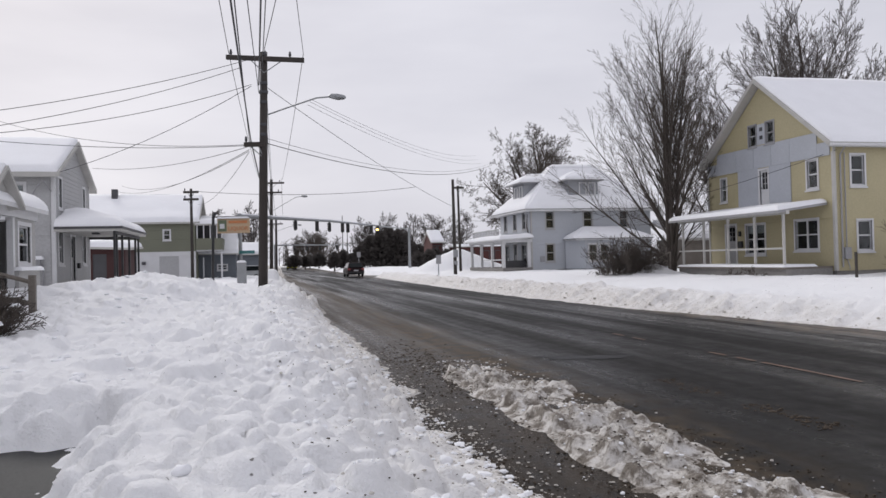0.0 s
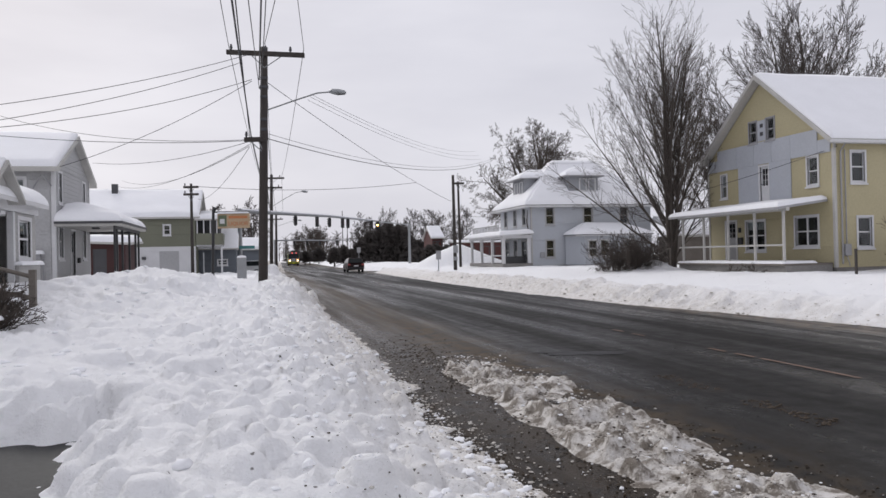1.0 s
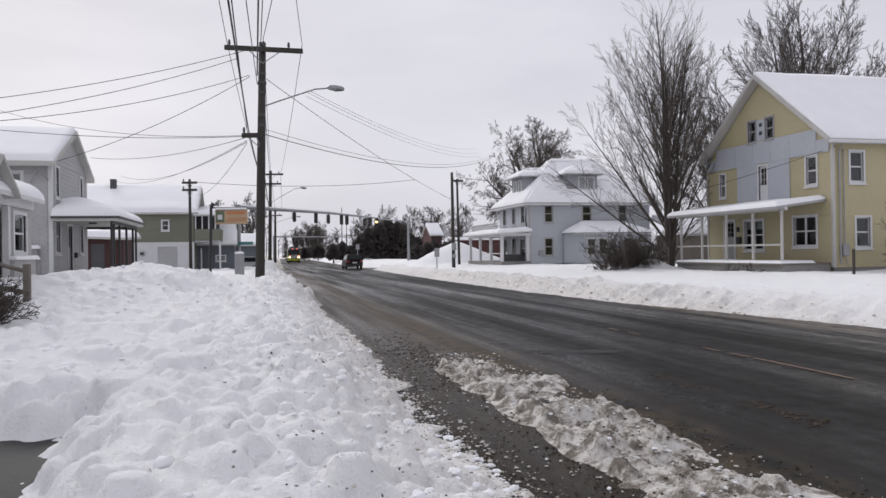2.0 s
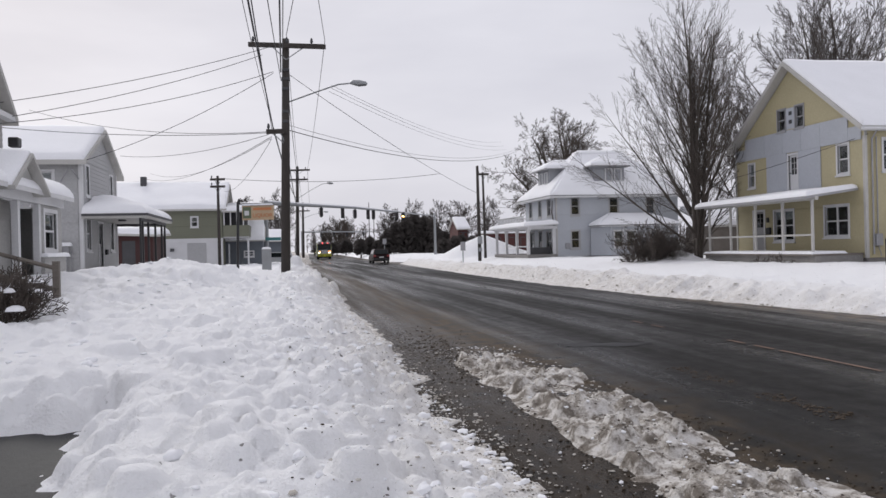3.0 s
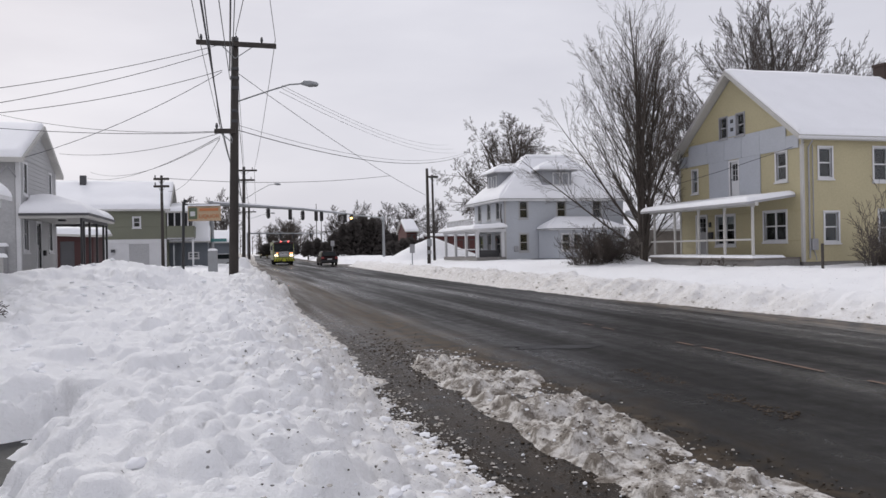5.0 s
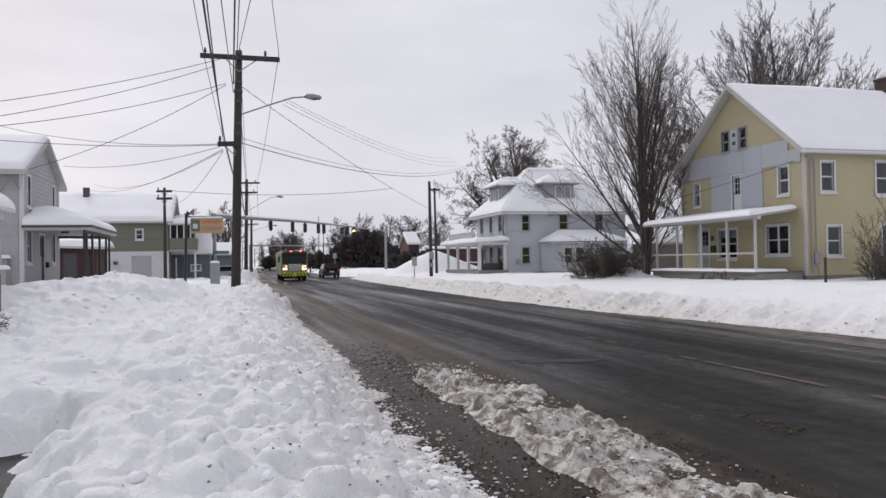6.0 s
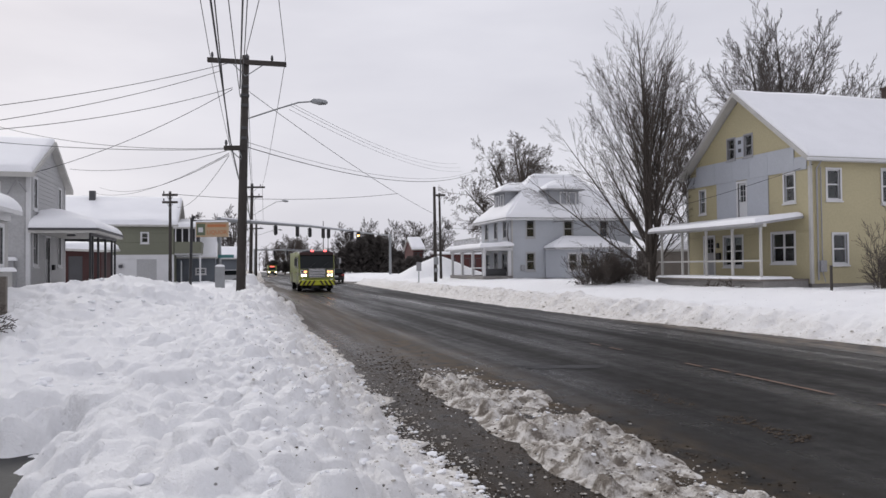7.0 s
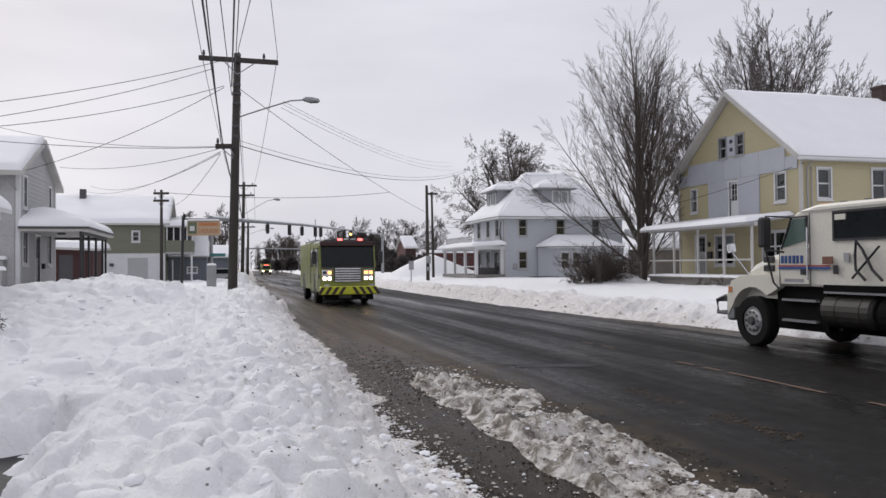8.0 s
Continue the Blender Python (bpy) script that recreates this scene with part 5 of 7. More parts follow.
# ---------------------------------------------------------------- trees and shrubs
class Wood:
    """Collects tapering limbs as one mesh."""

    def __init__(self):
        self.v, self.f = [], []

    def limb(self, pts, radii, sides):
        base = len(self.v)
        n = len(pts)
        for i, p in enumerate(pts):
            d = (pts[min(i + 1, n - 1)] - pts[max(i - 1, 0)]).normalized()
            u = d.cross(Vector((0.3, 0.2, 1)) if abs(d.z) < 0.9 else Vector((1, 0.1, 0))).normalized()
            w = d.cross(u)
            for k in range(sides):
                a = 2 * math.pi * k / sides
                self.v.append(p + (u * math.cos(a) + w * math.sin(a)) * radii[i])
        for i in range(n - 1):
            for k in range(sides):
                a, b = base + i * sides + k, base + i * sides + (k + 1) % sides
                self.f.append((a, b, b + sides, a + sides))

    def mesh(self, name, mat, origin):
        me = bpy.data.meshes.new(name)
        me.from_pydata([p - origin for p in self.v], [], self.f)
        me.materials.append(mat)
        me.polygons.foreach_set("use_smooth", [True] * len(me.polygons))
        return me


def grow(rnd, wood, p, d, length, r, depth, rule, out):
    """One limb and its side limbs. rule: curl, lift, children per level, child angle, child length, taper."""
    n = 7 if depth == 0 else 5 if depth == 1 else 4
    pts, dirs = [p.copy()], []
    for i in range(n):
        d = (d + Vector((rnd.gauss(0, 1), rnd.gauss(0, 1), rnd.gauss(0, 0.6))) * rule["curl"] + Vector((0, 0, rule["lift"]))).normalized()
        dirs.append(d.copy())
        pts.append(pts[-1] + d * (length / n))
    end = 0.12 if depth < rule["levels"] else 0.35
    radii = [max(rule["thin"], r * (1 - (1 - end) * i / n)) for i in range(n + 1)]
    out[0 if r > rule["split"] else 1].limb(pts, radii, 7 if r > 0.08 else 4 if r > 0.025 else 3)
    if depth >= rule["levels"]:
        return
    kids = rule["kids"][depth]
    for k in range(kids):
        t = rule["start"][depth] + (0.97 - rule["start"][depth]) * (k + rnd.random() * 0.8) / kids
        i = min(n - 1, int(t * n))
        q = pts[i].lerp(pts[i + 1], t * n - i)
        az = rnd.uniform(0, 2 * math.pi)
        side = dirs[i].cross(Vector((math.cos(az), math.sin(az), 0.3))).normalized()
        ang = radians(rule["angle"][depth] * rnd.uniform(0.7, 1.3))
        nd = (dirs[i] * math.cos(ang) + side * math.sin(ang)).normalized()
        ln = length * rule["ratio"][depth] * rnd.uniform(0.6, 1.15) * (1 - 0.45 * t)
        grow(rnd, wood, q, nd, ln, max(rule["thin"], radii[i] * rnd.uniform(0.34, 0.52)), depth + 1, rule, out)


def bare_tree(x, y, z, stems, rule, seed, label, name="tree", mats=None, category="tree", group=""):
    """stems: rows of lean azimuth, lean from upright in degrees, length, radius, height at which it leaves the ground."""
    rnd = random.Random(seed)
    mats = mats or (M_BARK, M_TWIG)
    h = thing(name, (x, y, z), label, category, group)
    out = (Wood(), Wood())
    for az, tilt, ln, r, up in stems:
        a, t = radians(az), radians(tilt)
        d = Vector((math.sin(t) * math.cos(a), math.sin(t) * math.sin(a), math.cos(t)))
        p = Vector((x, y, z + up)) + Vector((math.cos(a), math.sin(a), 0)) * 0.1
        grow(rnd, None, p, d, ln, r, 0, rule, out)
    o = Vector((x, y, z))
    for w, nm, mt in ((out[0], "trunk", mats[0]), (out[1], "crown", mats[1])):
        if w.v:
            ob = new(nm, w.mesh(nm, mt, o))
            ob.parent = h
    return h


def fan(count, seed, low, high, tilt, length, r, side=(0.0, 1.0, 1.0)):
    """A straight leader's limbs: upswept, long and wide below, short and steep above. side: an azimuth, and how much further limbs reach that way and the other way."""
    rnd = random.Random(seed)
    out = []
    for k in range(count):
        t = (k + rnd.random()) / count
        az = (k * 137.5 + rnd.uniform(-20, 20)) % 360
        c = 0.5 + 0.5 * math.cos(radians(az - side[0]))
        reach = side[2] + (side[1] - side[2]) * c
        ang = (tilt[0] + (tilt[1] - tilt[0]) * t) * rnd.uniform(0.75, 1.2) * reach
        out.append((az, ang, (length[0] + (length[1] - length[0]) * t) * rnd.uniform(0.85, 1.08) * (0.6 + 0.4 * reach), r * (1.05 - 0.55 * t) * rnd.uniform(0.8, 1.1), low + (high - low) * t))
    return out


VASE = dict(curl=0.022, lift=0.022, levels=3, kids=(15, 7, 4), start=(0.12, 0.1, 0.1), angle=(24, 26, 28), ratio=(0.40, 0.46, 0.5), thin=0.0055, split=0.045)
stems = [(20, 1.0, 14.2, 0.19, 0.0), (190, 4.0, 13.0, 0.14, 0.2), (320, 4.0, 12.6, 0.13, 0.2), (250, 7.0, 11.6, 0.10, 0.3)]
bare_tree(22.06, 36.75, 0.35, stems + fan(36, 4, 0.7, 8.6, (46, 18), (8.6, 5.0), 0.08, (160, 1.08, 0.66)), VASE, 5, "tall bare many-stemmed tree with upswept grey branches")

BEHIND = dict(curl=0.03, lift=0.025, levels=3, kids=(14, 7, 5), start=(0.15, 0.12, 0.15), angle=(28, 28, 30), ratio=(0.42, 0.46, 0.5), thin=0.011, split=0.06)
bare_tree(39.2, 47.0, 0.3, [(0, 2, 18.2, 0.34, 0.0), (200, 6, 16.0, 0.22, 1.5)] + fan(34, 8, 3.5, 11.5, (48, 22), (11.5, 7.6), 0.14), BEHIND, 8, "large bare tree rising behind the yellow house", mats=(M_BARK, M_FARTWIG))
bare_tree(44.6, 45.5, 0.3, [(0, 4, 12.0, 0.3, 0.0), (120, 18, 9.6, 0.2, 3.6), (250, 25, 9.0, 0.2, 4.0), (40, 30, 9.0, 0.2, 3.6), (320, 20, 10, 0.2, 4.4)], dict(BEHIND, curl=0.09, lift=0.012, angle=(42, 42, 40)), 9, "bare spreading tree behind the yellow house", mats=(M_BARK, M_FARTWIG))
bare_tree(34.4, 50.0, 0.3, [(0, 2, 11.5, 0.24, 0.0)] + fan(14, 10, 2.0, 6.5, (40, 20), (7.5, 5.0), 0.11), BEHIND, 10, "bare tree with fine twigs behind the yard", mats=(M_BARK, M_FARTWIG))
OAK = dict(curl=0.10, lift=0.012, levels=4, kids=(9, 9, 6, 4), start=(0.3, 0.2, 0.2, 0.2), angle=(42, 44, 44, 42), ratio=(0.55, 0.55, 0.52, 0.5), thin=0.012, split=0.07)
bare_tree(27.6, 70.3, 0.3, [(100, 3, 8.4, 0.5, 0.0), (175, 28, 8.4, 0.3, 3.4), (185, 44, 8.0, 0.26, 3.2), (200, 58, 6.6, 0.22, 3.0), (20, 20, 8.6, 0.3, 4.2), (350, 34, 6.4, 0.24, 4.2), (90, 12, 8.8, 0.28, 4.6), (270, 18, 8.6, 0.24, 4.6), (180, 12, 8.8, 0.28, 4.6), (0, 6, 9.0, 0.25, 4.8)], OAK, 21, "old bare oak with crooked spreading limbs")

SHRUB = dict(curl=0.10, lift=0.02, levels=2, kids=(7, 5), start=(0.1, 0.15), angle=(34, 38), ratio=(0.55, 0.55), thin=0.008, split=0.5)


def shrub(x, y, z, count, size, tilt, seed, label, rule=SHRUB):
    rnd = random.Random(seed)
    st = [(rnd.uniform(0, 360), rnd.uniform(2, tilt), size * rnd.uniform(0.55, 1.0), rnd.uniform(0.012, 0.022), 0.0) for _ in range(count)]
    bare_tree(x, y, z, st, rule, seed, label, "shrub", (M_TWIG, M_TWIG), "shrub", "shrubs")


for dx, dy, s in ((0, 0, 2.5), (-0.9, 0.5, 2.1), (0.8, 0.2, 2.2), (0.3, 0.9, 2.3), (1.5, 0.8, 2.0)):
    shrub(19.0 + dx, 35.5 + dy, 0.4, 26, s, 55, 31 + int(dx * 10), "dense bare brown shrub by the tree")
shrub(25.2, 24.7, 0.4, 9, 3.6, 38, 41, "thin bare shrub beside the yellow house")
shrub(26.2, 25.2, 0.4, 26, 1.9, 50, 42, "low tangled bare shrub against the wall")
for k, (x, y) in enumerate(((20.9, 29.6), (20.9, 28.2), (19.3, 39.5), (18.6, 38.2))):
    shrub(x, y, 0.4, 7, 0.7, 50, 50 + k, "small dead stalks poking through the snow")
for k, (x, y) in enumerate(((-5.5, 16.2), (-5.2, 17.0), (-5.8, 17.7), (-5.0, 15.6))):
    shrub(x, y, 0.3, 34, 1.25, 60, 60 + k, "snow-dusted clipped shrub beside the porch steps")
    rs = random.Random(70 + k)
    for j in range(9):
        a, rr = rs.uniform(0, 6.28), rs.uniform(0, 0.5)
        px, py, pz = x + rr * math.cos(a), y + rr * math.sin(a), 0.85 + rs.uniform(-0.25, 0.35)
        lone("snow_clump", snow_sheet((px - 0.14, py - 0.12, pz), (px + 0.14, py - 0.12, pz), (px + 0.14, py + 0.12, pz), (px - 0.14, py + 0.12, pz), 0.08, 6, 6, 0.12, j), M_SNOW, "small clump of snow on the shrub's twigs", "snow", "snow on shrubs", smooth=True)


def conifer(x, y, height, radius, seed):
    """A trunk with whorls of drooping needled boughs."""
    rnd = random.Random(seed)
    h = thing("conifer", (x, y, 0), "conifer-shaped filler for the dark thicket beyond the crossing", "tree", "conifers")
    part("trunk", tubes(([(x, y, 0), (x, y, height * 0.9)], [0.18, 0.04])), M_BARK, h)
    v, f = [], []
    for k in range(int(height * 150)):
        t = rnd.random() ** 0.8
        z = 0.3 + (height - 0.4) * t
        r = radius * (1 - t ** 2.6) ** 0.7 * rnd.uniform(0.4, 1.15)
        a = rnd.uniform(0, 6.283)
        tip = Vector((r * math.cos(a), r * math.sin(a), z + 0.25 * r + rnd.uniform(0, 0.5)))
        side = Vector((-math.sin(a), math.cos(a), rnd.uniform(-0.5, 0.5))) * (0.06 + 0.09 * r)
        root = Vector((0.35 * tip.x, 0.35 * tip.y, z + 0.2))
        b = len(v)
        v += [root, tip * 1.0 + Vector((0, 0, 0.05)), tip.lerp(root, 0.4) + side, tip.lerp(root, 0.45) - side, tip.lerp(root, 0.4) + Vector((0, 0, 0.25))]
        f += [(b, b + 2, b + 1), (b, b + 1, b + 3), (b, b + 4, b + 2), (b + 4, b + 1, b + 2), (b + 4, b + 3, b + 1), (b, b + 3, b + 4)]
    me = bpy.data.meshes.new("crown")
    me.from_pydata(v, [], f)
    me.materials.append(M_CONIFER)
    ob = new("crown", me)
    ob.parent = h


# filler for a dark bare thicket; low ones near y 200 replace buildings
for k, (x, y, hh, r) in enumerate(((19.0, 139, 4.6, 2.0), (20.6, 138, 6.2, 2.2), (22.4, 137, 7.0, 2.4), (24.2, 138, 7.9, 2.4), (25.8, 137, 7.4, 2.4), (27.2, 138, 6.6, 2.3), (28.4, 139, 5.4, 2.0), (30.2, 140, 4.4, 2.0), (32.0, 139, 4.0, 2.0), (23.3, 141, 7.2, 2.4), (26.6, 141, 7.0, 2.4), (14.3, 140, 3.3, 1.5), (16.1, 141, 3.7, 1.4), (17.4, 140, 3.0, 1.3), (9.5, 192, 3.4, 2.4), (12.5, 196, 3.2, 2.2), (16.5, 202, 4.0, 2.4), (20.5, 200, 4.0, 2.4), (14.4, 206, 3.4, 2.2), (24.2, 112, 2.6, 1.5), (25.6, 111, 3.0, 1.6), (27.0, 112, 3.2, 1.6), (28.4, 111, 3.0, 1.5))):
    conifer(x, y, hh, r, 100 + k)
FAR = dict(curl=0.07, lift=0.03, levels=3, kids=(11, 9, 7), start=(0.25, 0.2, 0.2), angle=(38, 38, 38), ratio=(0.5, 0.5, 0.5), thin=0.022, split=0.12)
for k, (x, y, hh) in enumerate(((16.0, 232, 9.5), (19.5, 236, 10.0), (12.5, 238, 8.5), (17.6, 228, 9.0))):
    bare_tree(x, y, 0, [(j * 72, 8 + 14 * (j % 3), hh * (1 - 0.08 * (j % 3)), 0.22, 0.6) for j in range(6)], FAR, 130 + k, "distant bare tree with a dense round crown", mats=(M_BARK, M_TWIG))
for k, (x, y, hh) in enumerate(((24, 150, 9.5), (30, 148, 9.0), (33, 140, 8.0), (20.5, 146, 8.5), (36, 152, 9.5), (0.0, 113, 8.5), (-7, 130, 9), (42, 150, 9.5))):
    bare_tree(x, y, 0, [(j * 100, 6 + 10 * (j % 3), hh * (1 - 0.12 * (j % 3)), 0.14, 0.6) for j in range(4)], FAR, 150 + k, "slender bare tree beyond the crossing", mats=(M_BARK, M_FARTWIG))


def far_woods():
    """The bare wood on the skyline."""
    rnd = random.Random(77)
    w = Wood()
    for k in range(420):
        x = rnd.uniform(-330, 340)
        y = 420 + rnd.uniform(-40, 60) - 0.12 * abs(x)
        hh = rnd.uniform(7, 13) + 3 * math.sin(x * 0.03)
        top = Vector((x + rnd.uniform(-1, 1), y, hh))
        w.limb([Vector((x, y, -0.5)), top], [0.3, 0.08], 3)
        for j in range(13):
            t = rnd.uniform(0.25, 1)
            q = Vector((x, y, 0)).lerp(top, t)
            a = rnd.uniform(0, 6.28)
            l2 = hh * rnd.uniform(0.15, 0.34)
            w.limb([q, q + Vector((math.cos(a) * l2 * 0.8, math.sin(a) * l2 * 0.4, l2 * rnd.uniform(0.1, 0.7)))], [0.16, 0.05], 3)
    ob = new("far_woods", w.mesh("far_woods", M_FARTWIG, Vector((0, 0, 0))))
    tagged(ob, "bare woods along the skyline, haze put into their colour", "woods", kind="stuff")


far_woods()


# ---------------------------------------------------------------- buildings by the crossing
def green_building():
    h = thing("building", (-10.5, 74, 0.4), "two-storey shop with olive green upper storey and white ground floor", "building")
    Y, X0, X1 = 69.0, -16.0, -5.0
    up = [(-7.6, -7.1, 4.05, 4.85), (-12.6, -12.0, 4.05, 4.85)]
    part("wall", clad("y", Y, -1, X0, X1, 3.0, 5.45, up, None, 0.18), M_GREEN, h, "olive green upper wall")
    low = [(-8.0, -6.4, 0.6, 2.6)]
    part("wall", clad("y", Y, -1, X0, X1, 0.2, 3.0, low, None, 0.25), M_WHITE, h, "white lower wall")
    part("wall", clad("x", X1, 1, Y + 0.16, 80, 0.2, 5.45, (), None, 0.2), M_GREEN, h)
    part("wall", clad("x", X0, -1, Y + 0.16, 80, 0.2, 5.45, (), None, 0.2), M_GREEN, h)
    part("wall", clad("y", 80, 1, X0 + 0.2, X1 - 0.2, 0.2, 5.45, (), None, 0.3), M_GREEN, h)
    for a, b, p, q in up:
        window(h, "y", Y, -1, a, b, p, q, M_WHITE, 0.1)
    bm = bmesh.new()
    face_box(bm, "y", Y, -1, -8.0, -6.4, 0.6, 2.6, -0.1, -0.03)
    part("garage_door", bm, M_WHITESIDING, h, "white garage door")
    part("fascia", boxes((X0 - 0.4, X1 + 0.4, Y - 0.35, Y - 0.25, 5.4, 5.6)), M_WHITE, h)
    roof_plane(h, ((X0 - 0.4, Y - 0.4, 5.55), (X1 + 0.4, Y - 0.4, 5.55), (X1 + 0.4, 74.6, 8.2), (X0 - 0.4, 74.6, 8.2)), M_SHINGLE, 0.15, 0.3, 3)
    roof_plane(h, ((X0 - 0.4, 74.6, 8.2), (X1 + 0.4, 74.6, 8.2), (X1 + 0.4, 80.4, 5.55), (X0 - 0.4, 80.4, 5.55)), M_SHINGLE, 0.15, 0.3, 4)
    part("chimney", boxes((-12.5, -12.0, 73.4, 73.9, 7.4, 8.85)), M_DARKTRIM, h, "dark stub chimney")
    part("vent_pipe", tubes(([(-10.3, 71.4, 6.5), (-10.3, 71.4, 7.0)], 0.06)), M_DARKTRIM, h)
    # glazed upper porch on the corner
    bx0, bx1 = -4.95, -2.75
    part("balcony_wall", boxes((bx0, bx1, Y - 0.1, Y + 0.05, 3.1, 4.1), (bx1 - 0.1, bx1 + 0.05, Y + 0.06, 75, 3.1, 4.1)), M_GREEN, h)
    for x in (bx0 + 0.05, bx0 + 0.6, bx0 + 1.15, bx0 + 1.7, bx1 - 0.06):
        part("balcony_post", boxes((x, x + 0.1, Y - 0.06, Y + 0.04, 4.1, 5.35)), M_WHITE, h)
    # solid near-black block standing in for the dark behind the posts
    part("balcony_darkness", boxes((bx0, bx1 - 0.3, Y + 0.7, 75, 3.1, 5.35)), M_ROOM, h)
    part("balcony_floor", boxes((bx0, bx1, Y - 0.1, 75, 2.95, 3.09)), M_WHITESIDING, h)
    part("porch_post", boxes((bx1 - 0.15, bx1, Y - 0.05, Y + 0.1, 0.2, 2.95)), M_WHITE, h)
    q = ((bx0 - 0.1, Y - 0.4, 5.36), (bx1 + 0.3, Y - 0.4, 5.36), (bx1 + 0.3, 76, 6.2), (bx0 - 0.1, 76, 6.2))
    roof_plane(h, q, M_SHINGLE, 0.14, 0.3, 6)
    part("outside_lamp", boxes((-9.4, -9.1, Y - 0.3, Y - 0.03, 1.9, 2.15)), M_DARKTRIM, h)


green_building()
sh = thing("shed", (-3.3, 74, 0.4), "low blue-grey shed with snowy roof", "shed")
part("wall", clad("y", 72.0, -1, -5.2, -1.7, 0.2, 2.75, [(-3.3, -2.5, 1.3, 1.75)], None, 0.15), M_BLUEGREY, sh)
part("wall", clad("x", -1.7, 1, 72.16, 77, 0.2, 2.75, (), None, 0.15), M_BLUEGREY, sh)
part("back_wall", boxes((-5.2, -1.9, 76.8, 77, 0.2, 2.75), (-5.2, -5.04, 72.2, 76.8, 0.2, 2.75)), M_BLUEGREY, sh)
window(sh, "y", 72.0, -1, -3.3, -2.5, 1.3, 1.75, M_WHITE, 0.08)
roof_plane(sh, ((-5.4, 71.6, 2.8), (-1.4, 71.6, 2.8), (-1.4, 75, 4.6), (-5.4, 75, 4.6)), M_SHINGLE, 0.12, 0.3, 2)
roof_plane(sh, ((-5.4, 75, 4.6), (-1.4, 75, 4.6), (-1.4, 77.5, 3.0), (-5.4, 77.5, 3.0)), M_SHINGLE, 0.12, 0.3, 3)
st = thing("shed", (1.0, 98, 0.2), "blue-grey workshop with snowy roof past the crossing", "shed")
part("wall", boxes((-6.0, 0.6, 97, 102, 0.0, 3.0)), M_BLUEGREY, st)
roof_plane(st, ((-6.3, 96.6, 3.0), (0.9, 96.6, 3.0), (0.9, 99.5, 4.3), (-6.3, 99.5, 4.3)), M_SHINGLE, 0.12, 0.3, 2)
roof_plane(st, ((-6.3, 99.5, 4.3), (0.9, 99.5, 4.3), (0.9, 102.4, 3.0), (-6.3, 102.4, 3.0)), M_SHINGLE, 0.12, 0.3, 5)

bs = thing("shed", (35, 55, 0.4), "brown shed with snowy roof behind the yard", "shed")
part("wall", clad("y", 53.0, -1, 33.0, 38.0, 0.2, 2.9, (), None, 0.2), M_OLDWOOD, bs)
part("wall", clad("x", 33.0, -1, 53.16, 57.0, 0.2, 2.9, (), None, 0.2), M_OLDWOOD, bs)
part("back_wall", boxes((33.2, 38, 56.8, 57, 0.2, 2.9)), M_OLDWOOD, bs)
roof_plane(bs, ((32.6, 52.6, 2.9), (38.4, 52.6, 2.9), (38.4, 57.4, 4.4), (32.6, 57.4, 4.4)), M_SHINGLE, 0.15, 0.3, 4)

gar = thing("garage", (-10.5, 60, 0.4), "dark red garage with snowy flat roof between the houses", "garage")
part("wall", clad("y", 57.0, -1, -12.5, -8.9, 0.2, 3.2, [(-11.0, -10.1, 0.6, 2.7)], None, 0.2), M_DARKRED, gar)
part("wall", clad("x", -8.9, 1, 57.16, 62, 0.2, 3.2, (), None, 0.2), M_DARKRED, gar)
part("back_wall", boxes((-12.5, -9.1, 61.8, 62, 0.2, 3.2), (-12.5, -12.3, 57.2, 61.8, 0.2, 3.2)), M_DARKRED, gar)
bm = bmesh.new()
face_box(bm, "y", 57.0, -1, -11.0, -10.1, 0.6, 2.7, -0.1, -0.04)
part("door", bm, M_DARKTRIM, gar)
roof_plane(gar, ((-12.9, 56.4, 3.3), (-8.4, 56.4, 3.1), (-8.4, 62.4, 3.3), (-12.9, 62.4, 3.5)), M_SHINGLE, 0.15, 0.45, 4, 0.6)

barn = thing("house", (28.5, 118, 0.2), "dark red brick house with snowy roof past the crossing", "house")
part("wall", boxes((27.3, 29.0, 116, 122, 0.0, 4.6)), M_BRICK, barn)
bm = bmesh.new()
prism(bm, [(27.3, 116.2, 4.6), (27.3, 121.8, 4.6), (27.3, 119, 6.2)], (1.7, 0, 0))
part("gable", bm, M_BRICK, barn)
roof_plane(barn, ((27.0, 115.6, 4.5), (29.3, 115.6, 4.5), (29.3, 119, 6.3), (27.0, 119, 6.3)), M_SHINGLE, 0.15, 0.3, 2)
roof_plane(barn, ((27.0, 119, 6.3), (29.3, 119, 6.3), (29.3, 122.4, 4.5), (27.0, 122.4, 4.5)), M_SHINGLE, 0.15, 0.3, 3)
for x in (27.5, 28.3):
    window(barn, "y", 115.98, -1, x, x + 0.5, 2.8, 3.9, M_DARKTRIM, 0.1)
wing = thing("building", (35, 112, 0.2), "long low red brick building with snowy flat roof", "building")
part("wall", boxes((30.6, 44, 112, 118, 0.0, 3.6)), M_BRICK, wing)
roof_plane(wing, ((30.4, 111.7, 3.65), (44.2, 111.7, 3.65), (44.2, 118.2, 3.8), (30.4, 118.2, 3.8)), M_SHINGLE, 0.1, 0.3, 2)
for k in range(5):
    window(wing, "y", 111.98, -1, 31.6 + 2.4 * k, 33.0 + 2.4 * k, 1.4, 2.9, M_DARKTRIM, 0.1)
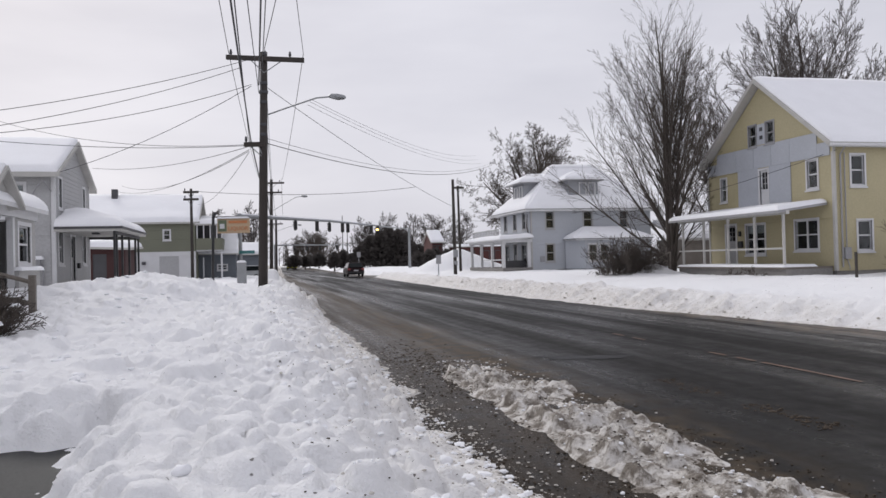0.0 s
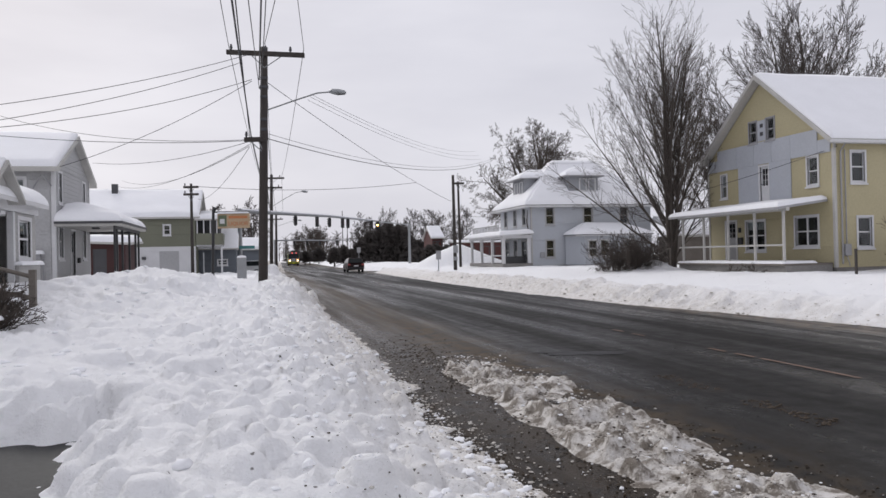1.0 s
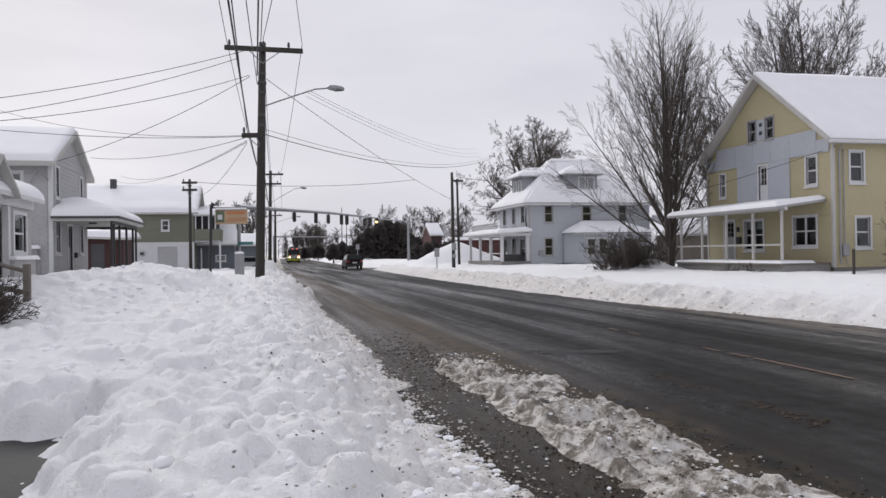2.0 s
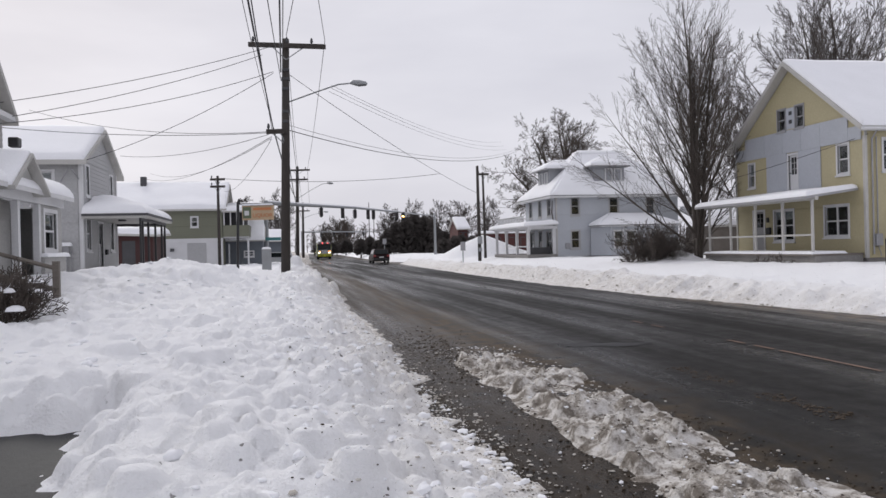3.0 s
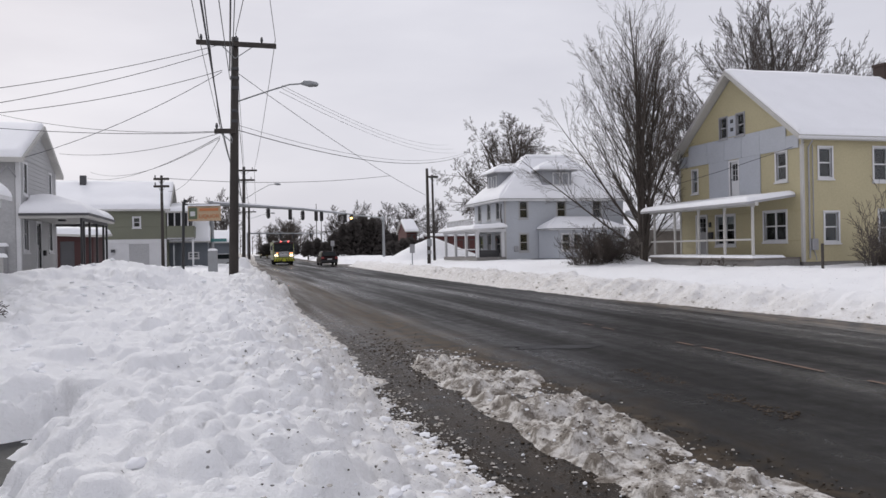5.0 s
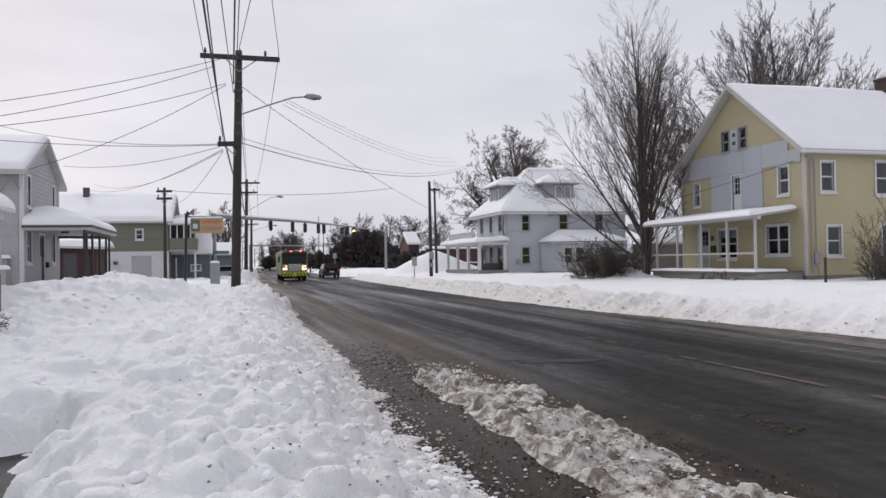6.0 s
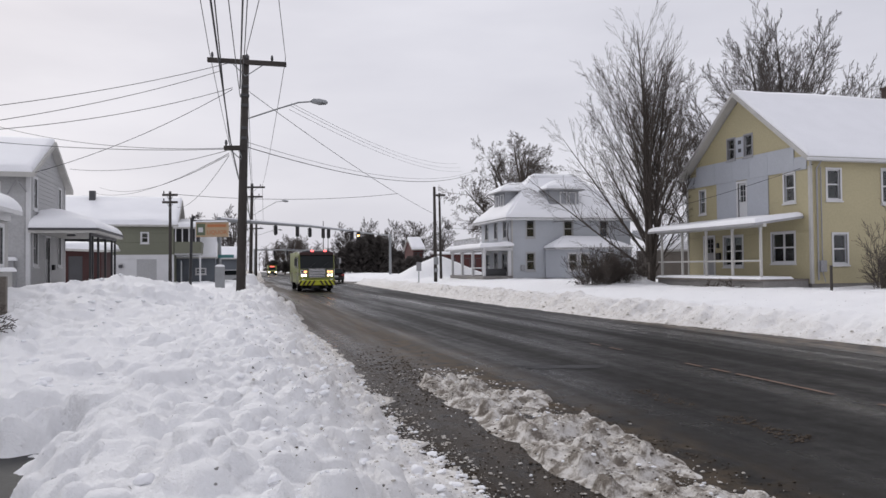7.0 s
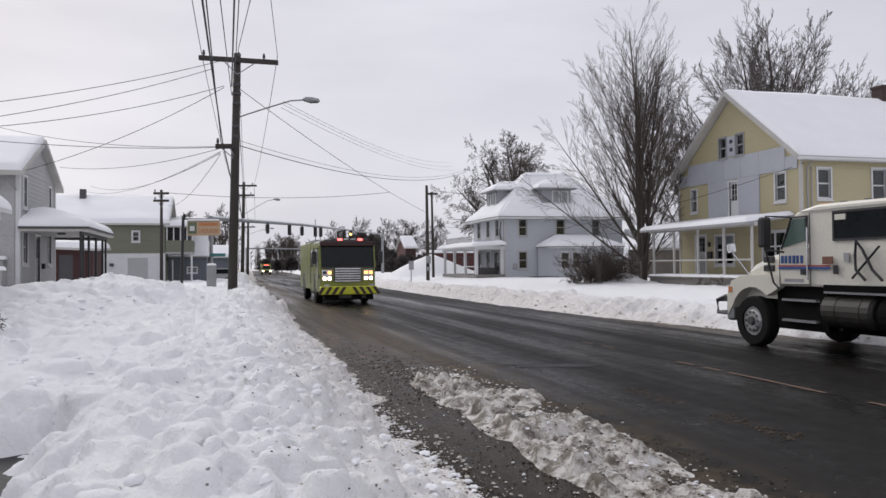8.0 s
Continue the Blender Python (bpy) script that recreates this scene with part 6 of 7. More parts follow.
for k, (x, y, w, hh) in enumerate(((-12, 160, 12, 4.5), (-24, 120, 12, 5))):
    fb = thing("house", (x, y, 0), "small distant house with snowy roof", "house", "distant houses")
    part("wall", boxes((x - w / 2, x + w / 2, y, y + 7, -0.2, hh)), M_BLUEGREY if k % 2 else M_WHITESIDING, fb)
    roof_plane(fb, ((x - w / 2 - 0.3, y - 0.4, hh), (x + w / 2 + 0.3, y - 0.4, hh), (x + w / 2 + 0.3, y + 3.5, hh + 2), (x - w / 2 - 0.3, y + 3.5, hh + 2)), M_SHINGLE, 0.15, 0.3, k)
    roof_plane(fb, ((x - w / 2 - 0.3, y + 3.5, hh + 2), (x + w / 2 + 0.3, y + 3.5, hh + 2), (x + w / 2 + 0.3, y + 7.4, hh), (x - w / 2 - 0.3, y + 7.4, hh)), M_SHINGLE, 0.15, 0.3, k)
    for j in (-0.25, 0.2):
        window(fb, "y", y - 0.02, -1, x + w * j - 0.5, x + w * j + 0.5, 1.0, 2.3, M_WHITE, 0.1)

# ---------------------------------------------------------------- traffic lights
M_AMBER = material("lit_amber_lens", (0.9, 0.5, 0.1), 0.3, emit=(1.0, 0.55, 0.15), emit_power=9.0)
M_LENS = material("dark_lens", (0.04, 0.03, 0.03), 0.3)
tl = thing("traffic_light_mast", (-1.34, 74.2, 0), "galvanised mast arm carrying traffic lights over the crossing", "traffic light")
part("mast", tubes(([(-1.34, 74.2, 0), (-1.34, 74.2, 6.6)], [0.24, 0.19]), sides=10), M_STEEL, tl)
part("arm", tubes(([(-1.34, 74.2, 6.35), (8.3, 86.36, 6.45), (20.76, 102, 6.05)], [0.19, 0.13, 0.07]), sides=8), M_STEEL, tl)
part("arm_snow", tubes(([(-1.34, 74.2, 6.52), (8.3, 86.36, 6.57), (15, 94.8, 6.35)], [0.1, 0.08, 0.05]), sides=6), M_SNOW, tl)
part("far_mast", tubes(([(20.76, 102, 0), (20.76, 102, 6.2)], [0.2, 0.15]), sides=10), M_STEEL, tl)
for k, (x, y, face) in enumerate(((4.26, 81.25, -60), (6.77, 84.4, 15), (8.33, 86.36, -60), (10.06, 88.5, 10), (10.8, 89.4, -40), (14.26, 93.8, 8), (15.25, 95.05, -12))):
    a = radians(face)
    d, s = Vector((math.sin(a), -math.cos(a), 0)), Vector((math.cos(a), math.sin(a), 0))
    o = Vector((x, y, 0))
    bm = bmesh.new()
    z0, z1 = 5.3, 6.2
    prism(bm, [o + s * 0.17 + d * 0.12 + Vector((0, 0, z0)), o - s * 0.17 + d * 0.12 + Vector((0, 0, z0)), o - s * 0.17 - d * 0.12 + Vector((0, 0, z0)), o + s * 0.17 - d * 0.12 + Vector((0, 0, z0))], (0, 0, z1 - z0))
    sig = part("signal", bm, M_BLACK, tl, "black three-lens signal head")
    part("backplate", prism(bmesh.new(), [o + s * 0.21 + Vector((0, 0, z0 - 0.1)), o - s * 0.21 + Vector((0, 0, z0 - 0.1)), o - s * 0.21 + Vector((0, 0, z1 + 0.1)), o + s * 0.21 + Vector((0, 0, z1 + 0.1))], d * 0.02), M_BLACK, sig)
    for j, zz in enumerate((z1 - 0.2, (z0 + z1) / 2, z0 + 0.2)):
        c = o + d * 0.12 + Vector((0, 0, zz))
        lit = k == 6 and j == 1
        part("lens", tubes(([c, c + d * 0.05], 0.12), sides=10), M_AMBER if lit else M_LENS, sig, "lit amber lens" if lit else "")
        part("hood", tubes(([c + Vector((0, 0, 0.12)), c + d * 0.22 + Vector((0, 0, 0.1))], 0.04), sides=6), M_BLACK, sig)
part("street_name_sign", boxes((-1.6, 0.0, 73.95, 74.0, 2.75, 3.05)), material("sign_blue_green", (0.06, 0.22, 0.22), 0.5), tl, "teal street sign")
part("push_button_box", boxes((-1.75, -1.45, 73.8, 74.0, 1.0, 1.5), w=0.02), M_BLACK, tl)
# second crossing, far down the road
t2 = thing("traffic_light_mast", (3.0, 180, 0), "distant mast arm with traffic lights", "traffic light")
part("mast", tubes(([(4.5, 180, 0), (4.5, 180, 6.2)], 0.2)), M_STEEL, t2)
part("arm", tubes(([(4.5, 180, 6.0), (22, 181, 5.8)], [0.18, 0.1])), M_STEEL, t2)
for x in (9, 12, 15, 19):
    part("signal", boxes((x - 0.2, x + 0.2, 179.8, 180.2, 4.7, 5.8)), M_BLACK, t2)
for x, y, hh in ((19.3, 170, 12.2), (20.6, 172, 8.5)):
    utility_pole(x, y, 0.0, hh, (0, 0), (), 0.1, label="slim distant pole beside the road")

cb = thing("utility_cabinet", (-0.8, 46.6, 0.4), "grey steel utility cabinet standing in the snow", "cabinet")
part("body", boxes((-1.05, -0.5, 46.4, 46.9, 0.3, 1.85), w=0.02), M_TRIMGREY, cb)
part("door", boxes((-1.02, -0.53, 46.37, 46.395, 0.5, 1.8)), M_STEEL, cb)
part("snow_cap", snow_sheet((-1.05, 46.4, 1.85), (-0.5, 46.4, 1.85), (-0.5, 46.9, 1.85), (-1.05, 46.9, 1.85), 0.12, 8, 8, 0.15, 1), M_SNOW, cb, smooth=True)


def stake(x, y, z0, z1, label, mat=M_OLDWOOD, plate=None):
    s = thing("post", (x, y, z0), label, "post", "posts")
    part("post", boxes((x - 0.035, x + 0.035, y - 0.035, y + 0.035, z0, z1)), mat, s)
    if plate:
        part("plate", boxes((x - plate, x + plate, y - 0.06, y - 0.037, z1 - 0.7, z1)), M_TRIMGREY, s)


stake(20.93, 22.6, 0.3, 1.65, "rusty brown stake standing in the snow", M_POLE)
stake(14.2, 58.3, 0.2, 2.1, "thin steel sign post in the snow", M_STEEL, 0.2)
stake(13.4, 99.7, 0.0, 3.0, "post with a small blue plate", M_STEEL, 0.25)
stake(-2.9, 46.0, 0.5, 2.2, "thin leaning marker in the snow", M_STEEL)
part("meter", boxes((15.3, 15.65, 57.6, 57.8, 1.9, 2.5), (15.35, 15.6, 57.6, 57.75, 1.3, 1.6), w=0.02), M_STEEL, p_r, "grey meter boxes on the pole")
for k in range(9):
    stake(21.0 + 1.3 * k, 104 - 0.3 * k, 0.0, 1.25, "dark fence stake beside the snowy lot", M_DARKTRIM)


# ---------------------------------------------------------------- clods and grit
def clods(name, count, region, sizes, mat, label, seed, fine=False, flat=0.6):
    """Loose broken lumps lying on the snow or the road, joined as one mesh."""
    rnd = np.random.RandomState(seed)
    t = (1 + 5 ** 0.5) / 2
    ico = np.array([(-1, t, 0), (1, t, 0), (-1, -t, 0), (1, -t, 0), (0, -1, t), (0, 1, t), (0, -1, -t), (0, 1, -t), (t, 0, -1), (t, 0, 1), (-t, 0, -1), (-t, 0, 1)]) / 1.9
    tri = np.array([(0, 11, 5), (0, 5, 1), (0, 1, 7), (0, 7, 10), (0, 10, 11), (1, 5, 9), (5, 11, 4), (11, 10, 2), (10, 7, 6), (7, 1, 8), (3, 9, 4), (3, 4, 2), (3, 2, 6), (3, 6, 8), (3, 8, 9), (4, 9, 5), (2, 4, 11), (6, 2, 10), (8, 6, 7), (9, 8, 1)])
    if fine:
        new_v, new_t, seen = list(map(tuple, ico)), [], {}

        def middle(p, q):
            key = (min(p, q), max(p, q))
            if key not in seen:
                m = (ico[p] + ico[q]) / 2
                seen[key] = len(new_v)
                new_v.append(tuple(m / np.linalg.norm(m)))
            return seen[key]
        for p, q, r in tri:
            pq, qr, rp = middle(p, q), middle(q, r), middle(r, p)
            new_t += [(p, pq, rp), (q, qr, pq), (r, rp, qr), (pq, qr, rp)]
        ico, tri = np.array(new_v), np.array(new_t)
    nv = len(ico)
    vs, fs = [], []
    for k in range(count):
        x, y, ok = region(rnd)
        if not ok:
            continue
        s = sizes[0] + (sizes[1] - sizes[0]) * rnd.rand() ** 4
        i, j = np.searchsorted(gx, x), np.searchsorted(gy, y)
        z = max(GZ[min(j, len(gy) - 1), min(i, len(gx) - 1)], crown_z(x))
        a = rnd.rand() * 6.28
        c, sn = math.cos(a), math.sin(a)
        sc = s * np.array([rnd.uniform(0.7, 1.3), rnd.uniform(0.7, 1.3), rnd.uniform(0.5, 1.0) * flat])
        p = ico * rnd.uniform(0.74, 1.22, (nv, 1)) * sc
        p = np.stack([p[:, 0] * c - p[:, 1] * sn, p[:, 0] * sn + p[:, 1] * c, p[:, 2]], 1) + np.array([x, y, z + sc[2] * 0.15])
        fs.append(tri + nv * len(vs))
        vs.append(p)
    co, f = np.concatenate(vs), np.concatenate(fs)
    me = bpy.data.meshes.new(name)
    me.from_pydata(co.tolist(), [], f.tolist())
    me.materials.append(mat)
    if fine:
        me.polygons.foreach_set("use_smooth", [True] * len(me.polygons))
    return tagged(new(name, me), label, "snow" if mat is not M_DARKCLOD else "slush", kind="stuff")


def bank(r):
    y = 3.6 + 20 * r.rand() ** 1.7
    return 1.95 - 1.7 * r.rand() ** 1.5, y, True


def shoulder(r):
    y = 3.6 + 10 * r.rand() ** 1.3
    return r.uniform(1.9, 3.9), y, True


def ridge_top(r):
    y = 3.6 + 9 * r.rand() ** 1.3
    return 3.3 + 0.34 * r.randn(), y, True


def ridge_fringe(r):
    y = 3.6 + 9 * r.rand() ** 1.2
    x = 4.08 + 0.14 * r.randn() if r.rand() < 0.6 else 2.62 + 0.1 * r.randn()
    return x, y, True


def bank_foot(r):
    y = 3.6 + 12 * r.rand() ** 1.4
    return 1.9 + 0.17 * r.randn(), y, True


def ridge_tail(r):
    y = 12.2 + 1.7 * r.randn()
    return 2.75 + 0.42 * r.randn(), y, y > 9


def groove(r):
    y = 3.6 + 22 * r.rand() ** 1.6
    return 2.25 + 0.22 * r.randn(), y, True


def lane_debris(r):
    y = r.uniform(6.2, 9.4)
    x = 5.45 + 0.09 * r.randn()
    return x, y, (y < 7.5 or y > 8.0)


def far_bank(r):
    y = r.uniform(5, 60)
    return 13.0 - 1.2 * min(1, max(0, (y - 14) / 8)) + 0.5 * abs(r.randn()), y, True


def heap(r):
    return r.uniform(-7, 1.5), r.uniform(9, 33), True


clods("snow_clods", 1500, bank, (0.008, 0.055), M_SNOW, "broken white clods of ploughed snow on the bank", 1, False, 0.8)
clods("dirty_clods", 1500, bank, (0.004, 0.025), M_DIRTY, "dirty grey clods of ploughed snow on the bank", 2, False, 0.7)
clods("grit_clods", 2200, bank, (0.002, 0.015), M_DARKCLOD, "dark gritty lumps in the plough line", 3)
clods("slush_clods", 3600, ridge_top, (0.003, 0.022), M_DIRTY, "broken dirty slush on the road shoulder", 4, False, 0.7)
clods("ridge_clods", 900, ridge_top, (0.004, 0.026), M_SNOW, "white broken slush on the shoulder ridge", 10, False, 0.7)
clods("brown_slush", 2600, groove, (0.002, 0.013), M_DARKCLOD, "brown wet slush in the wheel groove", 5)
clods("groove_slush", 90, groove, (0.003, 0.018), M_DIRTY, "grey slush scraps in the wheel groove", 15)
clods("fringe_slush", 1800, ridge_fringe, (0.002, 0.018), M_DARKCLOD, "brown crumbs along the edges of the slush ridge", 18)
clods("shoulder_grit", 2600, ridge_top, (0.002, 0.018), M_DARKCLOD, "brown sandy lumps on the shoulder", 8)
clods("foot_slush", 3000, bank_foot, (0.003, 0.022), M_DIRTY, "dirty crumbled snow at the foot of the bank", 21, False, 0.7)
clods("foot_grit", 2000, bank_foot, (0.002, 0.018), M_DARKCLOD, "brown grit at the foot of the bank", 22)
clods("tail_slush", 1900, ridge_tail, (0.003, 0.026), M_DARKCLOD, "brown slush smeared where the ridge runs out", 23)
clods("lane_slush", 700, lane_debris, (0.006, 0.035), M_DARKCLOD, "brown slush lumps dropped in the lane", 6)
clods("far_clods", 700, far_bank, (0.012, 0.07), M_DIRTY, "dirty clods along the far snow bank", 7)
def near_bank(r):
    y = 3.8 + 9 * r.rand() ** 1.3
    x = r.uniform(-1.6, 1.9)
    return x, y, x > -0.5 or y > 8.8


clods("bank_chunks", 170, near_bank, (0.012, 0.075), M_SNOW, "larger white chunks tumbled on the near bank", 31, True, 0.75)
clods("yard_clods", 400, heap, (0.02, 0.10), M_SNOW, "white clods on the ploughed heap", 9, True)


# ---------------------------------------------------------------- vehicles
M_TYRE = material("tyre_rubber", (0.010, 0.010, 0.010), 0.85, vary=0.3, bump=0.2, spec=0.15)
M_RIM = material("dull_alloy", (0.42, 0.42, 0.42), 0.4, metal=0.8, vary=0.2)
M_CHROME = material("chrome", (0.62, 0.62, 0.63), 0.18, metal=1.0, vary=0.05)
M_LIME = material("lime_yellow_paint", (0.20, 0.22, 0.05), 0.35, vary=0.12)
M_LIMEBRIGHT = material("reflective_yellow", (0.55, 0.56, 0.03), 0.4, vary=0.08)
M_REDPAINT = material("red_chevron", (0.035, 0.02, 0.018), 0.4, vary=0.2)
M_TRUCKWHITE = material("off_white_truck_paint", (0.68, 0.66, 0.58), 0.35, vary=0.08, scale=3)
M_TANK = material("grimy_aluminium", (0.035, 0.032, 0.028), 0.6, metal=0.2, vary=0.4, scale=5)
M_GRIME = material("grimy_black", (0.006, 0.006, 0.006), 0.85, vary=0.3, spec=0.08)
M_BOXBROWN = material("rusty_brown_box", (0.16, 0.065, 0.04), 0.6, vary=0.3)
M_BLUELETTER = material("blue_lettering", (0.035, 0.09, 0.28), 0.4, vary=0.1)
M_STRIPERED = material("red_stripe", (0.35, 0.06, 0.06), 0.4, vary=0.1)
M_CARDARK = material("dark_maroon_paint", (0.018, 0.007, 0.008), 0.4, vary=0.2, spec=0.2)
M_CARSILVER = material("pale_silver_paint", (0.40, 0.41, 0.42), 0.3, metal=0.3, vary=0.1)
M_WINDSCREEN = material("dark_windscreen", (0.008, 0.011, 0.012), 0.08, vary=0.3, spec=0.25)
M_HEADLAMP = material("lit_headlamp", (0.9, 0.9, 0.85), 0.2, emit=(1.0, 0.80, 0.50), emit_power=7.0)
M_INDICATOR = material("lit_amber_lamp", (0.9, 0.4, 0.1), 0.3, emit=(1.0, 0.30, 0.08), emit_power=4.0)
M_BEACON = material("lit_red_beacon", (0.8, 0.1, 0.1), 0.3, emit=(1.0, 0.10, 0.09), emit_power=4.5)
M_TAIL = material("lit_tail_lamp", (0.5, 0.03, 0.03), 0.3, emit=(1.0, 0.06, 0.05), emit_power=0.5)
M_GREENTINT = material("green_tinted_glass", (0.10, 0.15, 0.13), 0.1, vary=0.3, spec=0.6)


def wheel(vehicle, x, y, r, w, out, rim=0.58):
    """A wheel on the axle y, its outer face towards out (-1 or 1)."""
    bm = bmesh.new()
    prof = [(r * 0.6, -w / 2), (r * 0.93, -w / 2), (r, -w * 0.36), (r, w * 0.36), (r * 0.93, w / 2), (r * 0.6, w / 2)]
    n = 28
    rings = [[bm.verts.new((x + b, y + a * math.cos(2 * math.pi * k / n), r + a * math.sin(2 * math.pi * k / n))) for a, b in prof] for k in range(n)]
    for k in range(n):
        p, q = rings[k], rings[(k + 1) % n]
        for i in range(len(prof)):
            j = (i + 1) % len(prof)
            bm.faces.new((p[i], p[j], q[j], q[i]))
    bmesh.ops.recalc_face_normals(bm, faces=bm.faces)
    tyre = part("wheel", bm, M_TYRE, vehicle, "black rubber tyre on a dull alloy rim", smooth=False)
    bm = bmesh.new()
    f = x + out * w * 0.38
    tube(bm, [(x, y, r), (f - out * 0.05, y, r), (f, y, r)], [r * 0.6, r * 0.6, r * rim], 24)
    tube(bm, [(f, y, r), (f + out * 0.035, y, r)], [r * 0.46, r * 0.40], 24)
    rm = part("rim", bm, M_RIM, tyre)
    part("hub", tubes(([(f + out * 0.02, y, r), (f + out * 0.09, y, r)], [r * 0.2, r * 0.16]), sides=12), M_DARKTRIM, rm)
    bm = bmesh.new()
    for k in range(10):
        a = 2 * math.pi * k / 10
        c = Vector((f + out * 0.03, y + r * 0.36 * math.cos(a), r + r * 0.36 * math.sin(a)))
        tube(bm, [c, c + Vector((out * 0.016, 0, 0))], r * 0.055, 8)
    part("vent_holes", bm, M_DARKTRIM, rm)


def shape(prof, x0, x1, w=0.0):
    """A side outline (y, z) swept across from x0 to x1."""
    bm = bmesh.new()
    prism(bm, [(x0, y, z) for y, z in prof], (x1 - x0, 0, 0))
    if w:
        bevel(bm, w, 2)
    return bm


M_BROW = material("dark_red_brow", (0.035, 0.010, 0.010), 0.4, vary=0.2)


def fire_truck():
    t = thing("fire_truck", (0, 0, 0), "lime yellow fire engine with lit headlamps and red beacons", "fire engine")
    part("cab", shape([(0.0, 0.55), (0.0, 1.62), (0.22, 2.68), (0.5, 2.82), (3.6, 2.82), (3.6, 0.5)], -1.25, 1.25, 0.05), M_LIME, t)
    part("body", boxes((-1.25, 1.25, 3.75, 9.0, 0.6, 2.9), w=0.03), M_LIME, t)
    part("chassis", boxes((-1.0, 1.0, 0.2, 8.8, 0.35, 0.62)), M_BLACK, t)
    bm = bmesh.new()
    prism(bm, [(-1.19, -0.012, 1.70), (1.19, -0.012, 1.70), (1.19, 0.19, 2.62), (-1.19, 0.19, 2.62)], (0, -0.05, 0.012))
    ws = part("windscreen", bm, M_WINDSCREEN, t, "wide dark windscreen")
    for x in (-0.55, 0.35):
        part("wiper", tubes(([(x, -0.08, 1.72), (x + 0.45, -0.0, 2.1)], 0.012)), M_BLACK, ws)
    part("brow", boxes((-1.22, 1.22, 0.02, 0.6, 2.62, 2.86), w=0.03), M_BROW, t, "dark red-black brow over the windscreen")
    # beacons
    bar = part("light_bar", boxes((-1.0, 1.0, 0.25, 0.62, 2.84, 2.93), w=0.02), M_DARKTRIM, t)
    for x in (-0.62, -0.3, 0.62, 0.84):
        part("beacon", boxes((x - 0.1, x + 0.1, 0.23, 0.45, 2.88, 2.98), w=0.02), M_BEACON if x in (0.62, -0.3) else M_DARKTRIM, bar, "red beacon lamp")
    # grille
    gr = part("grille", boxes((-0.62, 0.62, -0.06, 0.02, 1.02, 1.66), w=0.02), M_BLACK, t)
    for z in (1.06, 1.17, 1.28, 1.39, 1.50, 1.61):
        part("grille_bar", boxes((-0.58, 0.58, -0.085, -0.06, z - 0.03, z + 0.03)), M_CHROME, gr)
    for s in (-1, 1):
        a, b = sorted((s * 0.70, s * 1.16))
        hd = part("headlamp_housing", boxes((a, b, -0.05, 0.02, 1.05, 1.58), w=0.02), M_CHROME, t)
        for k in (0, 1):
            c = a + 0.12 + 0.22 * k
            part("headlamp", boxes((c - 0.07, c + 0.07, -0.075, -0.05, 1.11, 1.24), w=0.02), M_HEADLAMP, hd, "lit headlamp")
            part("indicator", boxes((c - 0.08, c + 0.08, -0.07, -0.05, 1.37, 1.5), w=0.02), M_INDICATOR if s == 1 or k == 1 else M_DARKTRIM, hd)
        # mirrors
        m = part("mirror_arm", tubes(([(s * 1.22, 0.2, 2.55), (s * 1.5, 0.02, 2.5), (s * 1.5, 0.02, 1.9)], 0.025)), M_BLACK, t)
        part("mirror", boxes((s * 1.5 - 0.1, s * 1.5 + 0.1, -0.06, 0.06, 1.85, 2.4), w=0.03), M_BLACK, m)
    # front bumper with chevrons
    bp = part("bumper", boxes((-1.27, 1.27, -0.42, 0.0, 0.46, 0.82), w=0.03), M_LIMEBRIGHT, t, "yellow bumper with dark chevrons")
    for s in (-1, 1):
        for k in range(4):
            x = s * (0.12 + 0.31 * k)
            bm = bmesh.new()
            prism(bm, [(x, -0.425, 0.80), (x + s * 0.15, -0.425, 0.80), (x + s * 0.36, -0.425, 0.48), (x + s * 0.21, -0.425, 0.48)], (0, -0.006, 0))
            part("chevron", bm, M_REDPAINT, bp)
    part("crew_roof", boxes((-1.1, 1.1, 0.8, 3.5, 2.82, 2.9), w=0.03), M_WHITE, t)
    part("wiper_cowl", boxes((-1.2, 1.2, -0.04, 0.03, 1.63, 1.71), w=0.01), M_DARKTRIM, t)
    for s in (-1, 1):
        part("corner_post", tubes(([(s * 1.22, -0.02, 1.66), (s * 1.22, 0.2, 2.66)], 0.05)), M_LIME, t)
        part("grab_rail", tubes(([(s * 1.3, 0.42, 1.1), (s * 1.3, 0.42, 2.2)], 0.02)), M_CHROME, t)
        part("bumper_lamp", boxes((min(s * 0.88, s * 1.1), max(s * 0.88, s * 1.1), -0.44, -0.42, 0.84, 0.92)), M_CHROME, t)
    part("under_bumper", boxes((-1.1, 1.1, -0.3, 0.3, 0.22, 0.46)), M_GRIME, t)
    part("tow_plate", boxes((-0.45, 0.1, -0.40, -0.3, 0.3, 0.44)), M_TANK, t)
    part("tow_hook", boxes((0.55, 0.75, -0.40, -0.3, 0.28, 0.42), w=0.02), M_TANK, t)
    # side doors, windows, lockers
    for s in (-1, 1):
        def sided(y0, y1, z0, z1, lift=0.02):
            a, b = sorted((s * 1.25, s * (1.25 + lift)))
            return boxes((a, b, y0, y1, z0, z1))
        for y0, y1 in ((0.55, 1.55), (2.3, 3.4)):
            d = part("door", sided(y0, y1, 0.7, 2.65), M_LIME, t)
            part("pane", sided(y0 + 0.12, y1 - 0.1, 1.7, 2.5, 0.035), M_WINDSCREEN, d)
            part("handle", sided(y0 + 0.1, y0 + 0.3, 1.35, 1.42, 0.06), M_CHROME, d)
        part("stripe", sided(0.1, 8.9, 1.18, 1.36, 0.012), M_REDPAINT, t)
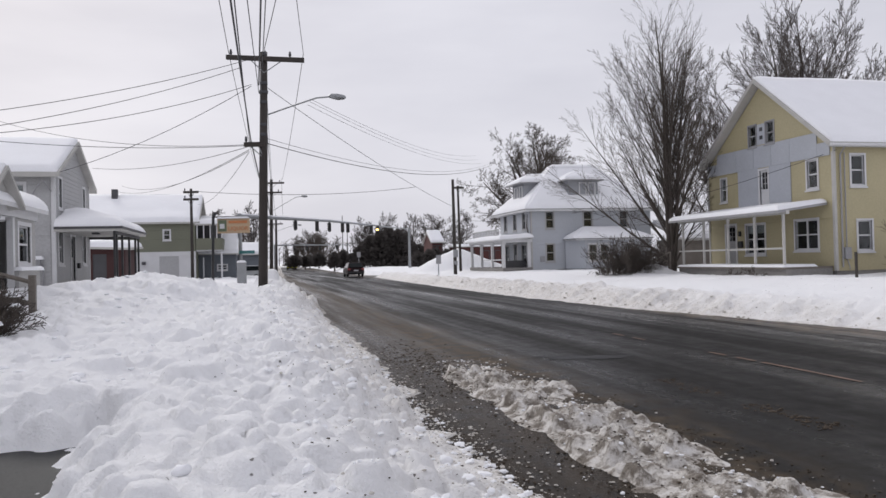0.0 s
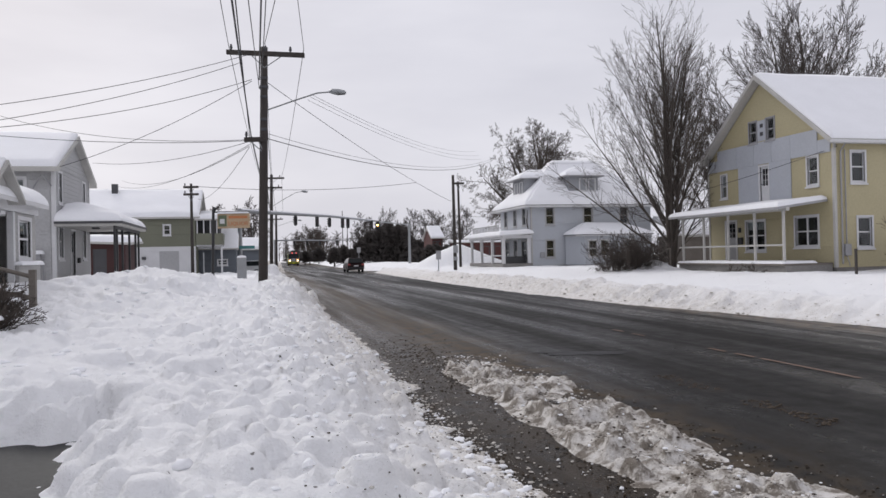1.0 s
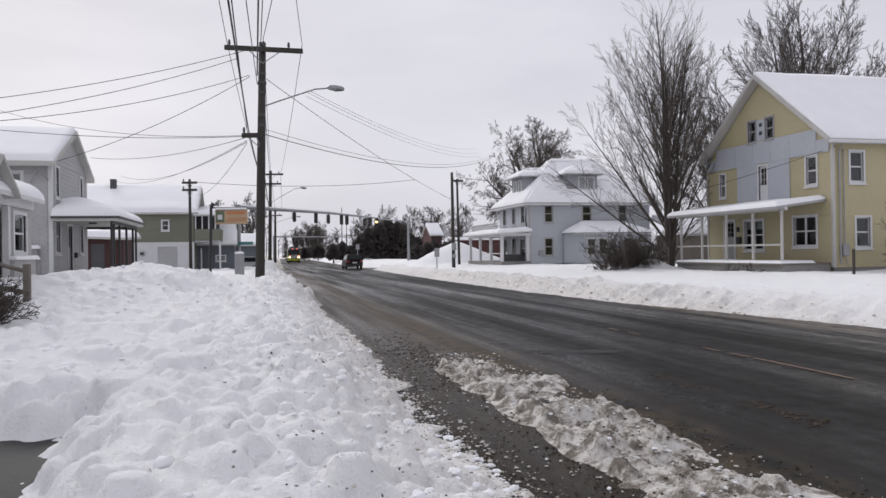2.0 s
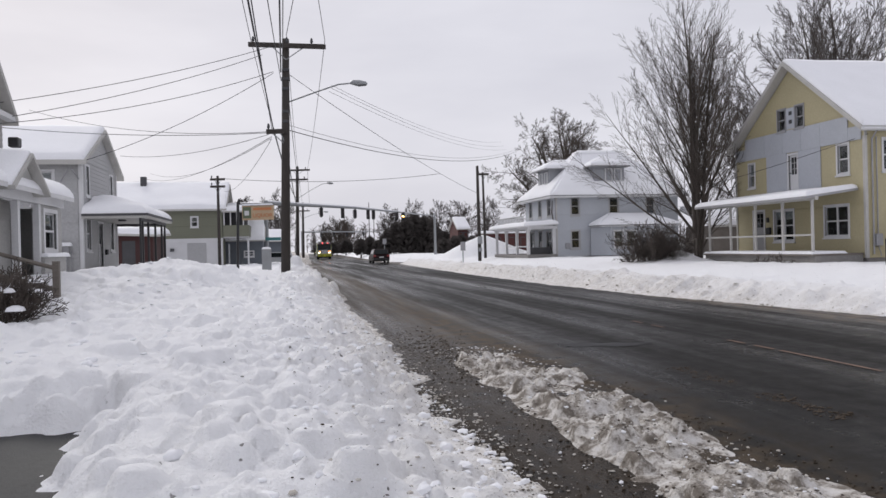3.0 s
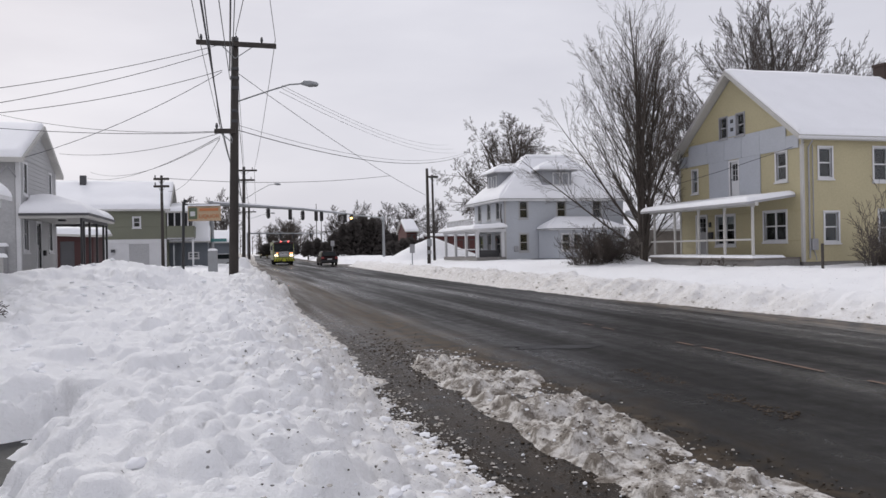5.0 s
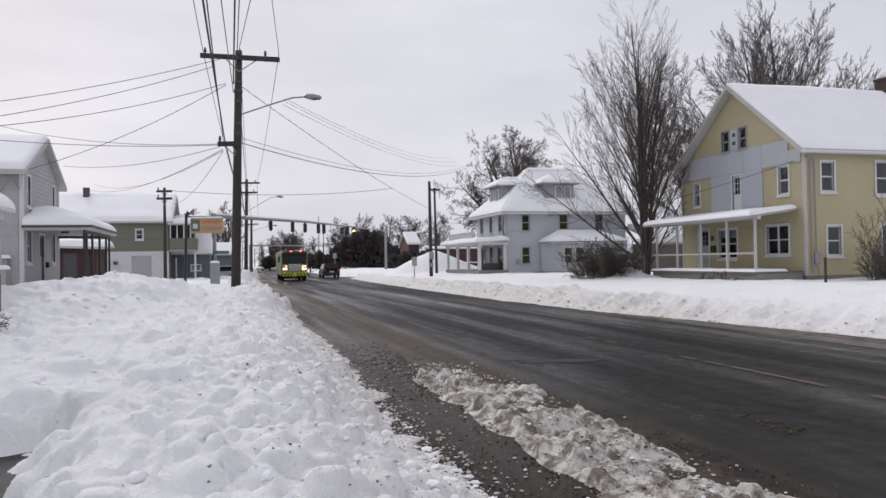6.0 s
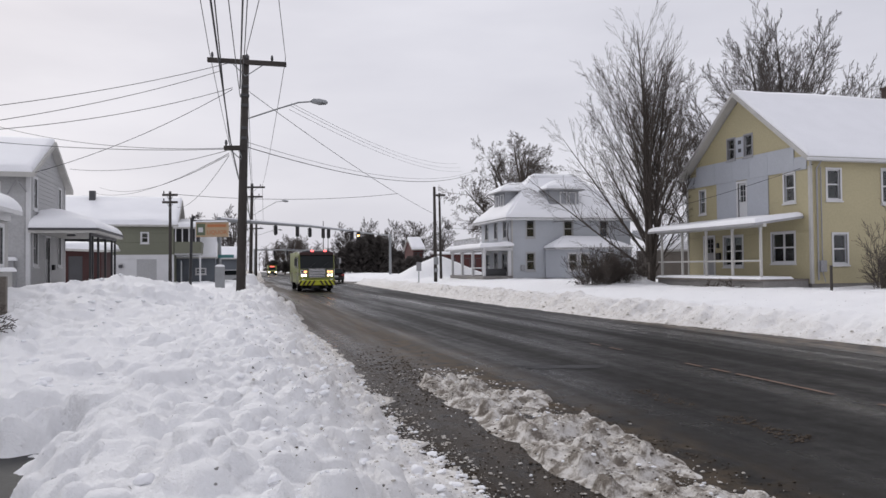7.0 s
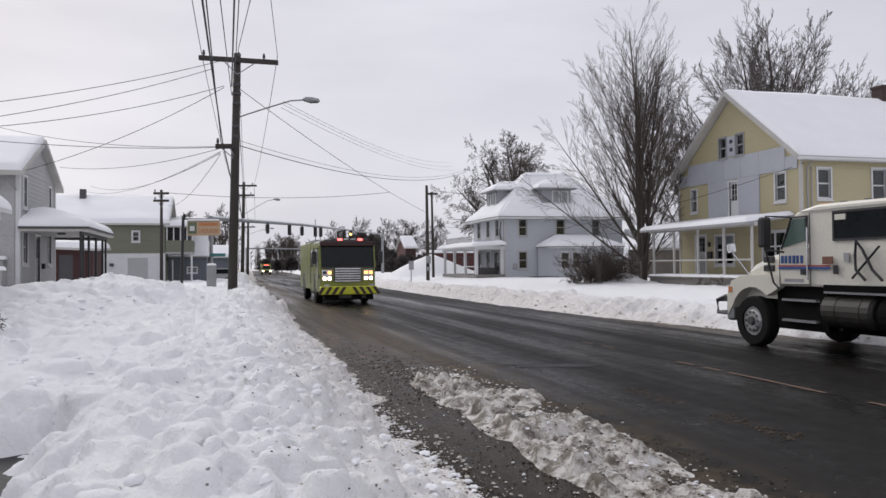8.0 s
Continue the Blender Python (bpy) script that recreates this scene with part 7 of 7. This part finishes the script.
        for k in range(4):
            part("locker", sided(3.9 + 1.25 * k, 5.05 + 1.25 * k, 0.9 if k not in (2,) else 1.5, 2.6), M_LIME, t, "lime painted locker door")
        for y in (1.95, 6.95):
            wheel(t, s * 1.08, y, 0.53, 0.32, s)
            part("wheel_arch", sided(y - 0.62, y + 0.62, 0.5, 1.14, 0.008), M_BLACK, t)
    part("hose_bed", boxes((-1.0, 1.0, 4.0, 8.8, 2.9, 3.05)), M_STEEL, t)
    part("ladder", tubes(([(0.7, 4.2, 3.1), (0.7, 8.8, 3.1)], 0.03), ([(1.05, 4.2, 3.1), (1.05, 8.8, 3.1)], 0.03)), M_STEEL, t)
    return t


def semi_tractor():
    """Nose at y = 0, body running back along -y; the driver's side looks along -x."""
    t = thing("semi_truck", (0, 0, 0), "off-white long-nosed road tractor with sleeper cab and blue lettering", "truck")
    part("chassis", boxes((-0.5, 0.5, -8.6, -0.1, 0.45, 0.95)), M_GRIME, t)
    # bonnet: narrower than the cab, falling to the nose
    bm = bmesh.new()
    rows = ((-0.16, 0.88, 0.95, 1.56), (-0.42, 0.98, 0.95, 1.74), (-1.0, 1.02, 1.0, 1.92), (-1.62, 1.06, 1.0, 2.06))
    loops = []
    for y, hw, z0, z1 in rows:
        loops.append([bm.verts.new(p) for p in ((-hw, y, z0), (-hw, y, z1 - 0.22), (-hw * 0.82, y, z1 - 0.05), (-hw * 0.4, y, z1), (hw * 0.4, y, z1), (hw * 0.82, y, z1 - 0.05), (hw, y, z1 - 0.22), (hw, y, z0))])
    for a, b in zip(loops, loops[1:]):
        for i in range(8):
            bm.faces.new((a[i], a[(i + 1) % 8], b[(i + 1) % 8], b[i]))
    bm.faces.new(loops[0])
    bm.faces.new(loops[-1][::-1])
    bmesh.ops.recalc_face_normals(bm, faces=bm.faces)
    hood = part("bonnet", bm, M_TRUCKWHITE, t, smooth=False)
    part("grille", boxes((-0.6, 0.6, -0.17, -0.1, 0.85, 1.5), w=0.02), M_CHROME, hood)
    for s in (-1, 1):
        # wing over the front wheel
        bm = bmesh.new()
        arch = [(-0.79 + 0.70 * math.cos(a), 0.53 + 0.70 * math.sin(a)) for a in np.linspace(math.pi * 0.98, 0.12, 12)]
        prof = [(-1.62, 1.24)] + [p for p in arch if p[1] > (1.0 if p[0] < -0.79 else 0.62)] + [(0.0, 0.62), (0.02, 1.05), (-0.12, 1.34), (-0.4, 1.46), (-1.62, 1.5)]
        xa, xb = sorted((s * 0.9, s * 1.22))
        prism(bm, [(xa, y, z) for y, z in prof], (xb - xa, 0, 0))
        wing = part("wing", bm, M_TRUCKWHITE, t)
        part("headlamp", boxes((min(s * 0.72, s * 1.16), max(s * 0.72, s * 1.16), -0.06, 0.035, 1.05, 1.28), w=0.03), M_CHROME, wing)
        part("side_lamp", boxes((min(s * 1.22, s * 1.235), max(s * 1.22, s * 1.235), -0.16, -0.04, 1.1, 1.22)), M_ORANGE, wing)
        wheel(t, s * 1.08, -0.79, 0.52, 0.3, s)
        for k, z in enumerate((1.62, 1.80)):
            part("intake", boxes((min(s * 1.02, s * 1.08), max(s * 1.02, s * 1.08), -1.28, -0.98, z - 0.065, z + 0.065), w=0.012), M_BLACK, hood, "black intake grille")
        part("hood_mirror", tubes(([(s * 1.0, -0.42, 1.5), (s * 1.15, -0.2, 1.86), (s * 1.2, -0.12, 2.0)], 0.015), ([(s * 1.2, -0.14, 1.98), (s * 1.2, -0.1, 2.14)], 0.09)), M_CHROME, hood)
    bump = part("bumper", boxes((-1.2, 1.2, -0.12, 0.1, 0.48, 0.95), w=0.05), M_STEEL, t)
    part("bull_bar", tubes(([(-1.05, 0.1, 0.62), (-1.05, 0.58, 0.62), (-1.05, 0.60, 0.9), (-1.05, 0.3, 1.0), (-1.05, 0.05, 0.95)], 0.04), ([(1.05, 0.1, 0.62), (1.05, 0.58, 0.62), (1.05, 0.60, 0.9), (1.05, 0.3, 1.0), (1.05, 0.05, 0.95)], 0.04), ([(-1.05, 0.58, 0.62), (1.05, 0.58, 0.62)], 0.04), ([(-1.05, 0.60, 0.9), (1.05, 0.60, 0.9)], 0.04)), M_DARKTRIM, bump, "bent dark steel bull bar")
    # cab and sleeper
    part("cab", shape([(-1.6, 1.27), (-1.6, 2.02), (-1.95, 2.62), (-2.15, 2.73), (-2.6, 2.82), (-3.4, 2.82), (-5.4, 2.8), (-5.4, 1.3), (-2.8, 1.27)], -1.2, 1.2, 0.05), M_TRUCKWHITE, t)
    bm = bmesh.new()
    prism(bm, [(-1.08, -1.585, 2.06), (1.08, -1.585, 2.06), (1.02, -1.915, 2.60), (-1.02, -1.915, 2.60)], (0, 0.03, 0.02))
    part("windscreen", bm, M_WINDSCREEN, t)
    for s in (-1, 1):
        x0, x1 = sorted((s * 1.2, s * 1.225))

        def panel(y0, y1, z0, z1, lift=0.0):
            a, b = sorted((s * (1.205 + lift), s * (1.225 + lift)))
            return boxes((a, b, y0, y1, z0, z1))
        door = part("door", panel(-2.42, -1.66, 1.32, 2.02), M_TRUCKWHITE, t)
        bm = bmesh.new()
        prism(bm, [(s * 1.206, -1.74, 2.03), (s * 1.206, -2.34, 2.16), (s * 1.206, -2.34, 2.58), (s * 1.206, -2.02, 2.58)], (s * 0.02, 0, 0))
        part("door_window", bm, M_GREENTINT, door, "greenish tinted door window")
        part("window_frame", tubes(([(s * 1.225, -1.7, 2.0), (s * 1.225, -1.99, 2.62), (s * 1.225, -2.39, 2.62), (s * 1.225, -2.39, 2.1)], 0.022)), M_BLACK, door)
        part("door_handle", panel(-2.35, -2.22, 1.5, 1.64, 0.02), M_BLACK, door)
        part("handrail", tubes(([(s * 1.26, -2.42, 1.4), (s * 1.28, -2.45, 2.4)], 0.018)), M_CHROME, door)
        # blue word drawn as plain strokes
        for k, (w, z) in enumerate(((0.06, 0.15), (0.05, 0.15), (0.055, 0.15), (0.06, 0.15), (0.045, 0.15), (0.05, 0.15))):
            y = -1.70 - 0.105 * k
            part("lettering_bar", panel(y - w, y, 1.72, 1.72 + z, 0.022), M_BLUELETTER, door)
        part("stripe", panel(-2.95, -1.63, 1.655, 1.685, 0.024), M_STRIPERED, t)
        part("stripe", panel(-2.95, -1.63, 1.605, 1.650, 0.024), M_BLUELETTER, t)
        sl = part("sleeper_window", panel(-4.7, -3.06, 2.16, 2.63, 0.004), M_WINDSCREEN, t, "long dark sleeper window")
        bm = bmesh.new()
        for y0, y1, z0, z1 in ((-4.74, -3.02, 2.12, 2.16), (-4.74, -3.02, 2.63, 2.67), (-3.06, -3.02, 2.16, 2.63), (-4.74, -4.7, 2.16, 2.63)):
            a, b = sorted((s * 1.206, s * 1.236))
            box(bm, a, b, y0, y1, z0, z1)
        part("rubber_seal", bm, M_BLACK, sl)
        part("window_label", panel(-3.34, -3.1, 2.5, 2.6, 0.03), M_TRUCKWHITE, sl)
        bx = part("side_box", panel(-3.06, -2.82, 1.7, 1.84, 0.06), M_BOXBROWN, t, "small rusty brown box")
        part("bracket", panel(-3.14, -3.04, 1.52, 1.68, 0.03), M_BLACK, t)
        part("hinge", panel(-3.4, -3.28, 1.74, 1.9, 0.02), M_TRIMGREY, t)
        part("hose", tubes(([(s * 1.26, -3.55, 1.85), (s * 1.3, -3.62, 2.1), (s * 1.3, -3.75, 1.95), (s * 1.3, -3.95, 1.6), (s * 1.3, -4.15, 1.42)], 0.025), ([(s * 1.26, -3.55, 1.85), (s * 1.3, -3.6, 1.6), (s * 1.3, -3.8, 1.42)], 0.025), ([(s * 1.28, -3.5, 1.45), (s * 1.3, -4.1, 2.0)], 0.02)), M_BLACK, t, "looped black air hoses")
        # tall mirror on a bracket
        m = part("mirror_arm", tubes(([(s * 1.2, -1.98, 2.62), (s * 1.5, -1.6, 2.66), (s * 1.52, -1.58, 2.0), (s * 1.25, -1.8, 1.94)], 0.022), ([(s * 1.52, -1.58, 2.05), (s * 1.28, -1.52, 1.34), (s * 1.24, -1.62, 1.22)], 0.02)), M_BLACK, t)
        part("mirror", boxes((s * 1.52 - 0.12, s * 1.52 + 0.12, -1.66, -1.5, 2.04, 2.64), w=0.04), M_BLACK, m)
        # skirts, steps, tank
        part("skirt", panel(-2.75, -1.42, 0.42, 1.27, -0.12), M_GRIME, t)
        part("mud_guard", panel(-1.5, -0.1, 0.6, 1.3, -0.33), M_GRIME, t)
        part("under_panel", panel(-5.4, -2.7, 0.4, 1.2, -0.62), M_GRIME, t)
        for z in (0.58, 0.98):
            part("step", boxes((min(s * 1.0, s * 1.2), max(s * 1.0, s * 1.2), -2.55, -1.65, z, z + 0.045)), M_STEEL, t)
        tank = part("fuel_tank", tubes(([(s * 0.92, -2.62, 0.84), (s * 0.92, -2.68, 0.84), (s * 0.92, -3.75, 0.84), (s * 0.92, -3.8, 0.84)], [0.25, 0.31, 0.31, 0.25]), sides=20), M_TANK, t, "dull chrome fuel tank")
        for y in (-2.95, -3.5):
            part("tank_strap", tubes(([(s * 0.92, y, 0.84), (s * 0.92, y - 0.06, 0.84)], 0.318), sides=20), M_TANK, tank)
        part("tank_end", tubes(([(s * 0.92, -2.60, 0.84), (s * 0.92, -2.5, 0.84)], [0.27, 0.2]), sides=20), M_CHROME, tank, "bright domed tank end")
        part("air_tank", tubes(([(s * 0.88, -3.9, 0.8), (s * 0.88, -3.96, 0.8), (s * 0.88, -5.1, 0.8), (s * 0.88, -5.16, 0.8)], [0.3, 0.36, 0.36, 0.3]), sides=20), M_GRIME, t, "large grimy black tank")
        part("door_seam", tubes(([(s * 1.227, -2.46, 1.32), (s * 1.227, -2.46, 2.68)], 0.008), ([(s * 1.227, -1.64, 1.3), (s * 1.227, -1.64, 1.98)], 0.008), ([(s * 1.227, -1.64, 1.3), (s * 1.227, -2.46, 1.32)], 0.008)), M_DARKTRIM, door)
        part("door_step_recess", panel(-2.28, -1.78, 1.36, 1.42, 0.01), M_TRIMGREY, door)
        part("steering_wheel", tubes(([(s * 0.72, -1.98 + 0.17 * math.cos(q), 2.17 + 0.06 * math.sin(q)) for q in np.linspace(0, 6.283, 13)], 0.02)), M_BLACK, t)
        part("roof_gutter", panel(-5.4, -2.2, 2.70, 2.715, 0.012), M_TRIMGREY, t)
        part("tank_guard", boxes((min(s * 0.8, s * 1.2), max(s * 0.8, s * 1.2), -4.3, -2.75, 1.16, 1.2)), M_STEEL, t)
        part("side_fairing", panel(-5.4, -2.75, 1.2, 1.32, -0.02), M_GRIME, t)
        for y in (-6.2, -7.5):
            wheel(t, s * 1.0, y, 0.52, 0.5, s)
    for y in (-2.3, -2.75, -3.3):
        part("roof_lamp", boxes((-0.75, -0.63, y - 0.06, y + 0.06, 2.80, 2.88), w=0.015), M_ORANGE if y == -2.3 else M_BLACK, t)
    part("fifth_wheel", boxes((-0.5, 0.5, -7.3, -6.3, 0.95, 1.1), w=0.03), M_BLACK, t)
    return t


def car(paint, label, tail=False, head=False):
    """Nose at y = 0, running back along -y."""
    c = thing("car", (0, 0, 0), label, "car")
    part("body", shape([(0, 0.35), (0.0, 0.68), (-0.25, 0.86), (-1.2, 0.98), (-4.55, 1.02), (-4.72, 0.85), (-4.72, 0.38), (-4.4, 0.28), (-0.3, 0.26)], -0.93, 0.93, 0.06), paint, c)
    bm = bmesh.new()
    low = [(-0.88, -1.15, 1.0), (0.88, -1.15, 1.0), (0.88, -4.62, 1.0), (-0.88, -4.62, 1.0)]
    top = [(-0.70, -1.85, 1.60), (0.70, -1.85, 1.60), (0.72, -4.25, 1.62), (-0.72, -4.25, 1.62)]
    a, b = [bm.verts.new(p) for p in low], [bm.verts.new(p) for p in top]
    bm.faces.new(a[::-1])
    bm.faces.new(b)
    for i in range(4):
        j = (i + 1) % 4
        bm.faces.new((a[i], a[j], b[j], b[i]))
    bmesh.ops.recalc_face_normals(bm, faces=bm.faces)
    cab = part("cabin", bevel(bm, 0.05), paint, c)
    bm = bmesh.new()
    prism(bm, [(-0.76, -4.62, 1.08), (0.76, -4.62, 1.08), (0.66, -4.32, 1.55), (-0.66, -4.32, 1.55)], (0, -0.03, 0.01))
    part("rear_window", bm, M_WINDSCREEN, cab)
    bm = bmesh.new()
    prism(bm, [(-0.78, -1.2, 1.06), (0.78, -1.2, 1.06), (0.64, -1.78, 1.55), (-0.64, -1.78, 1.55)], (0, 0.03, 0.02))
    part("windscreen", bm, M_WINDSCREEN, cab)
    for s in (-1, 1):
        bm = bmesh.new()
        prism(bm, [(s * 0.86, -1.45, 1.06), (s * 0.86, -4.3, 1.06), (s * 0.745, -4.1, 1.52), (s * 0.745, -1.95, 1.52)], (s * 0.02, 0, 0.01))
        part("side_window", bm, M_WINDSCREEN, cab)
        lo, hi = sorted((s * 0.62, s * 0.92))
        part("tail_lamp", boxes((lo, hi, -4.75, -4.7, 0.78, 0.98), w=0.015), M_TAIL if tail else M_STRIPERED, c, "red tail lamp")
        part("headlamp", boxes((lo, hi, -0.03, 0.02, 0.58, 0.72), w=0.015), M_HEADLAMP if head else M_CHROME, c)
        part("mirror", boxes((min(s * 0.93, s * 1.1), max(s * 0.93, s * 1.1), -1.6, -1.45, 1.0, 1.15), w=0.02), paint, c)
        for y in (-0.9, -3.75):
            wheel(c, s * 0.84, y, 0.35, 0.22, s)
    part("bumper", boxes((-0.9, 0.9, -4.8, -4.6, 0.38, 0.6), w=0.03), M_BLACK, c)
    part("plate", boxes((-0.25, 0.25, -4.815, -4.802, 0.66, 0.8)), M_WHITE, c, "plain pale number plate")
    return c


def ambulance():
    """Nose at y = 0, body along +y."""
    a = thing("ambulance", (0, 0, 0), "yellow emergency van with lit headlamps and red beacons", "ambulance")
    part("cab", shape([(0, 0.4), (0, 0.95), (0.75, 1.15), (1.3, 1.95), (2.2, 2.0), (2.2, 0.4)], -0.98, 0.98, 0.06), M_LIME, a)
    part("box_body", boxes((-1.05, 1.05, 2.2, 5.8, 0.5, 2.35), w=0.04), M_LIME, a)
    bm = bmesh.new()
    prism(bm, [(-0.88, 0.78, 1.2), (0.88, 0.78, 1.2), (0.78, 1.27, 1.9), (-0.78, 1.27, 1.9)], (0, -0.03, 0.02))
    part("windscreen", bm, M_WINDSCREEN, a)
    part("grille", boxes((-0.5, 0.5, -0.03, 0.02, 0.55, 0.92), w=0.02), M_BLACK, a)
    part("beacon", boxes((-0.45, 0.45, 1.4, 1.7, 2.0, 2.12), w=0.02), M_BEACON, a, "lit red beacon bar")
    for s in (-1, 1):
        lo, hi = sorted((s * 0.58, s * 0.92))
        part("headlamp", boxes((lo, hi, -0.05, 0.02, 0.66, 0.92), w=0.02), M_HEADLAMP, a, "lit headlamp")
        part("mirror", boxes((min(s * 1.0, s * 1.25), max(s * 1.0, s * 1.25), 0.95, 1.05, 1.25, 1.6), w=0.02), M_BLACK, a)
        for y in (0.95, 4.5):
            wheel(a, s * 0.88, y, 0.38, 0.24, s)
    part("bumper", boxes((-0.98, 0.98, -0.12, 0.05, 0.38, 0.58), w=0.03), M_BLACK, a)
    return a


engine = fire_truck()
tractor = semi_tractor()
van = ambulance()
suv = car(M_CARDARK, "dark maroon car driving away along the wet road", tail=False)
suv.matrix_basis = pose(10.95, 88.7, 0.02)
parked = car(M_CARSILVER, "pale silver car parked by the blue shed")
parked.matrix_basis = pose(-3.4, 83.2, 0.0, 0, 0, 80)


def motions():
    """Everything that moves besides the camera."""
    walk(engine, [(t, pose(x, y, 0.02, 0, 0, turn)) for t, x, y, turn in ((0.0, 9.45, 202.0, -1), (1.0, 8.86, 181.0, -1), (3.0, 7.5, 138.7, -1), (4.0, 7.25, 117.7, -1), (4.5, 7.1, 107.0, -1), (6.0, 6.22, 75.7, 0), (6.5, 6.0, 65.2, 0), (7.0, 5.78, 54.7, 0), (8.0, 5.32, 33.8, 0))])
    walk(tractor, [(t, pose(11.9, y, 0.0)) for t, y in ((0.0, -44.1), (4.0, -14.9), (6.0, -0.3), (7.0, 6.96), (8.0, 14.26))])
    walk(van, [(t, pose(x, y, 0.02)) for t, x, y in ((0.0, 12.5, 280.0), (3.0, 10.6, 238.0), (4.5, 9.8, 215.0), (6.0, 9.0, 195.0), (7.0, 8.6, 180.0), (8.0, 8.4, 166.0))])


motions()
